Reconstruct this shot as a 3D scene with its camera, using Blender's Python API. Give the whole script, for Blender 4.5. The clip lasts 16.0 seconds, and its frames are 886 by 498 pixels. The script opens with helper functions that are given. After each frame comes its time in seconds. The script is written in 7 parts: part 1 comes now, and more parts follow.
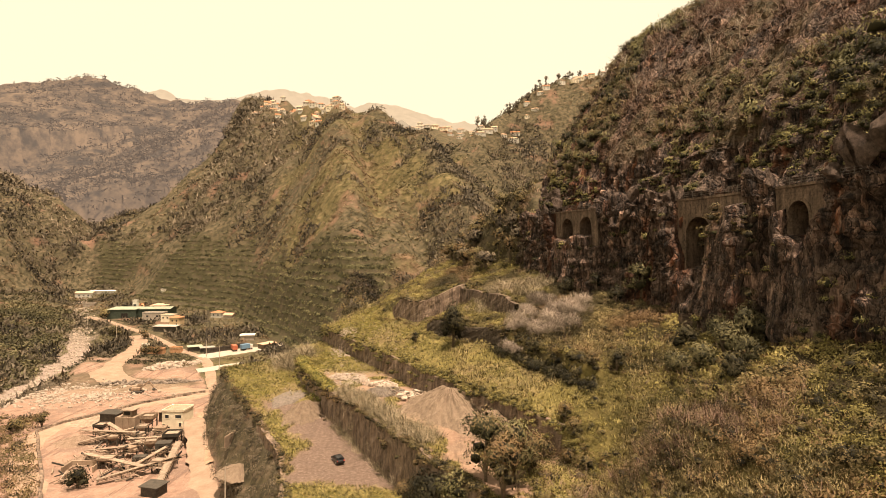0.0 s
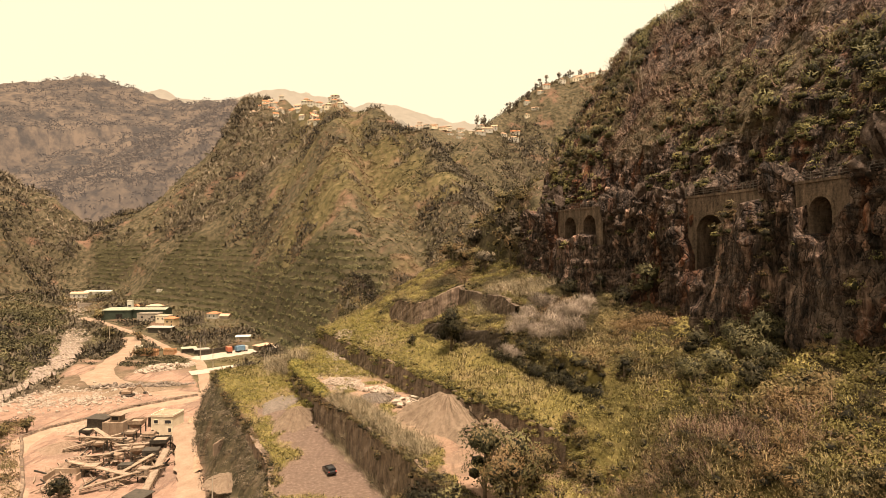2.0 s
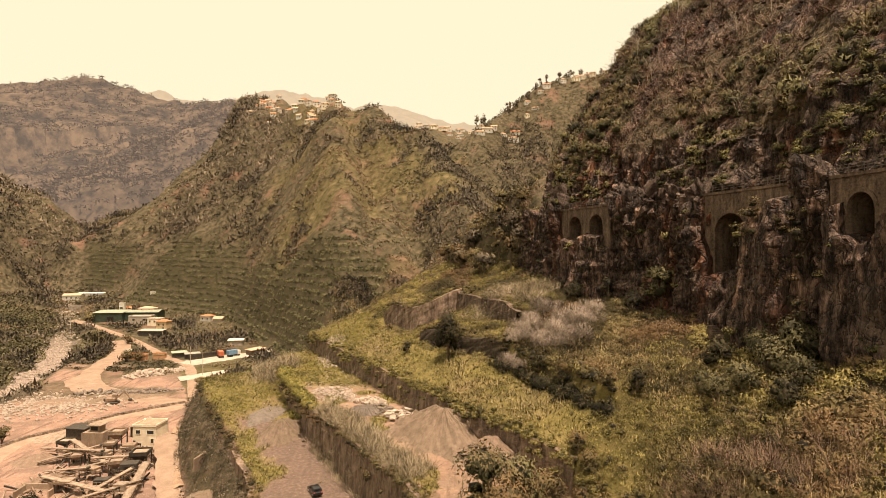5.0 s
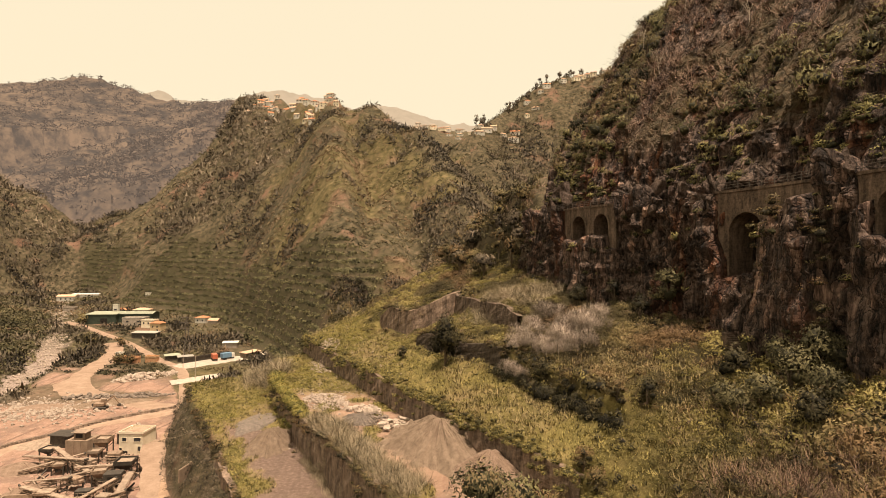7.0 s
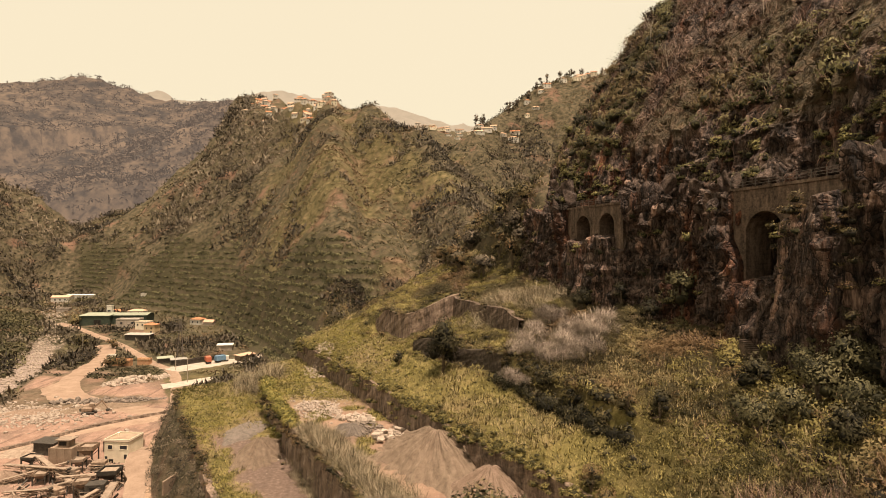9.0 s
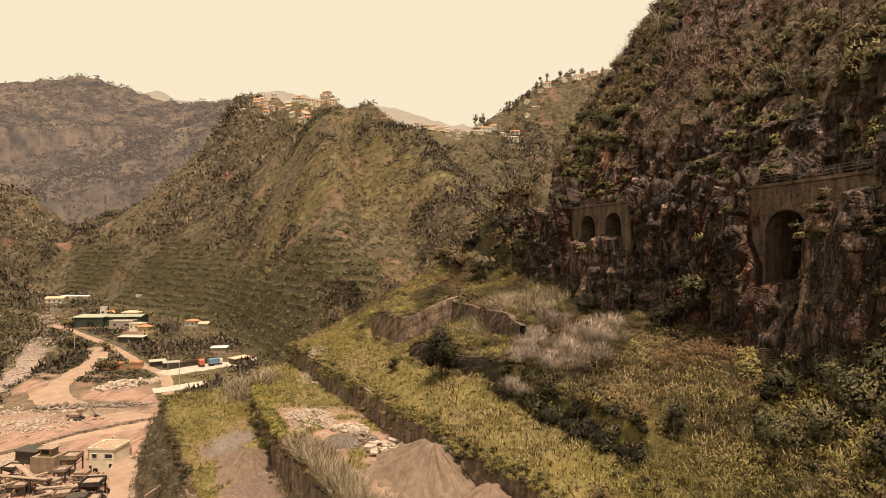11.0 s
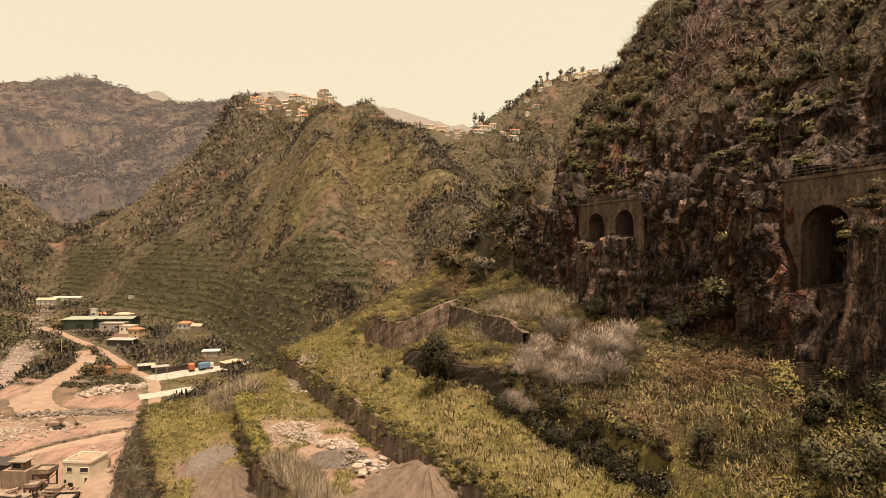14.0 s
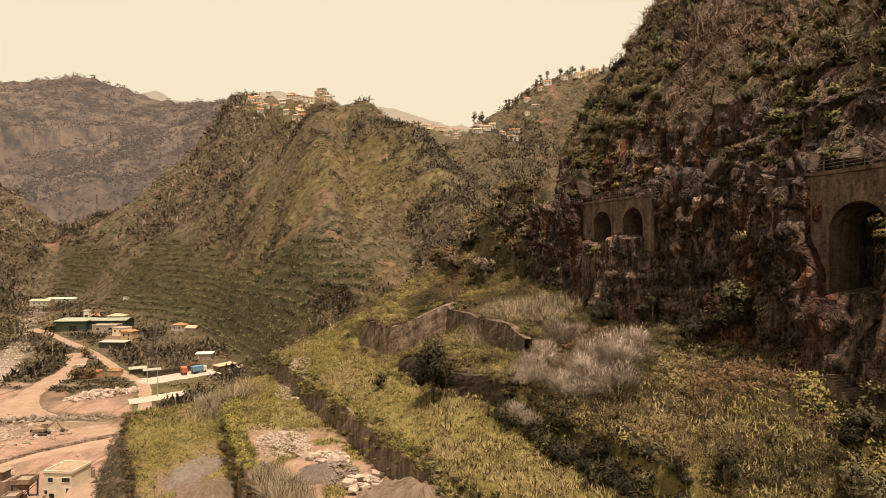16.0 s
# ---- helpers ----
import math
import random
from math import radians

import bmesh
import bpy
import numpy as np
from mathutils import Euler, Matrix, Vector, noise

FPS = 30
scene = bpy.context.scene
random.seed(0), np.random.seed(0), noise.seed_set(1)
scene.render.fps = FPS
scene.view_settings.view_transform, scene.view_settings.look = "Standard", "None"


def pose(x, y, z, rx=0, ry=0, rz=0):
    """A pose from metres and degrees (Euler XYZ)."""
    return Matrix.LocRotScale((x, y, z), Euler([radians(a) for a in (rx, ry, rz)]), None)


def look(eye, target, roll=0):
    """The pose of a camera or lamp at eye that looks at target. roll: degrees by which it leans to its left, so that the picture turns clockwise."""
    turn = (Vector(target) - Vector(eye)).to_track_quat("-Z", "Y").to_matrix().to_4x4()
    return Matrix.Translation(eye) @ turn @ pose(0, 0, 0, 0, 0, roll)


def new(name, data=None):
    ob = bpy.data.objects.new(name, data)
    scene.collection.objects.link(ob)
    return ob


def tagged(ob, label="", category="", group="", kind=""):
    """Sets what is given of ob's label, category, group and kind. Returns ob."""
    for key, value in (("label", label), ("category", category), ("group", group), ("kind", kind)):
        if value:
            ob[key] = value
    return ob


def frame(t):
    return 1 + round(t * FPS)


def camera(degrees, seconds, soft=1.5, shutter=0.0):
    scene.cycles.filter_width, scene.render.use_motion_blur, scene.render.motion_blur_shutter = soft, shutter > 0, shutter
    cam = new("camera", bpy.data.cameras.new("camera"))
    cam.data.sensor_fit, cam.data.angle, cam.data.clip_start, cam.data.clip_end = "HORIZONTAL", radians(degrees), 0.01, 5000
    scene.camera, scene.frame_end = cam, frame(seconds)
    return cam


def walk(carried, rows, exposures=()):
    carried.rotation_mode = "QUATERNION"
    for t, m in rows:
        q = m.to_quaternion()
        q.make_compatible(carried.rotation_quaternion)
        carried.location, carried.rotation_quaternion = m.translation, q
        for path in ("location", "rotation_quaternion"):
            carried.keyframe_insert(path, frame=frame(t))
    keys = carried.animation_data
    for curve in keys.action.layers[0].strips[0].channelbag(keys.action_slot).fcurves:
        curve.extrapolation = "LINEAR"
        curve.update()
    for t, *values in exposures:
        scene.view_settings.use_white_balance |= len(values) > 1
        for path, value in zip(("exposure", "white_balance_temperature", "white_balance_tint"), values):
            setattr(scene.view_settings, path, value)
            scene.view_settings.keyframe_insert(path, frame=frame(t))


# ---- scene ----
cam = camera(73.7, 16.0, soft=0.85)
METRES, EYE, TILT, LEAN, TURN = 50.0, 60.0, 0.0, 0.0, 0.0
TINT = 20.0
ROWS = [
    (0.0, 0.0, 0.0, 0.0, 0.0, 0.0, -0.0),
    (0.5, 0.0034, 0.0307, -0.0009, -0.0, -0.01, -0.02),
    (1.0, 0.0068, 0.0616, -0.0018, -0.01, -0.01, -0.03),
    (1.5, 0.01, 0.0923, -0.0028, -0.02, -0.01, -0.03),
    (2.0, 0.0129, 0.1229, -0.0029, -0.02, 0.02, -0.02),
    (2.5, 0.0162, 0.1537, -0.0031, -0.01, 0.06, -0.03),
    (3.0, 0.0196, 0.1849, -0.0033, -0.01, 0.09, -0.03),
    (3.5, 0.0223, 0.2134, -0.0033, -0.02, 0.12, -0.04),
    (4.0, 0.0256, 0.2444, -0.0031, -0.04, 0.14, -0.04),
    (6.5, 0.0414, 0.4006, -0.0018, -0.1, 0.28, -0.12),
    (7.0, 0.0442, 0.4319, -0.0013, -0.12, 0.3, -0.13),
    (7.5, 0.0466, 0.463, -0.001, -0.13, 0.33, -0.15),
    (8.0, 0.0495, 0.4943, -0.0007, -0.15, 0.35, -0.17),
    (8.5, 0.0521, 0.5254, -0.0003, -0.16, 0.37, -0.18),
    (9.0, 0.0547, 0.5567, 0.0007, -0.17, 0.38, -0.2),
    (11.5, 0.069, 0.7135, 0.0049, -0.24, 0.47, -0.23),
    (12.0, 0.0721, 0.7446, 0.0051, -0.26, 0.48, -0.22),
    (12.5, 0.0749, 0.776, 0.006, -0.26, 0.48, -0.23),
    (13.0, 0.0777, 0.8073, 0.0063, -0.26, 0.49, -0.22),
    (13.5, 0.0802, 0.8387, 0.0062, -0.26, 0.51, -0.23),
    (14.0, 0.0829, 0.8704, 0.0063, -0.28, 0.51, -0.24),
    (14.5, 0.0859, 0.9017, 0.0066, -0.29, 0.51, -0.25),
    (15.0, 0.0891, 0.9328, 0.0068, -0.31, 0.53, -0.25),
    (15.5, 0.092, 0.9642, 0.0074, -0.33, 0.56, -0.24),
    (16.0, 0.0946, 0.9953, 0.0076, -0.35, 0.57, -0.24),
]
walk(cam, [(t, pose(0, 0, EYE, TILT, LEAN, TURN) @ pose(METRES * 0.795 * x, METRES * y, METRES * 0.795 * z, 90 + 0.795 * pitch, roll, 0.795 * yaw)) for t, x, y, z, yaw, pitch, roll in ROWS],
     exposures=[(t, ev, kelvin, TINT) for t, ev, kelvin in ((0.0, 0.74, 8250.0), (1.0, 0.73, 8250.0), (4.0, 0.64, 8150.0), (7.0, 0.46, 7950.0), (11.0, 0.39, 7800.0), (16.0, 0.37, 7800.0))])

# ---------------------------------------------------------------- world and sun
SUN = Vector((0.14, -0.20, 0.97)).normalized()
world = bpy.data.worlds.new("world")
scene.world = world
world.use_nodes = True
wt = world.node_tree
wt.nodes.clear()
w_out = wt.nodes.new("ShaderNodeOutputWorld")
w_bg = wt.nodes.new("ShaderNodeBackground")
w_sky = wt.nodes.new("ShaderNodeTexSky")
w_mix = wt.nodes.new("ShaderNodeMix")
w_mix.data_type = "RGBA"
w_sky.sky_type = "NISHITA"
w_sky.sun_disc = False
w_sky.sun_elevation = math.asin(SUN.z)
w_sky.sun_rotation = math.atan2(SUN.x, SUN.y)
w_sky.dust_density = 7.0
w_sky.air_density = 1.0
w_sky.altitude = 100.0
w_mix.inputs[0].default_value = 0.72
w_mix.inputs[7].default_value = (9.6, 9.5, 7.2, 1.0)      # bright summer haze
wt.links.new(w_sky.outputs[0], w_mix.inputs[6])
wt.links.new(w_mix.outputs[2], w_bg.inputs[0])
w_bg.inputs[1].default_value = 0.086
wt.links.new(w_bg.outputs[0], w_out.inputs[0])

sun_data = bpy.data.lights.new("sun", "SUN")
sun_data.energy, sun_data.angle, sun_data.color = 5.0, radians(0.6), (1.0, 0.92, 0.80)
sun = new("sun", sun_data)
sun.matrix_world = look(SUN * 900, (0, 0, 0))


# ---------------------------------------------------------------- noise and small mathematics
def hash2(ix, iy, seed):
    n = (ix.astype(np.int64) * 374761393 + iy.astype(np.int64) * 668265263 + seed * 974711) & 0x7FFFFFFF
    n = ((n ^ (n >> 13)) * 1274126177) & 0x7FFFFFFF
    return ((n ^ (n >> 16)) & 0xFFFF) / 65535.0


def vnoise(x, y, seed=0):
    """Smooth noise from -1 to 1."""
    ix, iy = np.floor(x), np.floor(y)
    fx, fy = x - ix, y - iy
    fx, fy = fx * fx * (3 - 2 * fx), fy * fy * (3 - 2 * fy)
    a, b = hash2(ix, iy, seed), hash2(ix + 1, iy, seed)
    c, d = hash2(ix, iy + 1, seed), hash2(ix + 1, iy + 1, seed)
    return 2 * ((a * (1 - fx) + b * fx) * (1 - fy) + (c * (1 - fx) + d * fx) * fy) - 1


def fbm(x, y, size, octaves=4, seed=0, rough=0.5):
    out, amp = 0.0, 1.0
    for o in range(octaves):
        out = out + amp * vnoise(x / size + 17.3 * o, y / size - 9.1 * o, seed + o)
        size, amp = size * 0.5, amp * rough
    return out


def ridged(x, y, size, octaves=3, seed=0):
    out, amp = 0.0, 1.0
    for o in range(octaves):
        out = out + amp * (1 - 2 * np.abs(vnoise(x / size + 5.7 * o, y / size + 3.3 * o, seed + o)))
        size, amp = size * 0.5, amp * 0.5
    return out


def smooth(a, b, x):
    t = np.clip((x - a) / (b - a), 0, 1)
    return t * t * (3 - 2 * t)


def near_line(x, y, line):
    """Distance from a plan line (rows x, y or x, y, z): signed, right of its way is plus; arc length; z there."""
    best = np.full(np.shape(x), 1e18)
    sign, arc, height = np.zeros(np.shape(x)), np.zeros(np.shape(x)), np.zeros(np.shape(x))
    run = 0.0
    for p, q in zip(line[:-1], line[1:]):
        dx, dy = q[0] - p[0], q[1] - p[1]
        length = math.hypot(dx, dy)
        t = np.clip(((x - p[0]) * dx + (y - p[1]) * dy) / length ** 2, 0, 1)
        ex, ey = x - p[0] - t * dx, y - p[1] - t * dy
        d2 = ex * ex + ey * ey
        closer = d2 < best
        side = np.where(dx * (y - p[1]) - dy * (x - p[0]) < 0, 1.0, -1.0)
        best = np.where(closer, d2, best)
        sign = np.where(closer, side, sign)
        arc = np.where(closer, run + t * length, arc)
        if len(p) > 2:
            height = np.where(closer, p[2] + t * (q[2] - p[2]), height)
        run += length
    return sign * np.sqrt(best), arc, height


def chaikin(line, rounds=2):
    for _ in range(rounds):
        out = [line[0]]
        for p, q in zip(line[:-1], line[1:]):
            out.append(tuple(0.75 * a + 0.25 * b for a, b in zip(p, q)))
            out.append(tuple(0.25 * a + 0.75 * b for a, b in zip(p, q)))
        line = out + [line[-1]]
    return line


def softmax(a, b, k):
    h = np.clip(0.5 + 0.5 * (a - b) / k, 0, 1)
    return b + (a - b) * h + k * h * (1 - h)


# ---------------------------------------------------------------- the plan
CLIFF = chaikin([(66, 10), (61, 50), (57.5, 75), (55.5, 88), (53.2, 102), (49, 118), (42, 135), (34.5, 151), (30, 166),
                 (27.5, 182), (27.5, 200), (34, 222), (55, 246), (95, 272), (190, 300)], 2)
EDGE_T3 = [(-46, 228), (-39, 213), (-20, 177), (-2.2, 140.5), (8, 122), (19.5, 103), (24, 92), (27, 70), (30, 40)]   # top of the upper retaining wall
EDGE_T2 = [(-50, 205), (-44, 182), (-29, 150), (-15, 125), (-5, 107), (6, 86), (14, 60), (20, 40)]        # wall between the two yards
EDGE_T1 = [(-75, 200), (-72, 194), (-66.5, 182), (-56, 165), (-46, 148), (-34, 126), (-30, 112), (-26, 90), (-20, 40)]  # edge above the quarry
BACK_T = [(-130, 188), (-74, 194), (-60, 206), (-46, 228), (-16, 229), (0, 233), (12, 219), (22, 194), (26, 178), (40, 172)]    # far end of the terraces
WALL_STONE = [(-16.5, 203), (-12.5, 196), (-6.5, 185.5), (-1, 184.5), (5, 186.5), (8, 188)]
WALL_UPPER = [(5.5, 188), (13.7, 164), (19, 147)]
WALL_LOW = [(-4, 172), (11.5, 144), (20, 124), (29, 105)]
RIVER = [(-520, 800), (-400, 640), (-330, 540), (-275, 450), (-207, 335), (-186, 275), (-176, 215), (-150, 150), (-125, 60), (-120, -60)]

RIDGES = [  # crest line and the steepness of its flanks
    (chaikin([(-212, 746, 226), (-115, 640, 197), (-45, 545, 168), (-10, 480, 142), (8, 420, 106), (14, 350, 68), (8, 290, 40)]), 1.1),
    (chaikin([(-115, 640, 203), (-80, 470, 138), (-62, 405, 98), (-50, 345, 58), (-38, 280, 26)]), 1.75),
    (chaikin([(-386, 1156, 354), (-290, 950, 296), (-212, 746, 226)]), 2.0),
    (chaikin([(-240, 800, 240), (-292, 790, 200), (-332, 746, 132), (-372, 705, 92), (-410, 680, 62)]), 0.9),
    (chaikin([(36, 730, 186), (100, 800, 243), (165, 849, 296), (240, 870, 302), (420, 900, 400), (900, 950, 600)]), 0.60),
    (chaikin([(-260, 1350, 345), (0, 1250, 318), (140, 1230, 312), (400, 1300, 380)]), 0.45),
    (chaikin([(-900, 700, 330), (-700, 700, 260), (-540, 720, 157), (-470, 745, 100), (-425, 765, 60)]), 0.70),
    (chaikin([(-700, 520, 190), (-520, 545, 110), (-420, 560, 58), (-370, 565, 15)]), 0.70),
    ([(125, 400, 112), (200, 540, 190), (420, 640, 400)], 0.85),
    (chaikin([(48, 200, 92), (34, 208, 80), (18, 226, 63), (2, 252, 46)]), 1.15),
    (chaikin([(-10, 480, 130), (-40, 400, 82), (-22, 330, 52)]), 1.5),
    (chaikin([(-290, 950, 298), (-222, 850, 264), (-170, 800, 240), (-110, 700, 208), (-60, 640, 186)]), 1.4),
]
HAZY = [
    (chaikin([(-800, 2250, 640), (-600, 1600, 452), (-420, 1240, 362), (-400, 1150, 330)]), 0.3, 100, 0.55),
    (chaikin([(-2600, 2300, 780), (-1900, 2500, 785), (-1540, 2400, 742), (-1300, 2300, 715), (-1050, 2300, 702), (-800, 2250, 672), (-386, 1800, 490)]), 0.2, 200, 0.42),
    (chaikin([(-1000, 2350, 650), (-880, 1700, 400), (-760, 1250, 150)]), 0.3, 100, 0.55),
    (chaikin([(-1500, 2380, 720), (-1420, 1700, 430), (-1150, 1100, 170)]), 0.3, 100, 0.55),
    (chaikin([(-2300, 1900, 640), (-1500, 1300, 330), (-1000, 1050, 120)]), 0.3, 100, 0.55),
    (chaikin([(-620, 2250, 620), (-560, 1700, 420), (-560, 1250, 170)]), 0.3, 100, 0.6),
]
PEAKS = [([(-3400, 3900, 1250), (-2900, 3900, 1240), (-2735, 3900, 1190), (-2530, 3900, 1110), (-2160, 3900, 1135), (-2015, 3900, 1095), (-1830, 3900, 1112), (-1755, 3900, 1072), (-1420, 3900, 1075),
           (-1050, 3900, 1112), (-830, 3900, 1068), (-680, 3900, 1030), (-590, 3900, 995), (-460, 3900, 1035), (-350, 3900, 990), (-165, 3900, 975), (25, 3900, 940), (170, 3900, 925), (800, 3900, 850), (1500, 3900, 850)], 0.4, 200, 0.3)]



def hillside(d):
    """Height above the road's cliff, d metres behind its edge."""
    d = np.maximum(d, 0)
    return 70.5 + 1.55 * np.minimum(d, 30) + 0.66 * np.maximum(d - 30, 0)


def height(x, y, detail=True):
    """The ground's height, and the masks of its covers."""
    wob = fbm(x, y, 7.0, 3, 3) * 0.5
    t3, a3, _ = near_line(x + wob, y, EDGE_T3)
    t2, _, _ = near_line(x + 0.7 * wob, y, EDGE_T2)
    t1, _, _ = near_line(x + wob, y, EDGE_T1)
    back, _, _ = near_line(x, y + 2 * wob, BACK_T)
    cl, _, _ = near_line(x, y, CLIFF)
    rv, _, _ = near_line(x, y, RIVER)
    t3, t2, t1 = -t3, -t2, -t1      # plus: towards the cliff, right of the walls as one looks up the valley
    # valley floor
    floor = 0.4 + 2.4 * smooth(255, 300, y) + np.minimum(np.maximum(0, y - 325), 420) * 0.056 - 70 * smooth(850, 1250, y) - 60 * smooth(-800, -1100, x) - 1.2 * smooth(120, 60, y) + fbm(x, y, 30, 3, 5) * 0.35
    bank = np.maximum(0, rv - 12)
    floor = floor - 2.2 * smooth(14, 6, np.abs(rv)) + np.where(rv > 0, 0.10 * bank + 2.5 * smooth(0, 25, bank), 0)
    floor = floor + 1.0 * smooth(50, 0, np.hypot((x + 110) / 1.2, y - 315))
    # far hills
    far = floor
    for line, steep in RIDGES:
        d, _, z = near_line(x, y, line)
        far = softmax(far, z - steep * (np.sqrt(d * d + 100) - 10), 9.0)
    dist = np.hypot(x, y)
    lift = smooth(3, 30, far - floor)
    far = far + lift * (ridged(x, y, 90, 4, 11) * np.minimum(10, dist * 0.016) + fbm(x, y, 420, 3, 21) * np.minimum(40, np.maximum(0, dist - 700) * 0.04))
    far = far + lift * (ridged(x, y, 34, 3, 15) * 2.6 + fbm(x, y, 13, 2, 17) * 1.2) * smooth(1100, 700, dist)
    # banana terraces on the lower slope
    fw = fbm(x, y, 60, 3, 27) * 22
    field = smooth(14, 26, -rv + 0.3 * fw) * smooth(-26, -52, x + 0.16 * (y - 330) + fw) * smooth(268, 290, y + 0.4 * fw) * smooth(720, 650, y) * smooth(66, 40, far + 1.1 * fw) * smooth(-0.5, 1.5, far - floor) * smooth(-0.85, -0.35, fbm(x, y, 48, 3, 29))
    step = 4.2
    q = far / step
    stair = (np.floor(q) + smooth(0.0, 0.35, q - np.floor(q))) * step
    far = far * (1 - 0.6 * field) + stair * 0.6 * field
    # the terraces beside the quarry
    yard1 = 15.2 + (y - 120) * 0.078
    yard2 = 24.6 + fbm(x, y, 12, 3, 31) * 0.25
    slope = 30.3 + 0.55 * np.maximum(t3, 0)
    for line, drop, rise in ((WALL_STONE, 1.5, 4.6), (WALL_UPPER, 0.5, 2.9), (WALL_LOW, 0.4, 2.9)):
        d, arc, _ = near_line(x + 0.5 * wob, y, line)
        total = sum(math.dist(p, q) for p, q in zip(line[:-1], line[1:]))
        d = -d
        slope = slope + ((drop + rise) * smooth(-0.5, 0.3, d) - drop) * np.exp(-np.abs(d) / 10) * smooth(0, 3, arc) * smooth(total, total - 3, arc)
    slope = np.minimum(slope, 52 + 0.05 * t3) + fbm(x, y, 9, 3, 41) * 0.3 * smooth(0, 4, t3)
    slope = slope + (1.5 * (1 - np.abs(vnoise(x / 6.5 + 0.3 * wob, y / 6.5, 43))) ** 2 - 0.6 + 0.4 * vnoise(x / 2.6, y / 2.6, 45)) * smooth(10, 16, t3 + 21 * smooth(112, 96, y))
    south = smooth(104, 92, y)
    slope = slope - south * 5.5 * smooth(9, 0, t3)
    near = np.where(t1 > 0, yard1, floor + (yard1 - floor) * smooth(-9, 0, t1) * 0.85)
    near = near + (yard2 - near) * smooth(-0.6, 0.3, t2)
    near = near + (slope - near) * smooth(-0.5, 0.3, t3)
    inside = smooth(-7, 1.5, back)
    z = far + (near - far) * inside
    masks = dict(t1=t1, t2=t2, t3=t3, cl=cl, back=back, rv=rv, inside=inside, field=field, lift=lift * (1 - inside), far=far, row=q - np.floor(q))
    return z, masks


# ---------------------------------------------------------------- materials
def material(name, rough=0.9, spec=0.2):
    m = bpy.data.materials.new(name)
    m.use_nodes = True
    t = m.node_tree
    b = t.nodes["Principled BSDF"]
    b.inputs["Roughness"].default_value = rough
    b.inputs["Specular IOR Level"].default_value = spec
    return m, t, b


def n_noise(t, scale, detail=4.0, rough=0.6, vector=None):
    n = t.nodes.new("ShaderNodeTexNoise")
    n.inputs["Scale"].default_value = scale
    n.inputs["Detail"].default_value = detail
    n.inputs["Roughness"].default_value = rough
    if vector is None:
        g = t.nodes.new("ShaderNodeNewGeometry")
        vector = g.outputs["Position"]
    t.links.new(vector, n.inputs["Vector"])
    return n.outputs["Fac"]


def n_ramp(t, fac, stops):
    r = t.nodes.new("ShaderNodeValToRGB")
    e = r.color_ramp.elements
    while len(e) < len(stops):
        e.new(0.5)
    for el, (p, c) in zip(e, stops):
        el.position, el.color = p, (*c, 1)
    t.links.new(fac, r.inputs[0])
    return r.outputs["Color"]


def n_mix(t, fac, a, b, mode="MIX"):
    m = t.nodes.new("ShaderNodeMix")
    m.data_type, m.blend_type = "RGBA", mode
    for socket, value in ((m.inputs[0], fac), (m.inputs[6], a), (m.inputs[7], b)):
        if hasattr(value, "is_linked"):
            t.links.new(value, socket)
        elif isinstance(value, tuple):
            socket.default_value = (*value, 1)
        else:
            socket.default_value = value
    return m.outputs[2]


def n_math(t, op, a, b=0.5, c=None):
    m = t.nodes.new("ShaderNodeMath")
    m.operation = op
    for socket, value in zip(m.inputs, (a, b) if c is None else (a, b, c)):
        if hasattr(value, "is_linked"):
            t.links.new(value, socket)
        else:
            socket.default_value = value
    return m.outputs[0]


def n_range(t, value, lo, hi):
    m = t.nodes.new("ShaderNodeMapRange")
    m.interpolation_type = "SMOOTHSTEP"
    m.inputs[1].default_value, m.inputs[2].default_value = lo, hi
    t.links.new(value, m.inputs[0])
    return m.outputs[0]


def n_attr(t, name):
    a = t.nodes.new("ShaderNodeAttribute")
    a.attribute_name = name
    return a.outputs["Fac"]


def n_bump(t, b, fac, strength=0.5, distance=0.2):
    n = t.nodes.new("ShaderNodeBump")
    n.inputs["Strength"].default_value = strength
    n.inputs["Distance"].default_value = distance
    t.links.new(fac, n.inputs["Height"])
    t.links.new(n.outputs[0], b.inputs["Normal"])


def plain(name, c1, c2, scale=2.0, rough=0.85, bump=0.3, spec=0.2, metal=0.0, c3=None, distance=0.05):
    """Two colours mottled at two scales, with relief; Object Info's Random shifts each piece a little."""
    m, t, b = material(name, rough, spec)
    f1, f2 = n_noise(t, scale, 5), n_noise(t, scale * 9, 3)
    f = n_math(t, "ADD", n_math(t, "MULTIPLY", f1, 0.65), n_math(t, "MULTIPLY", f2, 0.35))
    stops = [(0.36, c1), (0.64, c2)] + ([(0.78, c3)] if c3 else [])
    col = n_ramp(t, f, stops)
    oi = t.nodes.new("ShaderNodeObjectInfo")
    v = n_math(t, "MULTIPLY_ADD", oi.outputs["Random"], 0.24, 0.88)
    hsv = t.nodes.new("ShaderNodeHueSaturation")
    t.links.new(v, hsv.inputs["Value"])
    t.links.new(col, hsv.inputs["Color"])
    t.links.new(hsv.outputs[0], b.inputs["Base Color"])
    b.inputs["Metallic"].default_value = metal
    if bump:
        n_bump(t, b, f2, bump, distance)
    return m


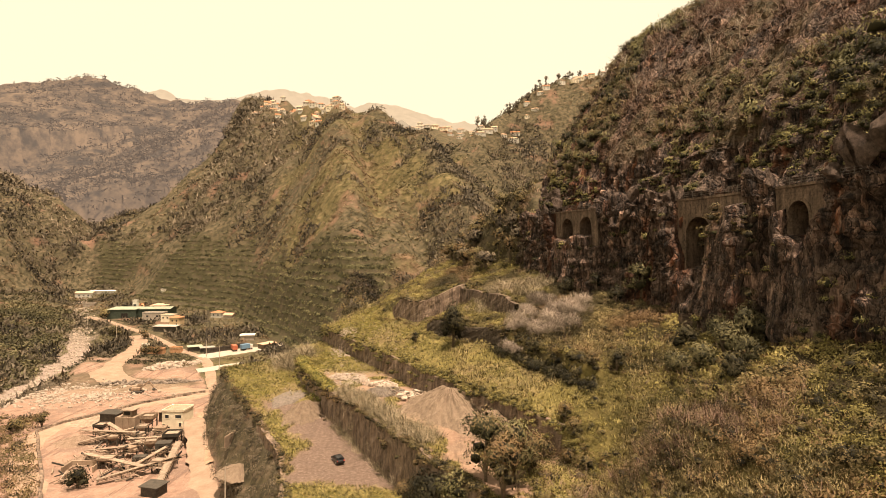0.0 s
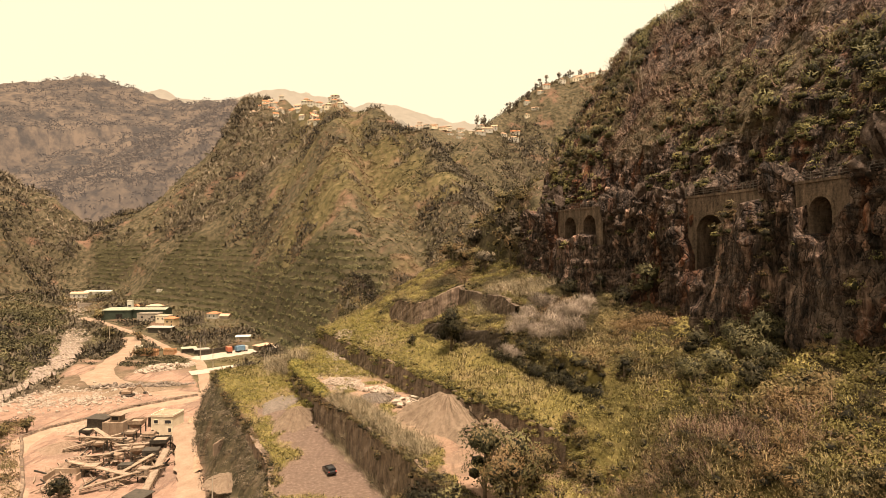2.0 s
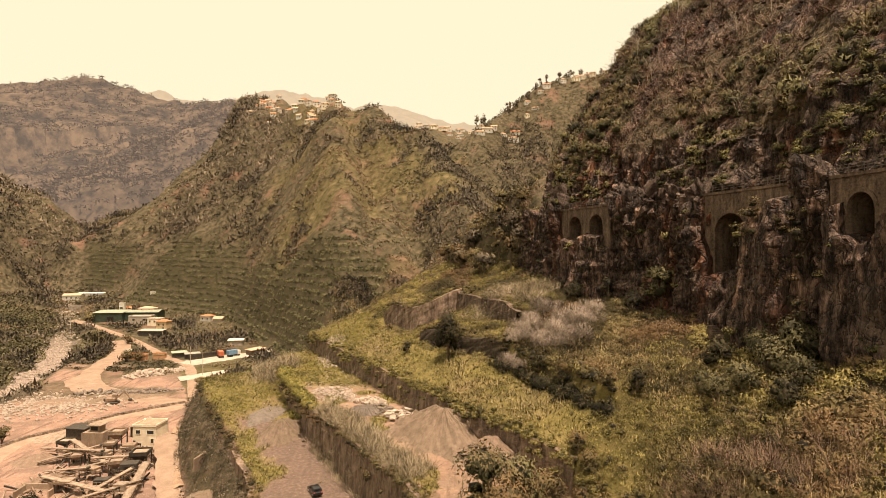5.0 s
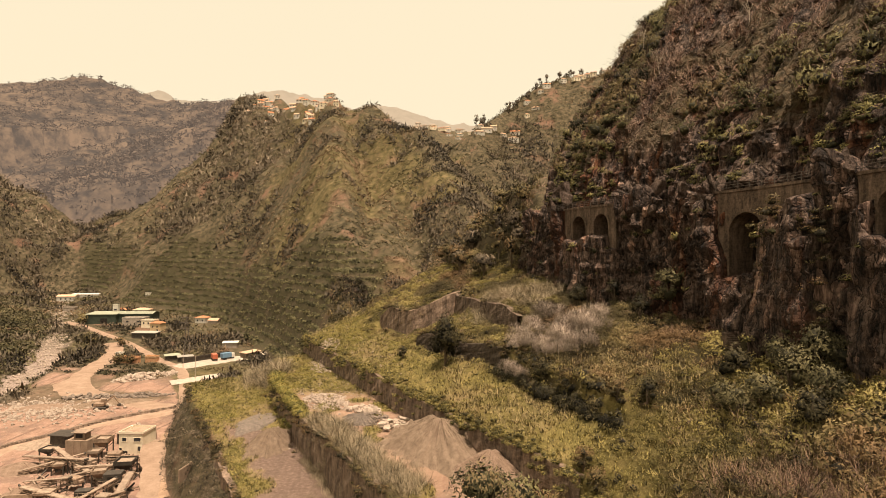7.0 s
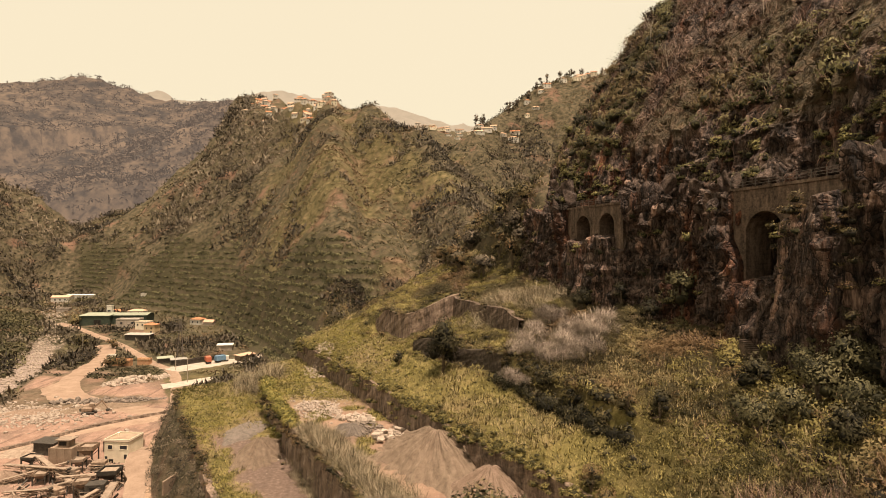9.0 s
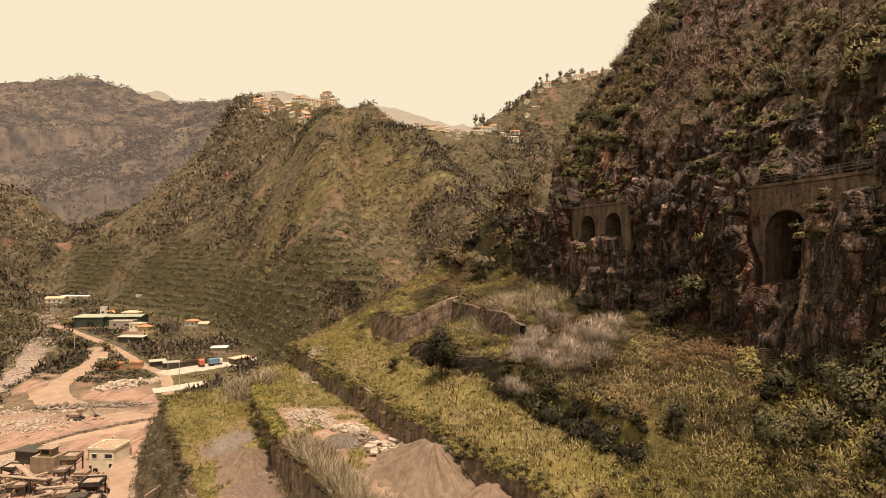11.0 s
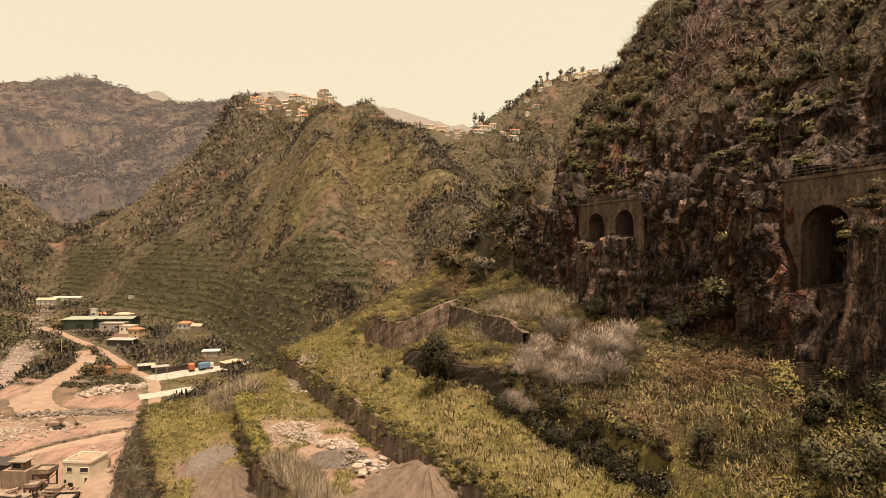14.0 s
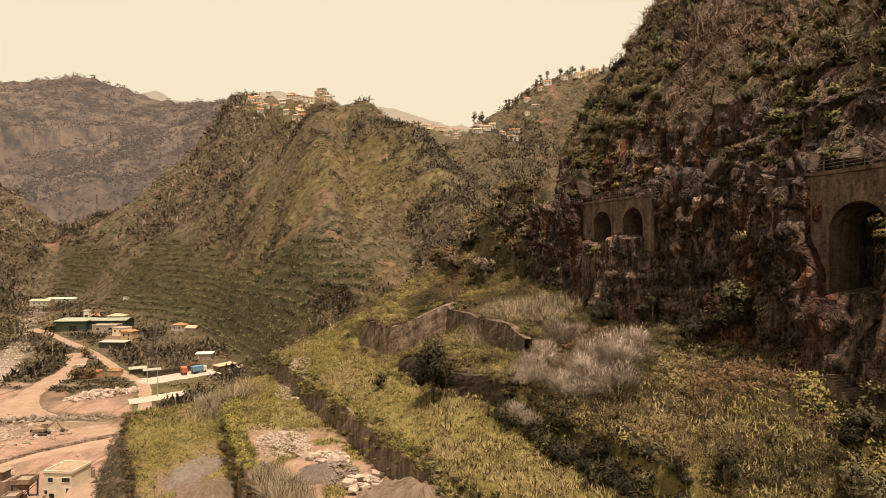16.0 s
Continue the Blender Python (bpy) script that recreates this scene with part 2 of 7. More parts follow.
def leafy(name, dark, mid, light, dry=None, rough=0.7):
    """Foliage: tone differs from plant to plant (attribute tone) and from leaf to leaf; inner masses get a low tone as
    painted shade.
    """
    def dull(c):
        y = 0.3 * c[0] + 0.6 * c[1] + 0.1 * c[2]
        return tuple((v + 0.16 * (y - v)) * k for v, k in zip(c, (1.06, 0.97, 0.98)))
    # dark end lowered further, to deepen the shade painted inside foliage
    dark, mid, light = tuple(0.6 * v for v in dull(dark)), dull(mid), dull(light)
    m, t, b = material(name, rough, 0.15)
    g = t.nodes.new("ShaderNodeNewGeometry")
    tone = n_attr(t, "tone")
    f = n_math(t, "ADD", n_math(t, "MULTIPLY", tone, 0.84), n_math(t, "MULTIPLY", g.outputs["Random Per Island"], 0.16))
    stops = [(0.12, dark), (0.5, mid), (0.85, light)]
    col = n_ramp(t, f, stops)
    if dry:
        big = n_noise(t, 0.045, 3)
        mask = n_range(t, n_math(t, "ADD", n_math(t, "MULTIPLY", big, 0.7), n_math(t, "MULTIPLY", tone, 0.3)), 0.5, 0.62)
        col = n_mix(t, mask, col, dry)
    t.links.new(col, b.inputs["Base Color"])
    b.inputs["Subsurface Weight"].default_value = 0.0
    return m


def ground_material():
    m, t, b = material("ground_cover", 0.95, 0.1)
    n1, n2, n3 = n_noise(t, 0.035, 4), n_noise(t, 0.25, 5), n_noise(t, 1.6, 4)
    scrub = n_ramp(t, n2, [(0.3, (0.028, 0.026, 0.015)), (0.46, (0.062, 0.055, 0.029)), (0.6, (0.105, 0.085, 0.048)), (0.75, (0.17, 0.122, 0.078))])
    earth = n_ramp(t, n3, [(0.3, (0.11, 0.06, 0.035)), (0.7, (0.20, 0.12, 0.075))])
    scrub = n_mix(t, n_range(t, n1, 0.56, 0.68), scrub, earth)
    grass = n_ramp(t, n2, [(0.3, (0.066, 0.058, 0.014)), (0.5, (0.125, 0.106, 0.025)), (0.68, (0.185, 0.145, 0.046))])
    dry = n_ramp(t, n3, [(0.3, (0.10, 0.073, 0.028)), (0.7, (0.20, 0.145, 0.065))])
    grass = n_mix(t, n_range(t, n1, 0.52, 0.64), grass, dry)
    dirt_a = n_ramp(t, n2, [(0.3, (0.18, 0.105, 0.072)), (0.5, (0.27, 0.17, 0.118)), (0.7, (0.36, 0.25, 0.18))])
    dirt_b = n_ramp(t, n3, [(0.3, (0.20, 0.125, 0.085)), (0.7, (0.37, 0.25, 0.18))])
    dirt = n_mix(t, 0.45, dirt_a, dirt_b)
    g = t.nodes.new("ShaderNodeNewGeometry")
    mp = t.nodes.new("ShaderNodeMapping")
    mp.inputs["Rotation"].default_value = (0, 0, 0.45)
    mp.inputs["Scale"].default_value = (0.5, 0.05, 0.2)
    t.links.new(g.outputs["Position"], mp.inputs["Vector"])
    streak = n_range(t, n_noise(t, 1.0, 5, 0.6, mp.outputs[0]), 0.56, 0.62)
    dirt = n_mix(t, n_math(t, "MULTIPLY", streak, 0.7), dirt, (0.13, 0.085, 0.06))
    dirt = n_mix(t, n_math(t, "MULTIPLY", n_range(t, n_noise(t, 0.09, 5, 0.65), 0.52, 0.58), 0.65), dirt, (0.17, 0.12, 0.09))
    dirt = n_mix(t, n_math(t, "MULTIPLY", n_range(t, n_noise(t, 3.5, 3, 0.7), 0.60, 0.66), 0.7), dirt, (0.46, 0.36, 0.28))
    stones = n_ramp(t, n3, [(0.35, (0.13, 0.10, 0.08)), (0.6, (0.28, 0.23, 0.19))])
    banana = n_ramp(t, n3, [(0.3, (0.030, 0.030, 0.014)), (0.7, (0.072, 0.064, 0.030))])
    # shade between the brush plants, put into the ground as a near-black colour
    col = n_mix(t, n_attr(t, "brush_shade"), scrub, n_ramp(t, n3, [(0.3, (0.010, 0.009, 0.005)), (0.7, (0.034, 0.028, 0.015))]))
    col = n_mix(t, n_attr(t, "grass"), col, grass)
    col = n_mix(t, n_attr(t, "banana"), col, banana)
    col = n_mix(t, n_attr(t, "riser"), col, n_ramp(t, n3, [(0.3, (0.055, 0.041, 0.026)), (0.7, (0.13, 0.098, 0.062))]))
    dirt = n_mix(t, 1.0, dirt, (0.88, 0.84, 0.83), "MULTIPLY")
    col = n_mix(t, n_attr(t, "dirt"), col, dirt)
    col = n_mix(t, n_attr(t, "mud"), col, n_ramp(t, n3, [(0.3, (0.075, 0.053, 0.042)), (0.55, (0.112, 0.081, 0.064)), (0.75, (0.17, 0.126, 0.10))]))
    col = n_mix(t, n_attr(t, "stones"), col, stones)
    hsv = t.nodes.new("ShaderNodeHueSaturation")
    hsv.inputs["Saturation"].default_value = 0.86
    col = n_mix(t, 1.0, col, (1.05, 0.97, 0.96), "MULTIPLY")
    t.links.new(col, hsv.inputs["Color"])
    t.links.new(hsv.outputs[0], b.inputs["Base Color"])
    n_bump(t, b, n_math(t, "ADD", n2, n_math(t, "MULTIPLY", n3, 0.4)), 0.7, 0.6)
    return m


def cliff_material():
    m, t, b = material("basalt_cliff", 0.85, 0.25)
    g = t.nodes.new("ShaderNodeNewGeometry")
    mp = t.nodes.new("ShaderNodeMapping")
    mp.inputs["Scale"].default_value = (1, 1, 0.22)
    t.links.new(g.outputs["Position"], mp.inputs["Vector"])
    n1, n2, n3 = n_noise(t, 0.16, 5, 0.65, mp.outputs[0]), n_noise(t, 0.9, 7, 0.78, mp.outputs[0]), n_noise(t, 0.06, 3)
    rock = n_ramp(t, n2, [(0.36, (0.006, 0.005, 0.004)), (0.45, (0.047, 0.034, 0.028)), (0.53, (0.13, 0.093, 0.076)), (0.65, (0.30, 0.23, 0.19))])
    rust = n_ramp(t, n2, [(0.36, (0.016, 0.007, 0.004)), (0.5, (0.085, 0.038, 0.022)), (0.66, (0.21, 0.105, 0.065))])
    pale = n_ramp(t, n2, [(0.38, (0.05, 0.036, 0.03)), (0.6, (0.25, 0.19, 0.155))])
    col = n_mix(t, n_range(t, n1, 0.52, 0.60), rock, rust)
    col = n_mix(t, n_range(t, n3, 0.56, 0.62), col, pale)
    mc = t.nodes.new("ShaderNodeMapping")
    mc.inputs["Scale"].default_value = (0.62, 0.62, 0.17)
    bend = t.nodes.new("ShaderNodeTexNoise")
    bend.inputs["Scale"].default_value = 0.35
    bend.inputs["Detail"].default_value = 5.0
    t.links.new(g.outputs["Position"], bend.inputs["Vector"])
    warped = t.nodes.new("ShaderNodeVectorMath")
    warped.operation = "MULTIPLY_ADD"
    warped.inputs[1].default_value = (5.0, 5.0, 5.0)
    t.links.new(bend.outputs["Color"], warped.inputs[0])
    t.links.new(g.outputs["Position"], warped.inputs[2])
    t.links.new(warped.outputs[0], mc.inputs["Vector"])
    cells, cracks = t.nodes.new("ShaderNodeTexVoronoi"), t.nodes.new("ShaderNodeTexVoronoi")
    cracks.feature = "DISTANCE_TO_EDGE"
    for v in (cells, cracks):
        v.inputs["Scale"].default_value = 1.0
        t.links.new(mc.outputs[0], v.inputs["Vector"])
    sep = t.nodes.new("ShaderNodeSeparateColor")
    t.links.new(cells.outputs["Color"], sep.inputs[0])
    col = n_mix(t, 1.0, col, n_ramp(t, sep.outputs[1], [(0.0, (0.5, 0.47, 0.46)), (0.6, (0.85, 0.80, 0.78)), (0.88, (1.2, 1.05, 1.0)), (1.0, (2.0, 1.75, 1.62))]), "MULTIPLY")
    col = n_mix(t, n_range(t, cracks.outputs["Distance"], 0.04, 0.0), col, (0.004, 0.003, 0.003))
    soil = n_ramp(t, n_noise(t, 0.7, 5), [(0.3, (0.032, 0.026, 0.014)), (0.5, (0.085, 0.063, 0.035)), (0.7, (0.16, 0.106, 0.066))])
    col = n_mix(t, n_attr(t, "soil"), col, soil)
    t.links.new(col, b.inputs["Base Color"])
    n_bump(t, b, n_math(t, "ADD", n2, n_math(t, "MINIMUM", n_math(t, "MULTIPLY", cracks.outputs["Distance"], 3.0), 0.6)), 1.0, 0.8)
    return m


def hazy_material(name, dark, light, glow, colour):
    """Mountains far off behind bright air: a plain backdrop, the haze put in as an even emission."""
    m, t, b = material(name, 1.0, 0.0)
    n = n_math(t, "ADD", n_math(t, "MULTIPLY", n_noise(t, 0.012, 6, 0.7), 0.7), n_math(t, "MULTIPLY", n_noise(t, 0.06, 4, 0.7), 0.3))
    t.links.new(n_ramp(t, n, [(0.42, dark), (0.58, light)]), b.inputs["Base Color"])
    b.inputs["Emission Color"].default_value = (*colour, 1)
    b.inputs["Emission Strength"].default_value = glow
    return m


M_HAZY = hazy_material("mountain_haze_glow", (0.010, 0.009, 0.007), (0.095, 0.068, 0.046), 0.094, (1.0, 0.88, 0.80))
M_PEAKS = hazy_material("peaks_haze_glow", (0.03, 0.026, 0.02), (0.06, 0.05, 0.04), 0.37, (1.0, 0.88, 0.67))
M_GROUND, M_CLIFF = ground_material(), cliff_material()
def masonry_material(name, light):
    """Old coursed stone with dark runs of damp and pale patches."""
    m, t, b = material(name, 0.9, 0.2)
    g = t.nodes.new("ShaderNodeNewGeometry")
    mp = t.nodes.new("ShaderNodeMapping")
    mp.inputs["Scale"].default_value = (0.8, 0.8, 0.22)
    t.links.new(g.outputs["Position"], mp.inputs["Vector"])
    runs, fine, course = n_noise(t, 1.0, 5, 0.65, mp.outputs[0]), n_noise(t, 2.2, 4, 0.7), t.nodes.new("ShaderNodeTexWave")
    course.bands_direction = "Z"
    course.inputs["Scale"].default_value = 0.85
    course.inputs["Distortion"].default_value = 1.5
    t.links.new(g.outputs["Position"], course.inputs["Vector"])
    col = n_ramp(t, runs, [(0.36, (0.016, 0.012, 0.009)), (0.48, (0.062, 0.045, 0.034)), (0.62, (0.14, 0.104, 0.08)), (0.74, (0.25, 0.20, 0.16))])
    col = n_mix(t, 0.45, col, n_ramp(t, fine, [(0.35, (0.02, 0.015, 0.012)), (0.65, (0.14, 0.105, 0.082))]))
    col = n_mix(t, 1.0, col, (light, 0.96 * light, 0.93 * light), "MULTIPLY")
    col = n_mix(t, n_math(t, "MULTIPLY", n_range(t, course.outputs["Fac"], 0.25, 0.05), 0.14), col, (0.03, 0.023, 0.018))
    t.links.new(col, b.inputs["Base Color"])
    n_bump(t, b, fine, 0.8, 0.2)
    return m


M_MASONRY = masonry_material("old_masonry", 1.4)
M_DRYSTONE = plain("dark_dry_stone", (0.045, 0.035, 0.026), (0.12, 0.092, 0.068), 1.6, 0.95, 1.0, c3=(0.21, 0.165, 0.125), distance=0.3)
M_WALLSTONE = masonry_material("retaining_masonry", 2.1)


# ---------------------------------------------------------------- meshes
def mesh_np(name, verts, faces, mat=None, attrs=None, flat=False, normals=None):
    """A mesh from arrays; faces all of one size. normals: one a vertex, for leaves that shade as a rounded crown."""
    me = bpy.data.meshes.new(name)
    verts, faces = np.asarray(verts, np.float32), np.asarray(faces, np.int32)
    n = faces.shape[1]
    me.vertices.add(len(verts))
    me.vertices.foreach_set("co", verts.ravel())
    me.loops.add(faces.size)
    me.loops.foreach_set("vertex_index", faces.ravel())
    me.polygons.add(len(faces))
    me.polygons.foreach_set("loop_start", np.arange(0, faces.size, n, dtype=np.int32))
    me.polygons.foreach_set("use_smooth", np.full(len(faces), not flat))
    for key, values in (attrs or {}).items():
        a = me.attributes.new(key, "FLOAT", "POINT")
        a.data.foreach_set("value", np.asarray(values, np.float32).ravel())
    if normals is not None:
        a = me.attributes.new("custom_normal", "FLOAT_VECTOR", "POINT")
        a.data.foreach_set("vector", np.asarray(normals, np.float32).ravel())
    me.update(calc_edges=True)
    if mat:
        me.materials.append(mat)
    return me


def grid_faces(rows, cols, wrap=False):
    i = np.arange(rows * cols).reshape(rows, cols)
    if wrap:
        i = np.concatenate([i, i[:, :1]], 1)
    return np.stack([i[:-1, :-1], i[:-1, 1:], i[1:, 1:], i[1:, :-1]], -1).reshape(-1, 4)


# ---------------------------------------------------------------- ground: one sheet from under the camera to the horizon
def covers(x, y, z, m):
    """Masks of grass, dirt, stones, banana fields and the shade painted under the brush."""
    jag = fbm(x, y, 6, 3, 51)
    quarry = smooth(-6, -9, m["t1"] + jag) * smooth(8, 15, -m["rv"] + 4 * jag) * smooth(300, 280, y + 12 * jag + 0.35 * (x + 130)) * smooth(-40, -60, x - 0.2 * (y - 150)) * smooth(-260, -230, x)
    quarry = quarry * (1 - 0.75 * smooth(0.1, 0.45, fbm(x, y, 26, 3, 57)) * smooth(235, 255, y))
    yard1 = smooth(4, 7, m["t1"] + 2 * jag + 5 * smooth(135, 120, y)) * smooth(0, -1, m["t2"]) * smooth(161, 157, y + 2.5 * jag + 0.25 * (x + 30)) * smooth(112, 116, y + 2 * jag + 0.2 * (x + 25))
    yard2 = smooth(0.5, 1.5, m["t2"]) * smooth(0, -0.5, m["t3"]) * m["inside"] * smooth(-0.75, -0.35, jag)
    dirt = np.clip(np.maximum(quarry, np.maximum(yard1 * 0.75, yard2 * smooth(178, 160, y) * 0.85)), 0, 1)
    river = smooth(8, 4, np.abs(m["rv"]) + 4 * jag)
    grass = np.maximum(smooth(0, 1, m["t1"]) * m["inside"], 0) * (1 - smooth(9, 18, m["t3"] + 5 * jag) * 0.85) * (1 - smooth(110, 95, y) * smooth(2, 6, m["t3"]) * 0.5)
    face = smooth(-175, -120, x + 0.12 * (y - 450) + 12 * jag) * smooth(60, 30, x) * (1 - m["inside"]) * smooth(260, 290, y) * smooth(1000, 800, y)
    grass = np.maximum(grass, face * 0.45 * smooth(-0.3, 0.5, fbm(x, y, 45, 3, 53)))
    # mask of the ground darkened in colour for shade under the brush
    brush_shade = m["inside"] * smooth(0, 1, m["t1"]) * smooth(9, 16, m["t3"] + 21 * smooth(112, 96, y) + 4 * jag)
    return dict(brush_shade=brush_shade, mud=yard1 * 0.85, grass=grass, dirt=dirt * (1 - river), stones=river * smooth(420, 330, y), banana=m["field"], riser=0.55 * m["field"] * smooth(0.32, 0.22, m["row"]))


def polar():
    wide = radians(43)
    fine = np.linspace(-wide, wide, 400)
    coarse = np.linspace(wide, 2 * math.pi - wide, 34)[1:-1]
    ang = np.concatenate([fine, coarse])
    r = np.concatenate([[0.3, 6, 12, 19], np.geomspace(26, 88, 30), np.geomspace(88.5, 265, 205), np.geomspace(267, 900, 160), np.geomspace(910, 4800, 45)])
    a, rr = np.meshgrid(ang, r)
    return rr * np.sin(a), -25 + rr * np.cos(a)


gx, gy = polar()
gz, gm = height(gx, gy)
gz = gz - 6 * smooth(0, 12, gm["cl"]) * smooth(330, 280, gy)
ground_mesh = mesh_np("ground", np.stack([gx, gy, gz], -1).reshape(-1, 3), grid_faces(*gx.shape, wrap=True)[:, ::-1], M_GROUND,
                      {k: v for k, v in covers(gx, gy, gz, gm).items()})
ground = tagged(new("ground", ground_mesh), "steep green valley with terraced fields and a dusty quarry floor", "ground", kind="structure")



def backdrop(name, ridges, r1, r2, rows, mat, label, seed):
    a, r = np.meshgrid(np.linspace(radians(-46), radians(46), 330), np.geomspace(r1, r2, rows))
    x, y = r * np.sin(a), r * np.cos(a)
    z = np.full(x.shape, -50.0)
    for line, near, reach, wide in ridges:
        d, _, h = near_line(x, y, line)
        d = np.abs(d)
        z = softmax(z, h - near * reach * (1 - np.exp(-d / reach)) - wide * d, 20.0)
    z = z + (ridged(x, y, 520, 5, seed) * 34 - 30 + fbm(x, y, 60, 3, seed + 9) * 6) * smooth(-50, 120, z) - 420 * smooth(1010, 850, r)
    me = mesh_np(name, np.stack([x, y, z], -1).reshape(-1, 3), grid_faces(*x.shape)[:, ::-1], mat)
    tagged(new(name, me), label, "mountain", kind="structure")
    return x, y, z


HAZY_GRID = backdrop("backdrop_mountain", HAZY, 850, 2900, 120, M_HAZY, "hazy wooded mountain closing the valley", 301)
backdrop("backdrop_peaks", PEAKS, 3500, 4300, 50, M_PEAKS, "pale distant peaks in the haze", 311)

# ---------------------------------------------------------------- the road's cliff and the hillside over it
CL = np.array(CLIFF)
CL_ARC = np.concatenate([[0], np.cumsum(np.hypot(*np.diff(CL, axis=0).T))])
DECK = 69.6
SPANS = [(88.3, 92.3), (110.6, 117.2), (145.2, 149.4), (152.4, 157.4)]      # the arches' openings
BAYS = [(84.5, 94.5), (99.5, 119.0), (143.0, 160.5)]      # stretches, by their y, where the road runs on arches


def cliff_at(s):
    x, y = np.interp(s, CL_ARC, CL[:, 0]), np.interp(s, CL_ARC, CL[:, 1])
    x2, y2 = np.interp(s + 1.5, CL_ARC, CL[:, 0]), np.interp(s + 1.5, CL_ARC, CL[:, 1])
    x1, y1 = np.interp(s - 1.5, CL_ARC, CL[:, 0]), np.interp(s - 1.5, CL_ARC, CL[:, 1])
    tx, ty = x2 - x1, y2 - y1
    n = np.hypot(tx, ty)
    return x, y, ty / n, -tx / n        # the normal points into the hill


def build_hill():
    s = np.concatenate([np.arange(2, 40, 1.2), np.arange(40, 235, 0.33), np.arange(235, CL_ARC[-1], 3.0)])
    # profile: distance behind the edge, height, share of rock relief
    face = [(-1.6 + 1.6 * k ** 0.7, 36 + (DECK - 36) * k, 1.0) for k in np.linspace(0, 1, 84)]
    ledge = [(d, DECK, 0.12) for d in (1.2, 2.6, 4.2)]
    upper = [(4.5 + 4.3 * k ** 1.3, DECK + 13.0 * k, 0.9) for k in np.linspace(0.04, 1, 26)]
    rest = [(d, float(hillside(d)) - 0.8 * math.exp(-(d - 4.4) / 8), 0.7) for d in 8.9 + 0.55 * np.arange(1, 53)]
    top = [(d, float(hillside(d)), 0.5) for d in np.geomspace(38, 260, 46)]
    prof = np.array(face + ledge + upper + rest + top)
    S, K = np.meshgrid(s, np.arange(len(prof)))
    D, Z, W = prof[K, 0], prof[K, 1], prof[K, 2]
    x0, y0, nx, ny = cliff_at(S)
    # buttresses, gullies and blocks
    big = fbm(S, Z * 0.3, 19, 3, 61) * 2.0
    ribs = ridged(S + fbm(S, Z, 8, 2, 63) * 1.2, Z * 0.25, 8.0, 4, 71) * 1.5
    blocks = ridged(S + 0.4 * Z, Z - 0.2 * S, 3.4, 3, 81) * 0.6
    u, v = S / 2.3 + 0.4 * vnoise(S / 5, Z / 5, 83), Z / 3.6 + 0.5 * vnoise(S / 4, Z / 6, 84)
    blocks = blocks + (hash2(np.floor(u), np.floor(v), 85) - 0.4) * 1.5 * smooth(0, 0.16, u - np.floor(u)) * smooth(1, 0.84, u - np.floor(u)) * smooth(0, 0.12, v - np.floor(v))
    cu, cv = np.floor(u * 0.62 + 0.3 * v), np.floor(v * 0.7 - 0.15 * u)      # tilted angular facets
    fu, fv = u * 0.62 + 0.3 * v - cu - 0.5, v * 0.7 - 0.15 * u - cv - 0.5
    blocks = blocks + (hash2(cu, cv, 86) - 0.5) * 2.6 * fu + (hash2(cu, cv, 88) - 0.5) * 2.2 * fv + (hash2(np.floor(u * 1.7), np.floor(v * 1.5 + 0.5 * u), 89) - 0.5) * 0.7
    layers = np.abs(vnoise(S / 6.0, Z / 2.1, 87)) * 0.9
    out = -(big + ribs + blocks + layers)
    span, bay = np.zeros_like(S), np.zeros_like(S)
    for y1, y2 in SPANS:
        span = np.maximum(span, smooth(y1 - 0.5, y1, y0) * smooth(y2 + 0.5, y2, y0))
    for y1, y2 in BAYS:
        bay = np.maximum(bay, smooth(y1 - 1.0, y1, y0) * smooth(y2 + 1.0, y2, y0))
    below = smooth(DECK + 0.4, DECK - 0.4, Z)
    low = DECK - 4.2 + 1.6 * vnoise(S / 3.1, S * 0, 93) - 5.0 * smooth(0.2, 0.7, vnoise(S / 5.3, S * 0 + 4, 95))
    proud = np.minimum(out * 0.5, 0.4) - 1.9                       # rock standing before the wall's foot
    proud = proud - 2.2 * smooth(96.5, 99, y0) * smooth(110.5, 108.5, y0)
    low = low + 2.2 * smooth(97, 99, y0) * smooth(108.5, 105, y0)
    behind = 0.6 + 0.0 * out
    inbay = np.where(Z < low, proud * smooth(low, low - 1.5, Z) + behind * smooth(low - 1.5, low, Z), behind)
    sill = 61.4 - 5.4 * smooth(104, 108, y0) * smooth(122, 120, y0) + 1.2 * smooth(135, 140, y0) + 0.9 * vnoise(S / 1.7, S * 0, 97)     # rock under the arches
    inspan = (7.0 + 0.3 * out) * smooth(sill, sill + 0.9, Z) + proud * smooth(sill + 0.9, sill, Z)
    relief = out * W
    relief = relief * (1 - bay * below) + inbay * bay * below
    relief = relief * (1 - span * below) + inspan * span * below
    knobs = smooth(0.05, 0.8, fbm(S, Z * 0, 9, 2, 91)) * (1 - bay)          # pinnacles that stand before the road
    front = smooth(DECK - 9, DECK - 1, Z) * smooth(1.0, 0.0, D) * below
    D2 = D + relief - knobs * front * 1.8
    Z2 = Z + knobs * smooth(2.8, 0, np.abs(D - 0.3)) * 4.5 * smooth(DECK - 1.5, DECK, Z) * (Z < DECK + 0.1)
    slope = smooth(DECK + 9, DECK + 13, Z)
    Z2 = Z2 + slope * (ridged(S, D * 1.1, 22, 4, 101) * 2.2 + fbm(S, D, 6, 3, 111) * 0.7)
    soil = slope * smooth(0.75, 0.1, ridged(S, D, 15, 3, 121) - 0.15) + 0.0
    X, Y = x0 + nx * D2, y0 + ny * D2
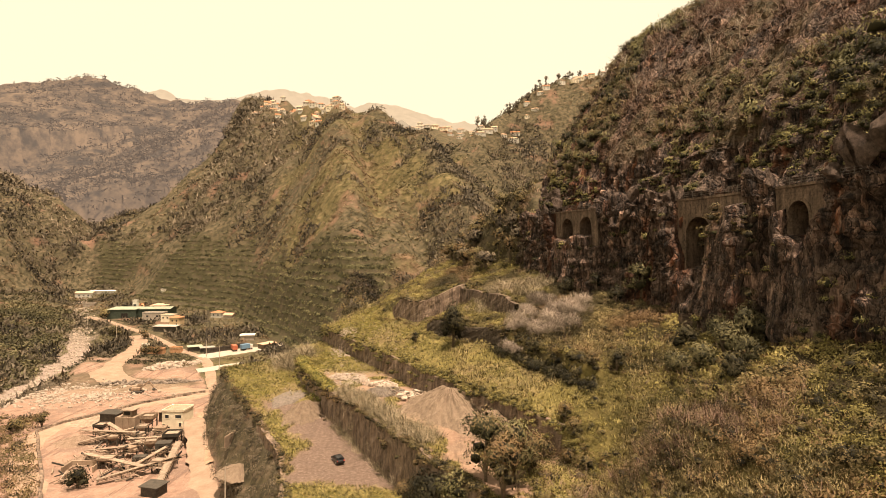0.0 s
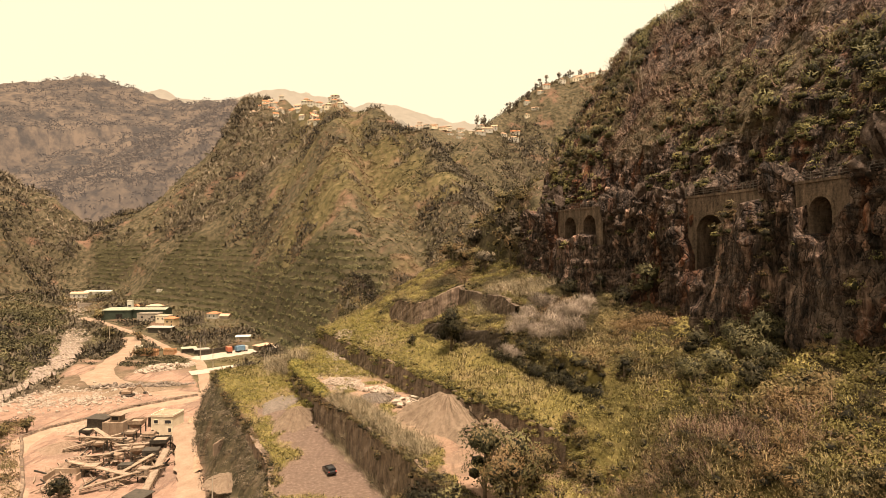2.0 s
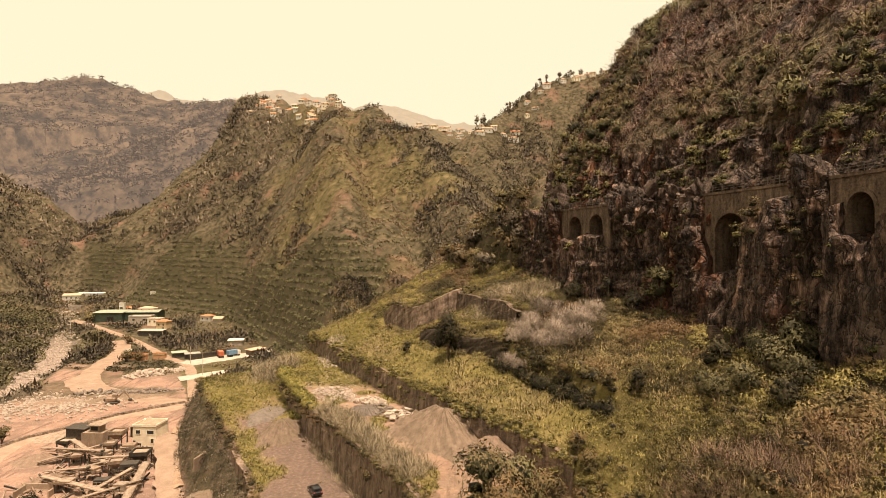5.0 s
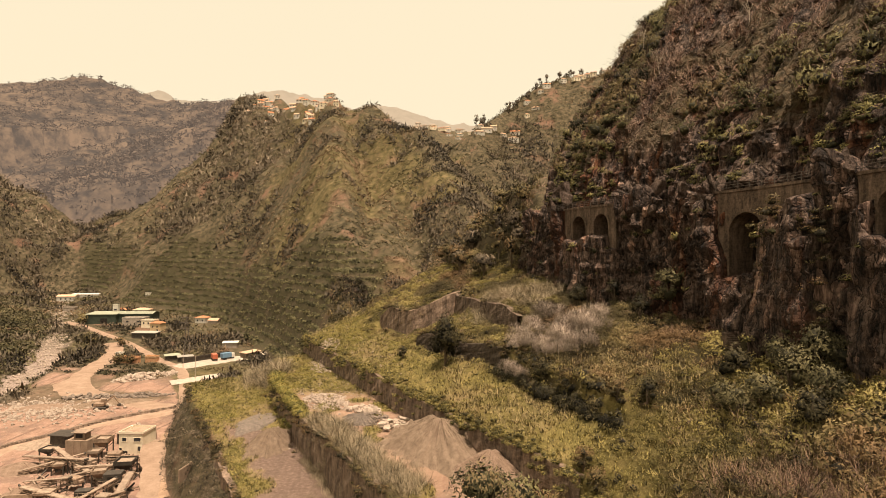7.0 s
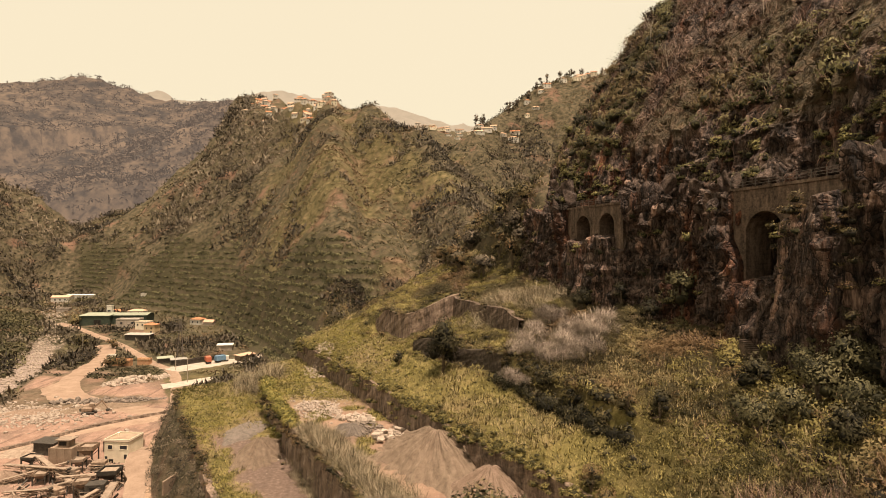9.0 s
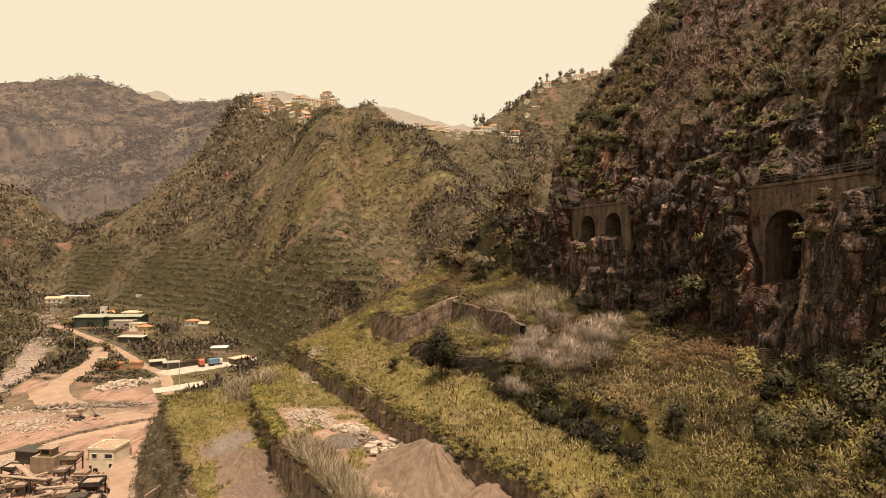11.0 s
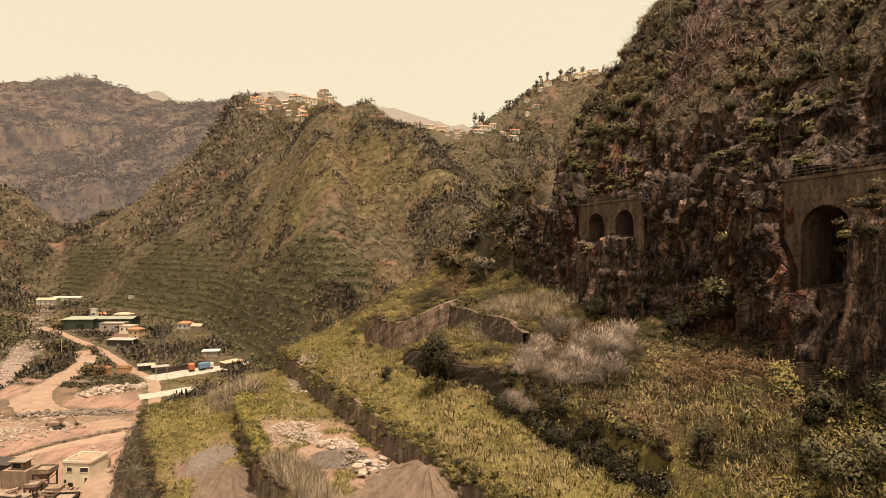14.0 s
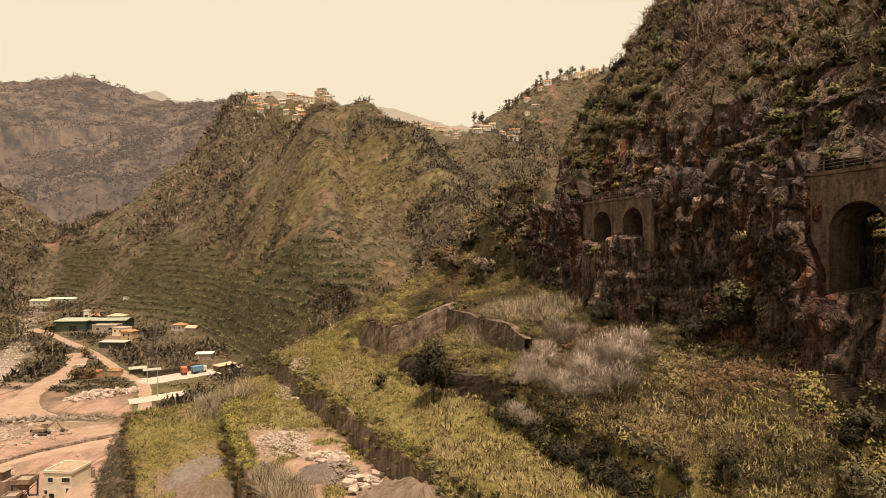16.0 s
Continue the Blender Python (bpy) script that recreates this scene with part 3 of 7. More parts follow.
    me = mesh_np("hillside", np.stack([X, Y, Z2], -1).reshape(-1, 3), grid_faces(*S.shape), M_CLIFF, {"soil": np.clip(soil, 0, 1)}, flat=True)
    return tagged(new("hillside", me), "dark basalt cliff under a steep scrubby hillside", "cliff", kind="structure"), (X, Y, Z2, S, D, Z, soil)


hill, HILL = build_hill()


# ---------------------------------------------------------------- parts
def part(name, bm, mat, parent=None, label="", flat=True):
    """A bmesh as ONE mesh object under a thing or a part."""
    me = bpy.data.meshes.new(name)
    bm.to_mesh(me)
    bm.free()
    for p in me.polygons:
        p.use_smooth = not flat
    if mat:
        me.materials.append(mat)
    ob = new(name, me)
    if parent:
        ob.parent = parent
    if label:
        ob["label"] = label
    return ob


def thing(name, at=(0, 0, 0), turn=0.0, label="", category="", group="", kind=""):
    ob = new(name)
    ob.empty_display_size = 0.2
    ob.matrix_basis = pose(*at, 0, 0, turn)
    return tagged(ob, label, category, group, kind)


def add_box(bm, x0, x1, y0, y1, z0, z1, bevel=0.0, m=None):
    r = bmesh.ops.create_cube(bm, size=1.0)
    for v in r["verts"]:
        v.co = Vector((x0 + (v.co.x + 0.5) * (x1 - x0), y0 + (v.co.y + 0.5) * (y1 - y0), z0 + (v.co.z + 0.5) * (z1 - z0)))
    if bevel:
        edges = {e for v in r["verts"] for e in v.link_edges}
        made = bmesh.ops.bevel(bm, geom=list(edges), offset=bevel, segments=1, affect="EDGES")
        verts = {v for f in made["faces"] for v in f.verts}
    else:
        verts = r["verts"]
    if m is not None:
        bmesh.ops.transform(bm, matrix=m, verts=list(verts))
    return bm


def add_beam(bm, p, q, w, h=None):
    """A straight bar of square section between two points."""
    p, q = Vector(p), Vector(q)
    h = h or w
    d = q - p
    rot = d.to_track_quat("Z", "Y").to_matrix().to_4x4()
    return add_box(bm, -w / 2, w / 2, -h / 2, h / 2, 0, d.length, 0, Matrix.Translation(p) @ rot)


def add_tube(bm, p, q, r1, r2=None, sides=8):
    p, q = Vector(p), Vector(q)
    d = q - p
    rot = d.to_track_quat("Z", "Y").to_matrix().to_4x4()
    bmesh.ops.create_cone(bm, cap_ends=True, segments=sides, radius1=r1, radius2=r1 if r2 is None else r2, depth=d.length,
                          matrix=Matrix.Translation((p + q) / 2) @ rot)
    return bm


def sweep(points, w):
    """One bent bar along points."""
    bm = bmesh.new()
    prev = None
    for k, p in enumerate(points):
        d = (points[min(k + 1, len(points) - 1)] - points[max(k - 1, 0)]).normalized()
        side = d.cross(Vector((0, 0, 1))).normalized() * w / 2
        up = side.cross(d).normalized() * w / 2
        ring = [bm.verts.new(p + a * side + b * up) for a, b in ((-1, -1), (1, -1), (1, 1), (-1, 1))]
        if prev:
            for i in range(4):
                bm.faces.new((prev[i], prev[(i + 1) % 4], ring[(i + 1) % 4], ring[i]))
        prev = ring
    bmesh.ops.recalc_face_normals(bm, faces=bm.faces)
    return bm


def box(*args, **kw):
    return add_box(bmesh.new(), *args, **kw)


def ground_at(x, y):
    return float(height(np.array([float(x)]), np.array([float(y)]))[0][0])


# ---------------------------------------------------------------- road viaducts on the cliff
def s_of(y):
    keep = CL[:, 1] < 190
    return float(np.interp(y, CL[keep, 1], CL_ARC[keep]))


M_IRON = plain("weathered_iron", (0.10, 0.085, 0.075), (0.2, 0.17, 0.15), 3.0, 0.6, 0.1, 0.4, 0.5)
M_CONCRETE = plain("stained_concrete", (0.26, 0.21, 0.17), (0.42, 0.36, 0.30), 0.7, 0.9, 0.3, c3=(0.5, 0.44, 0.38))


def viaduct(y1, y2, arches, base):
    """A masonry wall along the cliff's edge with round arches through it, carrying the road."""
    s1, s2 = s_of(y1), s_of(y2)
    spans = [(s_of(a), s_of(b), crown) for a, b, crown in arches]
    cuts = set(np.linspace(s1, s2, 25))
    for a, b, _ in spans:
        cuts |= set((a + b) / 2 - (b - a) / 2 * np.cos(np.linspace(0, math.pi, 15)))
        cuts |= {a - 0.01, b + 0.01}
    cuts = sorted(cuts)

    def under(s):
        for a, b, crown in spans:
            if a <= s <= b:
                r = (b - a) / 2
                rise = min(r, 3.4)
                return crown - rise + rise * math.sqrt(max(0.0, 1 - ((s - (a + b) / 2) / r) ** 2)), True
        return base, False

    ob = thing("viaduct", label="weathered stone road viaduct with round arches on a dark cliff", category="viaduct", group="cliff viaducts")
    bm = bmesh.new()
    rows = []
    for s in cuts:
        x, y, nx, ny = (float(v) for v in cliff_at(np.array(s)))
        z, hole = under(s)
        f, k = -0.9, 3.9
        rows.append([bm.verts.new((x + nx * d, y + ny * d, zz)) for d, zz in ((f, z), (f, DECK), (k, DECK), (k, z))])
    for p, q in zip(rows[:-1], rows[1:]):
        for i, j in ((0, 1), (1, 2), (2, 3), (3, 0)):
            bm.faces.new((p[i], q[i], q[j], p[j]))
    bm.faces.new(rows[0])
    bm.faces.new(rows[-1][::-1])
    bmesh.ops.recalc_face_normals(bm, faces=bm.faces)
    part("arcade_wall", bm, M_MASONRY, ob)
    for a, b, crown in spans:       # rings of voussoirs round the arches
        r, c = (b - a) / 2, (a + b) / 2
        rise = min(r, 3.4)
        for k in range(15):
            bm = bmesh.new()
            quad = []
            for ang, rr in ((k, 0.0), (k + 0.94, 0.0), (k + 0.94, 0.55), (k, 0.55)):
                th = math.pi * ang / 15
                s = c - (r + rr) * math.cos(th)
                z = crown - rise + (rise + rr) * math.sin(th)
                x, y, nx, ny = (float(v) for v in cliff_at(np.array(s)))
                quad.append(((x, y, nx, ny), z))
            front = [bm.verts.new((x - nx * 1.02, y - ny * 1.02, z)) for (x, y, nx, ny), z in quad]
            rear = [bm.verts.new((x - nx * 0.85, y - ny * 0.85, z)) for (x, y, nx, ny), z in quad]
            bm.faces.new(front)
            for i in range(4):
                bm.faces.new((front[i], front[(i + 1) % 4], rear[(i + 1) % 4], rear[i]))
            bmesh.ops.recalc_face_normals(bm, faces=bm.faces)
            part("arch_stone", bm, M_MASONRY, ob)
    bm = bmesh.new()
    prev = None
    for s in np.linspace(s1 - 0.3, s2 + 0.3, 18):
        x, y, nx, ny = (float(v) for v in cliff_at(np.array(s)))
        row = [bm.verts.new((x + nx * d, y + ny * d, z)) for d, z in ((-1.12, DECK - 0.05), (-1.12, DECK + 0.38), (-0.45, DECK + 0.38), (-0.45, DECK - 0.05))]
        if prev:
            for i in range(4):
                bm.faces.new((prev[i], row[i], row[(i + 1) % 4], prev[(i + 1) % 4]))
        prev = row
    bmesh.ops.recalc_face_normals(bm, faces=bm.faces)
    part("coping", bm, M_MASONRY, ob)
    return ob


viaduct(84.0, 95.5, [(88.3, 92.3, 67.4)], 50.0)
viaduct(99.0, 119.6, [(110.6, 117.2, 66.2)], 53.0)
viaduct(143.0, 161.0, [(145.2, 149.4, 68.0), (152.4, 157.4, 67.9)], 52.0)


def cliff_railing(y1, y2):
    ob = thing("railing", label="thin iron railing along the cliff road's edge", category="railing")
    s1, s2 = s_of(y1), s_of(y2)
    spots = []
    for s in np.arange(s1, s2, 2.4):
        x, y, nx, ny = (float(v) for v in cliff_at(np.array(s)))
        spots.append(Vector((x - nx * 0.8, y - ny * 0.8, DECK + 0.3)))
    for p in spots:
        part("post", add_beam(bmesh.new(), p, p + Vector((0, 0, 1.35)), 0.09), M_IRON, ob)
    for h in (0.5, 0.9, 1.3):
        part("rail", sweep([p + Vector((0, 0, h)) for p in spots], 0.06), M_IRON, ob)


cliff_railing(78, 120.5)
cliff_railing(142, 176)


# ---------------------------------------------------------------- retaining walls
def retaining_wall(name, line, top, foot, mat, label, out=0.35, sag=0.5):
    """A leaning rough wall along a plan line; top and foot give its heights there."""
    pts = []
    for p, q in zip(line[:-1], line[1:]):
        n = max(2, int(math.dist(p, q) / 0.9))
        pts += [(p[0] + (q[0] - p[0]) * k / n, p[1] + (q[1] - p[1]) * k / n, q[0] - p[0], q[1] - p[1]) for k in range(n)]
    pts = np.array(pts)
    x, y, dx, dy = pts.T
    ln = np.hypot(dx, dy)
    nx, ny = dy / ln, -dx / ln                     # right of the line's way: the open side
    wob = fbm(x, y, 7.0, 3, 3) * 0.5
    levels = np.linspace(0, 1, 18)
    zt, zf = (np.convolve(np.pad(z, 5, mode="edge"), np.ones(11) / 11, "valid") for z in (top(x, y), foot(x, y)))
    V = []
    for k in levels:
        rough = fbm(x * 1.0, y + 9 * k, 1.6, 3, 131) * 0.13
        off = out + (1 - k) * 0.5 + rough
        V.append(np.stack([x + nx * off - 0.6 * wob, y + ny * off, zf + (zt - zf) * k + (k == 1) * fbm(x, y, 3, 2, 141) * sag * 0.4], -1))
    for off in (-0.5,):
        V.append(np.stack([x + nx * off - 0.6 * wob, y + ny * off, zt + 0.1], -1))
        V.append(np.stack([x + nx * off - 0.6 * wob, y + ny * off, zf - 1], -1))
    V = np.array(V)
    me = mesh_np(name, V.reshape(-1, 3), grid_faces(*V.shape[:2]), mat, flat=True)
    return tagged(new(name, me), label, "wall", kind="structure")


def up_to(z):
    return lambda x, y: np.full(np.shape(x), float(z)) if not callable(z) else z(x, y)


retaining_wall("retaining_wall_upper", EDGE_T3[:6] + [(21.0, 99.5)], up_to(30.0), up_to(23.5), M_WALLSTONE, "tall brown masonry retaining wall with creepers on top")
retaining_wall("retaining_wall_middle", EDGE_T2[:6], up_to(24.5), lambda x, y: 14.0 + (y - 120) * 0.078, M_WALLSTONE, "overgrown dark masonry retaining wall between two yards")
retaining_wall("retaining_wall_quarry", EDGE_T1[4:8], lambda x, y: 15.1 + (y - 120) * 0.078, lambda x, y: 4.0 + (y - 120) * 0.06, M_WALLSTONE, "stone retaining wall over the quarry floor", 0.8)


def step_wall(name, line, mat, label):
    ring = [(1.1 * math.cos(a), 1.1 * math.sin(a)) for a in np.linspace(0, 2 * math.pi, 9)[:-1]]
    return retaining_wall(name, line, lambda x, y: np.max([height(x + u, y + v)[0] for u, v in ring], axis=0) - 0.25,
                          lambda x, y: np.min([height(x + u, y + v)[0] for u, v in ring], axis=0) - 1.0, mat, label, 0.75, 0.5)


step_wall("stone_wall_field", WALL_STONE, M_WALLSTONE, "dry stone terrace wall of dark basalt blocks")
step_wall("stone_wall_upper", WALL_UPPER, M_MASONRY, "dark terrace wall at the top of the field")
step_wall("stone_wall_low", WALL_LOW[:2] + [(14.5, 137)], M_DRYSTONE, "low terrace wall under creepers")


# ---------------------------------------------------------------- more materials
M_DUST = plain("dusty_concrete", (0.20, 0.14, 0.10), (0.33, 0.245, 0.18), 0.5, 0.95, 0.3, c3=(0.42, 0.32, 0.24))
M_RENDER = plain("cream_render", (0.62, 0.53, 0.40), (0.78, 0.69, 0.54), 0.6, 0.9, 0.15, c3=(0.80, 0.72, 0.58))
M_RUST = plain("dusty_rusted_steel", (0.13, 0.085, 0.058), (0.33, 0.235, 0.168), 1.2, 0.8, 0.3, 0.3, 0.1, c3=(0.45, 0.345, 0.26))
M_STEELDARK = plain("dark_steel", (0.03, 0.026, 0.022), (0.085, 0.07, 0.055), 1.5, 0.7, 0.2, 0.3, 0.2)
M_BELT = plain("dusty_belt", (0.16, 0.12, 0.09), (0.33, 0.25, 0.19), 1.0, 0.95, 0.2)
M_HOLE = plain("dark_opening", (0.012, 0.010, 0.009), (0.03, 0.025, 0.02), 1.0, 0.6, 0.0)
M_GLASS = plain("window_glass", (0.02, 0.022, 0.024), (0.05, 0.052, 0.055), 0.5, 0.15, 0.0, 0.5)
M_SHEDGREEN = plain("dark_green_sheet", (0.025, 0.036, 0.026), (0.055, 0.07, 0.05), 0.5, 0.6, 0.2, 0.3)
M_ROOFPALE = plain("pale_green_roof", (0.20, 0.22, 0.16), (0.32, 0.33, 0.25), 0.5, 0.6, 0.2, 0.3)
M_ROOFGREY = plain("grey_sheet_roof", (0.24, 0.22, 0.19), (0.40, 0.37, 0.32), 0.6, 0.6, 0.2, 0.3)
M_TILE = plain("clay_roof_tiles", (0.30, 0.12, 0.06), (0.48, 0.22, 0.12), 1.2, 0.85, 0.4)
M_TILEPALE = plain("bleached_clay_tiles", (0.42, 0.26, 0.17), (0.58, 0.38, 0.27), 1.2, 0.85, 0.4)
M_WHITE = plain("white_paint", (0.50, 0.46, 0.40), (0.68, 0.64, 0.57), 0.8, 0.8, 0.1)
M_LOT = plain("pale_concrete_lot", (0.30, 0.25, 0.205), (0.43, 0.37, 0.31), 0.4, 0.9, 0.1, c3=(0.50, 0.44, 0.375))
M_OCHRE = plain("ochre_render", (0.50, 0.36, 0.21), (0.66, 0.50, 0.32), 0.8, 0.85, 0.1)
M_ROADDUST = plain("dusty_road", (0.21, 0.14, 0.10), (0.31, 0.22, 0.162), 0.25, 0.95, 0.3, c3=(0.40, 0.30, 0.235), distance=0.15)
M_MUD = plain("wet_mud_ruts", (0.20, 0.125, 0.08), (0.36, 0.24, 0.165), 0.3, 0.7, 0.4, 0.3, distance=0.1)
M_GRAVELDARK = plain("dark_gravel", (0.10, 0.082, 0.066), (0.19, 0.154, 0.13), 1.4, 0.95, 0.9, c3=(0.25, 0.205, 0.172), distance=0.15)
M_GRAVEL = plain("brown_gravel", (0.14, 0.10, 0.07), (0.24, 0.175, 0.128), 1.0, 0.95, 0.9, c3=(0.32, 0.24, 0.18), distance=0.2)
M_SAND = plain("pale_sand", (0.22, 0.15, 0.108), (0.34, 0.24, 0.18), 0.8, 0.95, 1.0, distance=0.3)
M_BOULDER = plain("pale_boulder", (0.24, 0.185, 0.145), (0.43, 0.355, 0.29), 1.2, 0.9, 0.6, c3=(0.56, 0.48, 0.40))
M_BOULDERDARK = plain("dark_boulder", (0.10, 0.08, 0.065), (0.24, 0.19, 0.155), 1.2, 0.9, 0.6)
M_BARK = plain("tree_bark", (0.09, 0.065, 0.045), (0.2, 0.155, 0.11), 2.0, 0.9, 0.5)
M_BARKPALE = plain("bleached_dead_wood", (0.32, 0.26, 0.205), (0.50, 0.43, 0.355), 2.0, 0.85, 0.4)
M_CARPAINT = plain("black_car_paint", (0.010, 0.010, 0.011), (0.018, 0.018, 0.02), 2.0, 0.25, 0.0, 0.6)
M_TYRE = plain("tyre_rubber", (0.012, 0.012, 0.012), (0.03, 0.028, 0.026), 4.0, 0.9, 0.2)
M_RIM = plain("alloy_rim", (0.35, 0.34, 0.33), (0.5, 0.49, 0.47), 3.0, 0.35, 0.0, 0.5, 0.8)
M_LAMP = plain("lamp_lens", (0.35, 0.05, 0.04), (0.5, 0.08, 0.06), 3.0, 0.2, 0.0, 0.5)
M_BLUE = plain("blue_paint", (0.10, 0.20, 0.30), (0.17, 0.29, 0.40), 1.0, 0.5, 0.1, 0.4)
M_RED = plain("faded_red_paint", (0.34, 0.09, 0.05), (0.45, 0.14, 0.08), 1.0, 0.6, 0.1, 0.3)
M_ORANGE = plain("rusty_orange_sheet", (0.40, 0.20, 0.11), (0.58, 0.34, 0.2), 0.8, 0.8, 0.2)


# ---------------------------------------------------------------- roads and tracks
def ribbon(name, line, width, mat, label, lift=0.12, skirt=0.6):
    """A road laid on the ground along a plan line, with its edges let into it."""
    line = chaikin(line, 3)
    pts = np.array([p[:2] for p in line], float)
    arc = np.concatenate([[0], np.cumsum(np.hypot(*np.diff(pts, axis=0).T))])
    s = np.arange(0, arc[-1], 1.2)
    x, y = np.interp(s, arc, pts[:, 0]), np.interp(s, arc, pts[:, 1])
    dx, dy = np.gradient(x), np.gradient(y)
    n = np.hypot(dx, dy)
    nx, ny = dy / n, -dx / n
    if len(line[0]) > 2:
        z = np.interp(s, arc, [p[2] for p in line])
    else:
        z = np.max([height(x + nx * o, y + ny * o)[0] for o in (-width / 3, 0, width / 3)], axis=0) if mat is not M_MUD else height(x, y)[0]
        z = np.convolve(np.pad(z, 6, mode="edge"), np.ones(13) / 13, "valid")
    rows = []
    for o, dz in ((-1.25, -skirt), (-0.5, 0.0), (-0.25, 0.02), (0, 0.03), (0.25, 0.02), (0.5, 0.0), (1.25, -skirt)):
        w = width * (1 + 0.16 * vnoise(s / 9.0, s * 0 + o, 333) + 0.14 * vnoise(s / 2.5, s * 0 + 3 * o, 337))
        rows.append(np.stack([x + nx * o * w, y + ny * o * w, z + lift + dz + 0.05 * vnoise(s / 2.0, s * 0 + 7 * o, 335)], -1))
    V = np.array(rows)
    me = mesh_np(name, V.reshape(-1, 3), grid_faces(*V.shape[:2]), mat)
    return tagged(new(name, me), label, "road", kind="structure")


ribbon("road_upper", [(-92, 242), (-103, 262), (-110, 280), (-121, 302), (-140, 324), (-181, 370), (-214, 399), (-247, 430), (-271, 453)],
       2.9, M_ROADDUST, "pale dusty lane along the valley side", 0.3, skirt=0.9)
ribbon("road_quarry", [(-92, 243), (-88, 225), (-84, 206), (-73, 178), (-60, 153), (-50, 130)], 3.6, M_ROADDUST, "dusty haul road beside the crusher", 0.04, 0.3)
ribbon("road_ruts", [(-88, 214), (-81.5, 200), (-72.0, 178), (-62, 160)], 1.5, M_MUD, "muddy wheel ruts on the haul road", 0.34)
ribbon("road_river", [(-192, 372), (-176, 345), (-168, 310), (-163, 292), (-150, 270), (-120, 252), (-95, 243)], 7.0, M_ROADDUST, "dusty track down to the river")
ribbon("road_platform", [(-100, 142), (-122, 170), (-130, 192), (-126, 207), (-112, 229), (-98, 241)], 5.0, M_ROADDUST, "dusty track round the crusher yard")

retaining_wall("yard_wall", [(-88, 128), (-100.7, 148.3), (-116, 170), (-131.2, 191.2), (-128.5, 201.6), (-123, 210), (-115, 226.4), (-103.2, 241.2), (-98, 246)],
               lambda x, y: height(x, y)[0] + 0.9, lambda x, y: height(x, y)[0] - 0.5, M_WALLSTONE, "low weathered stone wall round the crusher yard", 0.12, 0.1)


# ---------------------------------------------------------------- heaps and stones
def heap(x, y, rx, ry, h, mat, label, turn=0.0, name="mound", z=None, sharp=1.0, seed=1, rill=0.3):
    r, a = np.meshgrid(np.linspace(0, 1.12, 26), np.linspace(0, 2 * math.pi, 168, endpoint=False))
    wob = 1 + 0.14 * vnoise(np.cos(a) * 2 + seed, np.sin(a) * 2, seed)
    px, py = r * np.cos(a) * rx * wob, r * np.sin(a) * ry * wob
    pz = h * np.clip(1 - r, -0.12, 1) ** 1.0 if sharp == 1 else h * np.clip(1 - r ** sharp, -0.12, 1)
    pz = np.minimum(pz, h * 0.93) + rill * h * 0.3 * fbm(a * 9, r * 2, 1.0, 3, seed) * smooth(0, 0.3, r) + 0.05 * h * fbm(px, py, 1.4, 3, seed + 3) + 0.05 * rill * h * fbm(a * 26, r * 1.2, 1.0, 2, seed + 5) * smooth(0.05, 0.4, r)
    ob = new(name, mesh_np(name, np.stack([px, py, pz], -1).reshape(-1, 3), grid_faces(*r.shape)[:, ::1], mat))
    me = ob.data
    me.flip_normals() if me.polygons[400].normal.z < 0 else None
    # close the ring between the last and the first spoke
    bm = bmesh.new()
    bm.from_mesh(me)
    n = 26
    bm.verts.ensure_lookup_table()
    for k in range(n - 1):
        bm.faces.new((bm.verts[167 * n + k], bm.verts[167 * n + k + 1], bm.verts[k + 1], bm.verts[k])) if k else bm.faces.new((bm.verts[167 * n + 1], bm.verts[1], bm.verts[0]))
    bmesh.ops.remove_doubles(bm, verts=bm.verts, dist=1e-4)
    bmesh.ops.recalc_face_normals(bm, faces=bm.faces)
    if sum(f.normal.z for f in bm.faces) < 0:
        bmesh.ops.reverse_faces(bm, faces=bm.faces)
    for f in bm.faces:
        f.smooth = True
    bm.to_mesh(me)
    bm.free()
    ob.matrix_basis = pose(x, y, ground_at(x, y) - 0.1 if z is None else z, 0, 0, turn)
    return tagged(ob, label, "heap")


heap(1.5, 127.5, 9.5, 15.5, 6.6, M_GRAVEL, "tall brown gravel heap against the retaining wall", 30, z=24.0, seed=3, rill=0.35)
heap(9.5, 114.5, 6.0, 8.5, 5.0, M_SAND, "pale slumped sand heap beside the gravel", 30, z=24.1, seed=5, rill=0.3)
heap(-42.5, 166.5, 5.2, 10.5, 1.5, M_GRAVELDARK, "flat spread of dark grey gravel on grass", -12, z=17.75, sharp=5.0, seed=7, rill=0.02)
heap(-35.5, 151.5, 5.6, 7.6, 4.2, M_GRAVEL, "brown gravel heap in the lower yard", -20, z=17.2, seed=9, rill=0.3)
heap(-15.6, 145.5, 4.2, 5.2, 1.3, M_GRAVELDARK, "low dark rubble heap", 10, z=24.4, sharp=2.0, seed=11)
heap(-99, 166, 6, 5, 2.6, M_SAND, "pale sand heap under a conveyor", 0, seed=13)
heap(-112, 182, 7, 6, 2.4, M_SAND, "pale sand heap in the crusher yard", 0, seed=15)
heap(-118, 203, 9, 6, 2.0, M_BELT, "dusty aggregate heap in the crusher yard", 20, seed=17)
heap(-49, 143, 5, 5, 2.0, M_GRAVEL, "brown earth heap by the quarry wall", 0, seed=19)
heap(-127, 250, 16, 4, 2.2, M_GRAVEL, "long bank of dug earth", 28, seed=21)
heap(-150, 245, 12, 5, 1.6, M_SAND, "low spoil bank on the quarry floor", 20, seed=23)


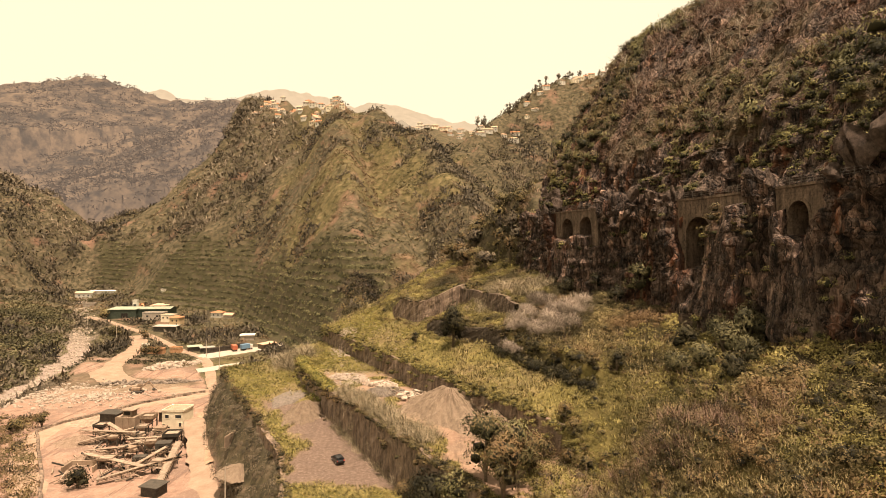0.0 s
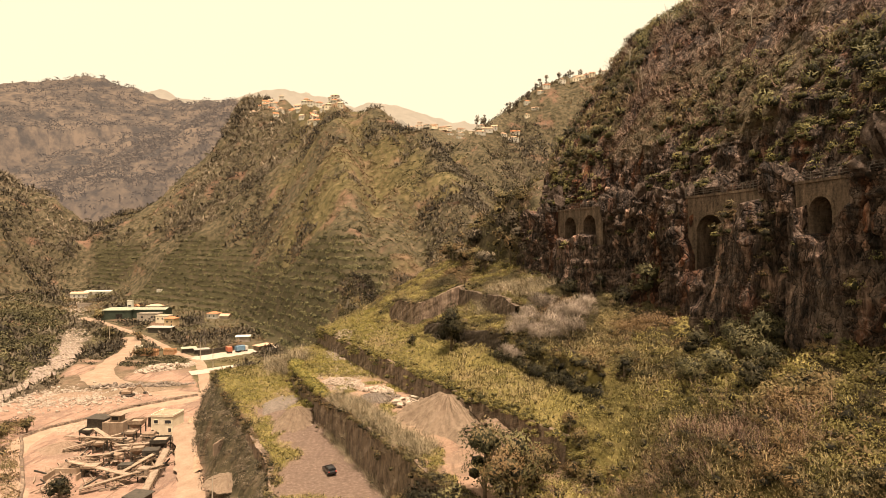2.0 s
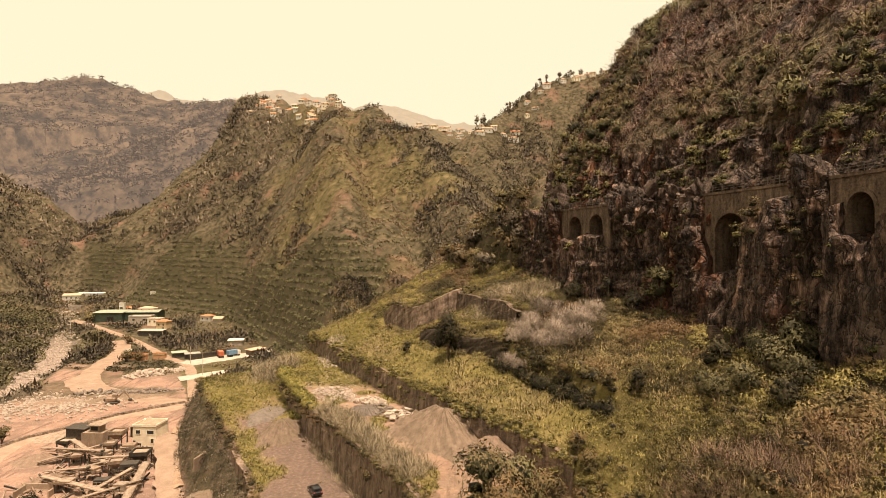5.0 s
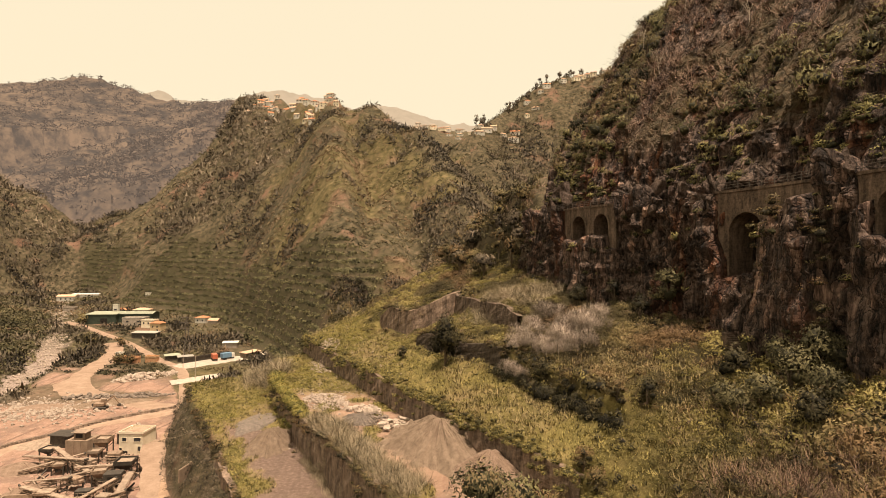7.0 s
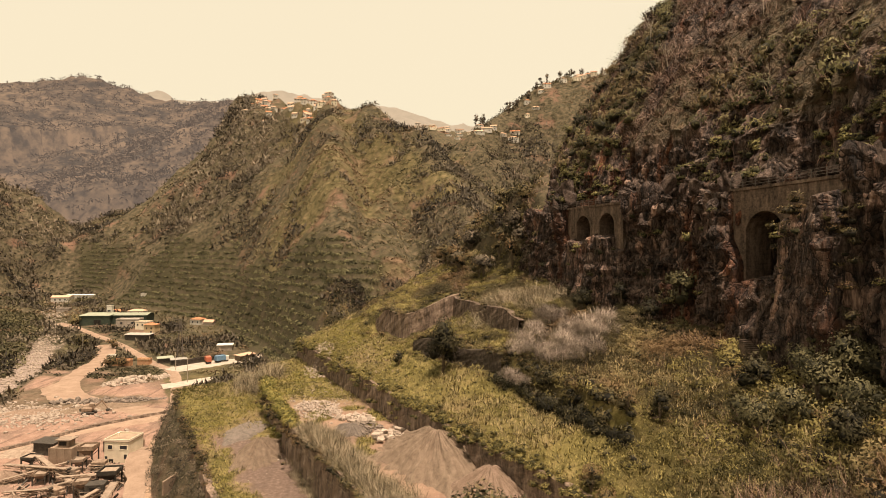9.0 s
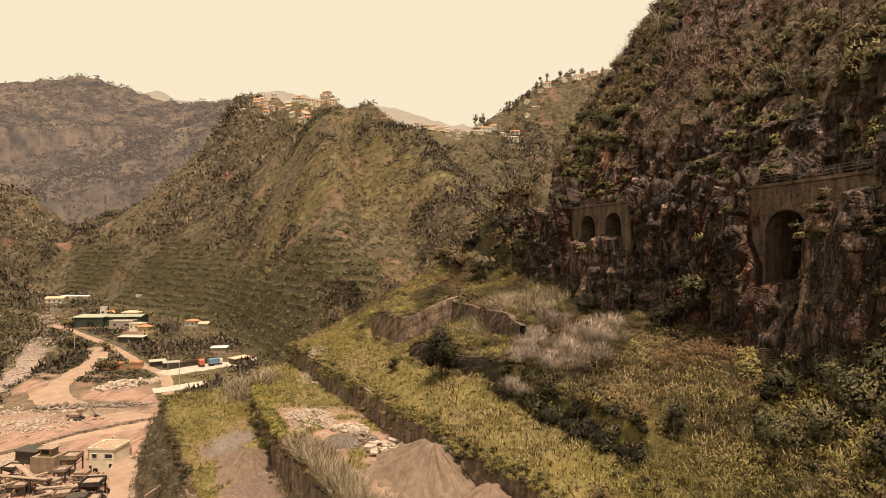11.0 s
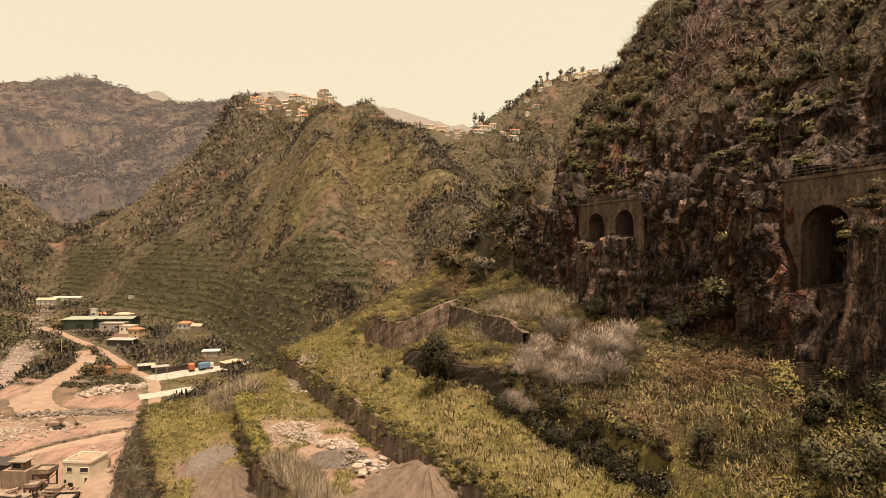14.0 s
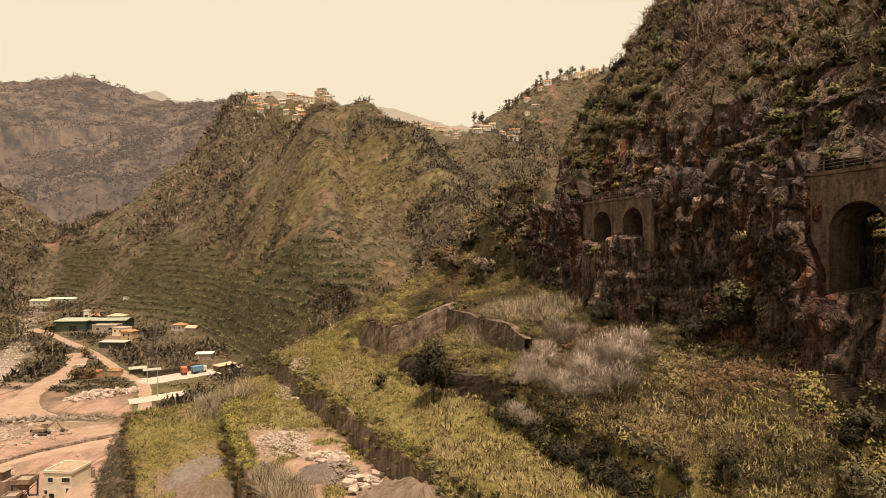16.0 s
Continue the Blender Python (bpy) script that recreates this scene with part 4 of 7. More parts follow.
def faceted(bm, seed, cuts=12, lo=0.5, hi=0.92):
    """Cuts a ball into an angular stone by random planes."""
    r = random.Random(seed)
    for _ in range(cuts):
        n = Vector((r.gauss(0, 1), r.gauss(0, 1), r.gauss(0, 1))).normalized()
        o = r.uniform(lo, hi)
        for v in bm.verts:
            k = v.co.dot(n) - o
            if k > 0:
                v.co -= n * k


def stone_mesh(seed, mat, sub=2):
    bm = bmesh.new()
    bmesh.ops.create_icosphere(bm, subdivisions=sub, radius=1.0)
    faceted(bm, seed)
    me = bpy.data.meshes.new("boulder")
    bm.to_mesh(me)
    bm.free()
    me.materials.append(mat)
    return me


STONES = {m: [stone_mesh(i, mat) for i in range(6)] for m, mat in (("pale", M_BOULDER), ("dark", M_BOULDERDARK))}


def stones(n, place, size, kind, label, group, seed):
    r = random.Random(seed)
    for _ in range(n):
        x, y = place(r)
        s = r.uniform(*size)
        ob = new("boulder", r.choice(STONES[kind]))
        ob.matrix_basis = pose(x, y, ground_at(x, y) + 0.35 * s, r.uniform(-25, 25), r.uniform(-25, 25), r.uniform(0, 360)) @ Matrix.Diagonal((s * r.uniform(0.8, 1.5), s, s * r.uniform(0.7, 1.1), 1))
        tagged(ob, label, "boulder", group)


def oval(cx, cy, rx, ry, turn=0.0):
    def place(r):
        a, d = r.uniform(0, 2 * math.pi), math.sqrt(r.random())
        u, v = d * rx * math.cos(a), d * ry * math.sin(a)
        c, s = math.cos(radians(turn)), math.sin(radians(turn))
        return cx + u * c - v * s, cy + u * s + v * c
    return place


stones(16, oval(-26, 160, 5.5, 9, 25), (0.3, 0.55), "pale", "pale broken stone in a loose heap", "rubble in the upper yard", 1)
stones(34, oval(-15.5, 152.5, 4.2, 2.4, -15), (0.5, 1.0), "pale", "bright pale boulder in a row", "pale boulders in the upper yard", 2)


def rubble(x, y, rx, ry, turn, h, n, size, mat, label, seed):
    """A loose heap of many small broken stones."""
    r = np.random.default_rng(seed)
    small = [stone_mesh(70 + seed + k, mat, 1) for k in range(4)]
    a, d = r.uniform(0, 2 * math.pi, n), np.sqrt(r.uniform(0, 1, n))
    u, v = d * rx * np.cos(a), d * ry * np.sin(a)
    c, q = math.cos(radians(turn)), math.sin(radians(turn))
    X, Y = x + u * c - v * q, y + u * q + v * c
    Z = height(X, Y)[0] + h * (1 - d) * (0.7 + 0.5 * vnoise(X / 1.7, Y / 1.7, seed))
    k = size * r.uniform(0.5, 1.4, n)
    V, F, base = [], [], 0
    for i in range(n):
        me = small[i % 4]
        p = np.array([w.co[:] for w in me.vertices]) * (k[i] * r.uniform(0.8, 1.5), k[i], k[i] * r.uniform(0.5, 0.9))
        t = r.uniform(0, 6.3)
        V.append(np.stack([p[:, 0] * math.cos(t) - p[:, 1] * math.sin(t) + X[i], p[:, 0] * math.sin(t) + p[:, 1] * math.cos(t) + Y[i], p[:, 2] + Z[i]], -1))
        F.append(np.array([list(w.vertices) for w in me.polygons]) + base)
        base += len(p)
    tagged(new("rubble", mesh_np("rubble", np.concatenate(V), np.concatenate(F), mat, flat=True)), label, "rubble", kind="stuff")


rubble(-25.5, 161, 5.2, 8.5, 25, 0.9, 620, 0.30, M_BOULDER, "heap of small pale broken stone in the upper yard", 31)
rubble(-13.2, 146, 4.2, 5.0, 10, 1.3, 520, 0.26, M_BOULDERDARK, "heap of small dark broken stone in the upper yard", 33)
rubble(-34.5, 203, 4.5, 10, 22, 0.7, 420, 0.30, M_BOULDER, "spread of pale broken stone in weeds", 35)
rubble(-132, 289, 14, 6, 30, 1.2, 420, 0.55, M_BOULDER, "dumped pale stone by the lane", 37)
rubble(-126, 262, 18, 3.5, 12, 1.0, 420, 0.5, M_BOULDERDARK, "bank of dark stone on the quarry floor", 39)
r_ = random.Random(3)
for _ in range(30):
    x, y = oval(-6.8, 140.5, 3.8, 4.4)(r_)
    w, d, h = r_.uniform(0.5, 1.1), r_.uniform(0.35, 0.7), r_.uniform(0.12, 0.3)
    ob = part("stone_block", box(-w, w, -d, d, -h, h, 0.06), M_BOULDER)
    ob.matrix_basis = pose(x, y, ground_at(x, y) + r_.uniform(0.25, 0.8), r_.uniform(-25, 25), r_.uniform(-20, 20), r_.uniform(0, 360))
    tagged(ob, "squared pale stone block lying in a pile", "stone block", "stone blocks by the gravel heap")
stones(14, oval(-33, 200, 4.5, 10, 22), (0.3, 0.6), "pale", "pale broken stone in weeds", "rubble at the yard's end", 4)
stones(44, oval(-132, 288, 14, 6, 30), (0.7, 1.5), "pale", "pale boulder dumped by the lane", "boulders by the lane", 5)
stones(50, oval(-133, 261, 17, 3.2, 12), (0.7, 1.4), "dark", "dark boulder in a long row", "row of dark boulders", 6)


def river_stones():
    r = np.random.default_rng(5)
    line = np.array(RIVER, float)
    arc = np.concatenate([[0], np.cumsum(np.hypot(*np.diff(line, axis=0).T))])
    s = r.uniform(260, 760, 1900)
    x = np.interp(s, arc, line[:, 0]) + r.normal(size=len(s)) * 4
    y = np.interp(s, arc, line[:, 1]) + r.normal(size=len(s)) * 4
    more = 900
    x = np.concatenate([x, r.normal(size=more) * 14 - 150, r.normal(size=500) * 8 - 26])
    y = np.concatenate([y, r.normal(size=more) * 9 + 240, r.normal(size=500) * 14 + 172])
    z, m = height(x, y)
    size = r.uniform(0.3, 1.0, len(x)) ** 1.5
    size[-500:] *= 0.35
    small = stone_mesh(9, M_BOULDER, 1)
    v = np.array([p.co[:] for p in small.vertices])
    f = np.array([list(p.vertices) for p in small.polygons])
    a = r.uniform(0, 6.3, len(x))
    c, sn = np.cos(a)[:, None], np.sin(a)[:, None]
    k = size[:, None]
    P = np.stack([(v[None, :, 0] * c - v[None, :, 1] * sn) * k * 1.2 + x[:, None], (v[None, :, 0] * sn + v[None, :, 1] * c) * k + y[:, None], v[None, :, 2] * k + (z + 0.2 * size)[:, None]], -1)
    F = (f[None] + (np.arange(len(x)) * len(v))[:, None, None]).reshape(-1, 3)
    ob = new("river_stones", mesh_np("river_stones", P.reshape(-1, 3), F, M_BOULDER, flat=True))
    tagged(ob, "pale river stones strewn along the bed", "stones", kind="stuff")


river_stones()


# ---------------------------------------------------------------- the car
def car(x, y, turn):
    ob = thing("car", (x, y, ground_at(x, y) + 0.02), turn, "small black hatchback car parked on the dirt yard", "car")
    bm = bmesh.new()
    side = [(-2.0, 0.35), (-2.05, 0.75), (-1.9, 0.98), (-1.75, 1.42), (-0.6, 1.52), (0.35, 1.45), (1.0, 0.98), (1.85, 0.85), (2.05, 0.6), (2.0, 0.3)]
    rows = []
    for yy, k in ((-0.86, 0.93), (-0.78, 1.0), (0.78, 1.0), (0.86, 0.93)):
        rows.append([bm.verts.new((px, yy * (0.82 if pz > 1.2 else 1), 0.3 + (pz - 0.3) * k)) for px, pz in side])
    for p, q in zip(rows[:-1], rows[1:]):
        for i in range(len(side)):
            j = (i + 1) % len(side)
            bm.faces.new((p[i], p[j], q[j], q[i]))
    bm.faces.new(rows[0])
    bm.faces.new(rows[-1][::-1])
    bmesh.ops.recalc_face_normals(bm, faces=bm.faces)
    part("body", bm, M_CARPAINT, ob)
    for name, pts in (("windscreen", [(0.42, -0.6, 1.40), (0.42, 0.6, 1.40), (0.95, 0.72, 1.03), (0.95, -0.72, 1.03)]),
                      ("rear_window", [(-1.80, -0.6, 1.38), (-1.80, 0.6, 1.38), (-1.92, 0.68, 1.03), (-1.92, -0.68, 1.03)])):
        bm = bmesh.new()
        bm.faces.new([bm.verts.new(Vector(p) + Vector((0.03 if p[0] > 0 else -0.03, 0, 0.02))) for p in pts])
        bmesh.ops.solidify(bm, geom=bm.faces[:], thickness=0.02)
        part(name, bm, M_GLASS, ob)
    for s in (-1, 1):
        bm = bmesh.new()
        bm.faces.new([bm.verts.new((px, s * (0.86 if pz < 1.2 else 0.735), pz)) for px, pz in ((-1.6, 1.0), (0.8, 1.0), (0.3, 1.36), (-1.5, 1.38))])
        bmesh.ops.solidify(bm, geom=bm.faces[:], thickness=0.02)
        part("side_window", bm, M_GLASS, ob)
        part("tail_lamp", box(-2.08, -1.98, s * 0.7 - 0.12, s * 0.7 + 0.12, 0.72, 0.95), M_LAMP, ob)
        part("headlight", box(1.86, 2.04, s * 0.62 - 0.16, s * 0.62 + 0.16, 0.62, 0.78), M_RIM, ob)
        for px in (-1.25, 1.3):
            w = part("wheel", add_tube(bmesh.new(), (px, s * 0.66, 0.31), (px, s * 0.87, 0.31), 0.31, sides=18), M_TYRE, ob)
            part("rim", add_tube(bmesh.new(), (px, s * 0.80, 0.31), (px, s * 0.885, 0.31), 0.19, sides=12), M_RIM, w)


car(-22.0, 123.6, 118)


# ---------------------------------------------------------------- buildings
def building(name, x, y, turn, w, d, h, wall, label, category="house", roof="flat", roof_mat=None, windows=(), door=None, z=None, rise=1.4, group="", over=0.4):
    """A house or shed: w along its front, d deep, front towards minus y. Windows: (x, z, width, height) on the front."""
    ob = thing(name, (x, y, ground_at(x, y) if z is None else z), turn, label, category, group)
    part("wall", box(-w / 2, w / 2, 0, d, -1.5, h, 0.04), wall, ob)
    rm = roof_mat or M_CONCRETE
    if roof == "flat":
        part("roof", box(-w / 2 - 0.15, w / 2 + 0.15, -0.15, d + 0.15, h, h + 0.25, 0.03), rm, ob)
        bm = bmesh.new()
        for a in ((-w / 2, w / 2, -0.1, 0.1), (-w / 2, w / 2, d - 0.1, d + 0.1), (-w / 2 - 0.1, -w / 2 + 0.1, 0.1, d - 0.1), (w / 2 - 0.1, w / 2 + 0.1, 0.1, d - 0.1)):
            add_box(bm, *a, h + 0.25, h + 0.75)
        part("parapet", bm, wall, ob)
    else:
        bm = bmesh.new()
        o = over
        if roof == "gable":
            prof = [(-o, h - 0.1), (d / 2, h + rise), (d + o, h - 0.1), (d + o, h - 0.3), (d / 2, h + rise - 0.22), (-o, h - 0.3)]
        elif roof == "shed":
            prof = [(-o, h + 0.05), (d + o, h + rise), (d + o, h + rise - 0.2), (-o, h - 0.15)]
        if roof == "hip":
            base = [bm.verts.new(p) for p in ((-w / 2 - o, -o, h), (w / 2 + o, -o, h), (w / 2 + o, d + o, h), (-w / 2 - o, d + o, h))]
            k = max(0.0, w / 2 - d / 2)
            top = [bm.verts.new((-k, d / 2, h + rise)), bm.verts.new((k + 0.01, d / 2, h + rise))]
            bm.faces.new(base[::-1])
            bm.faces.new((base[0], base[1], top[1], top[0]))
            bm.faces.new((base[1], base[2], top[1]))
            bm.faces.new((base[2], base[3], top[0], top[1]))
            bm.faces.new((base[3], base[0], top[0]))
        else:
            ends = [[bm.verts.new((xx, py, pz)) for py, pz in prof] for xx in (-w / 2 - o, w / 2 + o)]
            n = len(prof)
            for i in range(n):
                bm.faces.new((ends[0][i], ends[0][(i + 1) % n], ends[1][(i + 1) % n], ends[1][i]))
            bm.faces.new(ends[0][::-1])
            bm.faces.new(ends[1])
        bmesh.ops.recalc_face_normals(bm, faces=bm.faces)
        part("roof", bm, rm, ob)
        if roof in ("gable", "shed"):
            bm = bmesh.new()
            for xx in (-w / 2 + 0.01, w / 2 - 0.01):
                tri = [(xx, 0, h - 0.3), (xx, d, h - 0.3), (xx, d / 2, h + rise - 0.3)] if roof == "gable" else [(xx, 0, h - 0.2), (xx, d, h - 0.2), (xx, d, h + rise - 0.2)]
                bm.faces.new([bm.verts.new(p) for p in tri])
            if roof == "shed":
                bm.faces.new([bm.verts.new(p) for p in ((-w / 2, d, h - 0.2), (w / 2, d, h - 0.2), (w / 2, d, h + rise - 0.2), (-w / 2, d, h + rise - 0.2))])
            part("gable", bm, wall, ob)
    for wx, wz, ww, wh in windows:
        win = part("window", box(wx - ww / 2, wx + ww / 2, -0.06, 0.05, wz, wz + wh), M_GLASS, ob)
        bm = bmesh.new()
        for a in ((wx - ww / 2 - 0.08, wx - ww / 2, wz, wz + wh), (wx + ww / 2, wx + ww / 2 + 0.08, wz, wz + wh), (wx - ww / 2 - 0.08, wx + ww / 2 + 0.08, wz + wh, wz + wh + 0.08), (wx - ww / 2 - 0.14, wx + ww / 2 + 0.14, wz - 0.1, wz)):
            add_box(bm, a[0], a[1], -0.1, 0.04, a[2], a[3])
        part("frame", bm, wall, win)
    if door:
        dx, dw, dh = door
        part("door", box(dx - dw / 2, dx + dw / 2, -0.07, 0.05, 0.0, dh), M_HOLE, ob)
    return ob


# quarry office
house = building("quarry_house", -89.0, 194.5, -4, 7.2, 7.0, 6.3, M_RENDER, "two-storey cream rendered house with a flat roof in the quarry", "house", z=0.0,
                 roof_mat=M_DUST, windows=[(-1.9, 4.3, 1.3, 1.1), (2.0, 4.3, 2.1, 1.1), (2.6, 1.6, 0.9, 1.3), (-3.0, 1.3, 0.8, 1.0)], door=(-1.6, 1.3, 1.5))
part("balcony", box(3.6, 5.2, 0.6, 5.0, 1.2, 1.4), M_DUST, house)
part("side_annex", box(3.62, 5.6, 1.5, 6.5, -1.0, 2.9, 0.04), M_DUST, house)
part("chimney", box(-2.6, -2.0, 4.0, 4.6, 6.5, 7.6, 0.04), M_RENDER, house)


def crusher_tower(x, y, turn, w, d, h, label):
    """A concrete silo block with a pent house and a dark feed opening."""
    ob = thing("crusher_tower", (x, y, 0), turn, label, "crusher", "crusher plant")
    part("silo", box(-w / 2, w / 2, 0, d, -1, h, 0.08), M_DUST, ob)
    part("cabin", box(-w * 0.18, w * 0.32, 0.5, d * 0.6, h, h + 2.0, 0.05), M_DUST, ob)
    part("roof", box(-w * 0.28, w * 0.42, 0.1, d * 0.7, h + 2.0, h + 2.2), M_BELT, ob)
    part("opening", box(-w * 0.1, w * 0.22, 0.42, 0.52, h + 0.6, h + 1.7), M_HOLE, ob)
    bm = bmesh.new()
    for k in range(4):
        add_beam(bm, (-w / 2 + w * k / 3, -0.1, -0.5), (-w / 2 + w * k / 3, -0.1, h), 0.22)
    part("pilaster", bm, M_DUST, ob)
    return ob


crusher_tower(-103.5, 192.5, -3, 6.4, 5.5, 5.2, "brown concrete crusher silo with a small cabin on top")


def hopper(x, y, turn, w, h, label, mat=None):
    """A steel hopper on four legs."""
    ob = thing("hopper", (x, y, ground_at(x, y)), turn, label, "hopper", "crusher plant")
    bm = bmesh.new()
    rings = [[bm.verts.new((sx * w * k / 2, sy * w * k / 2, z)) for sx, sy in ((-1, -1), (1, -1), (1, 1), (-1, 1))] for k, z in ((0.25, h * 0.45), (1.0, h * 0.8), (1.0, h), (0.92, h), (0.92, h * 0.82), (0.2, h * 0.47))]
    for p, q in zip(rings[:-1], rings[1:]):
        for i in range(4):
            bm.faces.new((p[i], p[(i + 1) % 4], q[(i + 1) % 4], q[i]))
    bmesh.ops.recalc_face_normals(bm, faces=bm.faces)
    part("bin", bm, mat or M_RUST, ob)
    for sx, sy in ((-1, -1), (1, -1), (1, 1), (-1, 1)):
        part("leg", add_beam(bmesh.new(), (sx * w * 0.44, sy * w * 0.44, -0.5), (sx * w * 0.44, sy * w * 0.44, h * 0.85), 0.3), M_STEELDARK, ob)
    for sy in (-1, 1):
        part("brace", add_beam(bmesh.new(), (-w * 0.44, sy * w * 0.44, 0.2), (w * 0.44, sy * w * 0.44, h * 0.6), 0.16), M_STEELDARK, ob)
    part("load", box(-w * 0.42, w * 0.42, -w * 0.42, w * 0.42, h * 0.84, h * 0.93, 0.1), M_BELT, ob)
    return ob


hopper(-96.3, 193.5, 4, 4.2, 5.4, "rusted feed hopper beside the house", M_RUST)
hopper(-95.5, 188.0, 10, 3.0, 3.6, "small dusty hopper under the chute", M_BELT)
hopper(-109.8, 190.0, -5, 3.6, 3.4, "dark steel hopper on legs", M_STEELDARK)
hopper(-100.0, 179.5, 12, 3.2, 3.0, "dusty screening hopper on steel legs", M_RUST)
hopper(-81.0, 177.0, 8, 4.6, 5.0, "dark crusher frame on legs", M_STEELDARK)
hopper(-85.0, 172.0, 20, 3.4, 4.2, "rusted screen box on legs", M_RUST)
hopper(-92.0, 162.0, 5, 4.0, 2.8, "low dusty hopper in the yard", M_RUST)


def conveyor(p, q, w, label):
    """A belt on a lattice frame with trestles."""
    p, q = Vector(p), Vector(q)
    ob = thing("conveyor", label=label, category="conveyor", group="crusher plant")
    d = (q - p)
    side = d.cross(Vector((0, 0, 1))).normalized() * w / 2
    up = Vector((0, 0, 1))
    bm = bmesh.new()
    add_beam(bm, p + up * 0.45, q + up * 0.45, 0.16, w * 0.9) if False else None
    quad = [p - side * 0.85, p + side * 0.85, q + side * 0.85, q - side * 0.85]
    top = [bm.verts.new(v + up * 0.55) for v in quad]
    low = [bm.verts.new(v + up * 0.40) for v in quad]
    bm.faces.new(top)
    bm.faces.new(low[::-1])
    for i in range(4):
        bm.faces.new((top[i], low[i], low[(i + 1) % 4], top[(i + 1) % 4]))
    bmesh.ops.recalc_face_normals(bm, faces=bm.faces)
    part("belt", bm, M_BELT, ob)
    n = max(4, int(d.length / 1.8))
    for s in (-1, 1):
        bm = bmesh.new()
        for z in (-0.35, 0.45):
            add_beam(bm, p + side * s + up * z, q + side * s + up * z, 0.13)
        for k in range(n):
            a, b = p + d * k / n, p + d * (k + 1) / n
            add_beam(bm, a + side * s + up * (-0.35 if k % 2 else 0.45), b + side * s + up * (0.45 if k % 2 else -0.35), 0.09)
        part("truss", bm, M_RUST, ob)
    for k in (0.3, 0.75):
        c = p + d * k
        g = ground_at(c.x, c.y)
        if c.z - g > 1.2:
            bm = bmesh.new()
            for s in (-1, 1):
                add_beam(bm, Vector((c.x, c.y, g - 0.3)) + side * s * 1.4, c + side * s - up * 0.3, 0.16)
            part("trestle", bm, M_STEELDARK, ob)
    part("drum", add_tube(bmesh.new(), q - side * 0.9 + up * 0.4, q + side * 0.9 + up * 0.4, 0.3, sides=12), M_STEELDARK, ob)
    return ob


conveyor((-114, 186, 2.6), (-92, 178, 4.4), 1.2, "long dusty conveyor across the yard")
conveyor((-106, 187, 4.6), (-84, 171, 1.4), 1.4, "sloping conveyor with a rusted lattice frame")
conveyor((-98, 169, 1.6), (-79, 178, 4.6), 1.2, "dusty conveyor rising to the crusher")
conveyor((-94, 176, 3.0), (-78, 182, 2.4), 1.1, "short dusty conveyor with rusted frame")
conveyor((-99, 164, 2.8), (-78, 156, 2.0), 1.6, "wide pale conveyor along the front")
conveyor((-76, 170, 4.2), (-71, 147, 1.0), 1.8, "pale conveyor descending towards the road")
conveyor((-84, 158, 1.0), (-78, 167, 3.8), 1.3, "steep dusty conveyor with rusted frame")
conveyor((-90, 183, 3.6), (-77, 186, 2.2), 1.2, "conveyor beside the house")


def open_bay(x, y, turn, w, d, h, label, mat=None):
    """Three concrete walls round a stockpile bay."""
    ob = thing("storage_bay", (x, y, ground_at(x, y)), turn, label, "bay")
    part("rear_wall", box(-w / 2, w / 2, d, d + 0.35, -1, h, 0.03), mat or M_DUST, ob)
    for s in (-1, 1):
        part("side_wall", box(s * w / 2 - 0.17, s * w / 2 + 0.17, 0, d - 0.01, -1, h * 0.9, 0.03), mat or M_DUST, ob)
    return ob


open_bay(-53.5, 152.5, -8, 6.0, 4.5, 2.2, "concrete storage bay under the quarry wall")
open_bay(-97.5, 157.5, 4, 8.0, 4.5, 1.8, "low concrete bay beside the conveyors")
open_bay(-91, 205, 0, 5, 4, 2.2, "concrete bay behind the house")
building("plant_shed", -113.0, 199.5, -10, 6.5, 4.0, 3.6, M_STEELDARK, "dark steel shed behind the crusher", "shed", "shed", M_STEELDARK, rise=0.4)
building("plant_hut", -96.0, 203.0, -5, 3.4, 3.4, 3.4, M_STEELDARK, "dark steel hut behind the hopper", "shed", "shed", M_BELT, rise=0.3)
building("pump_shed", -70.5, 141.5, -15, 4.6, 3.6, 2.4, M_STEELDARK, "low dark shed beside the haul road", "shed", "shed", M_STEELDARK, rise=0.3)


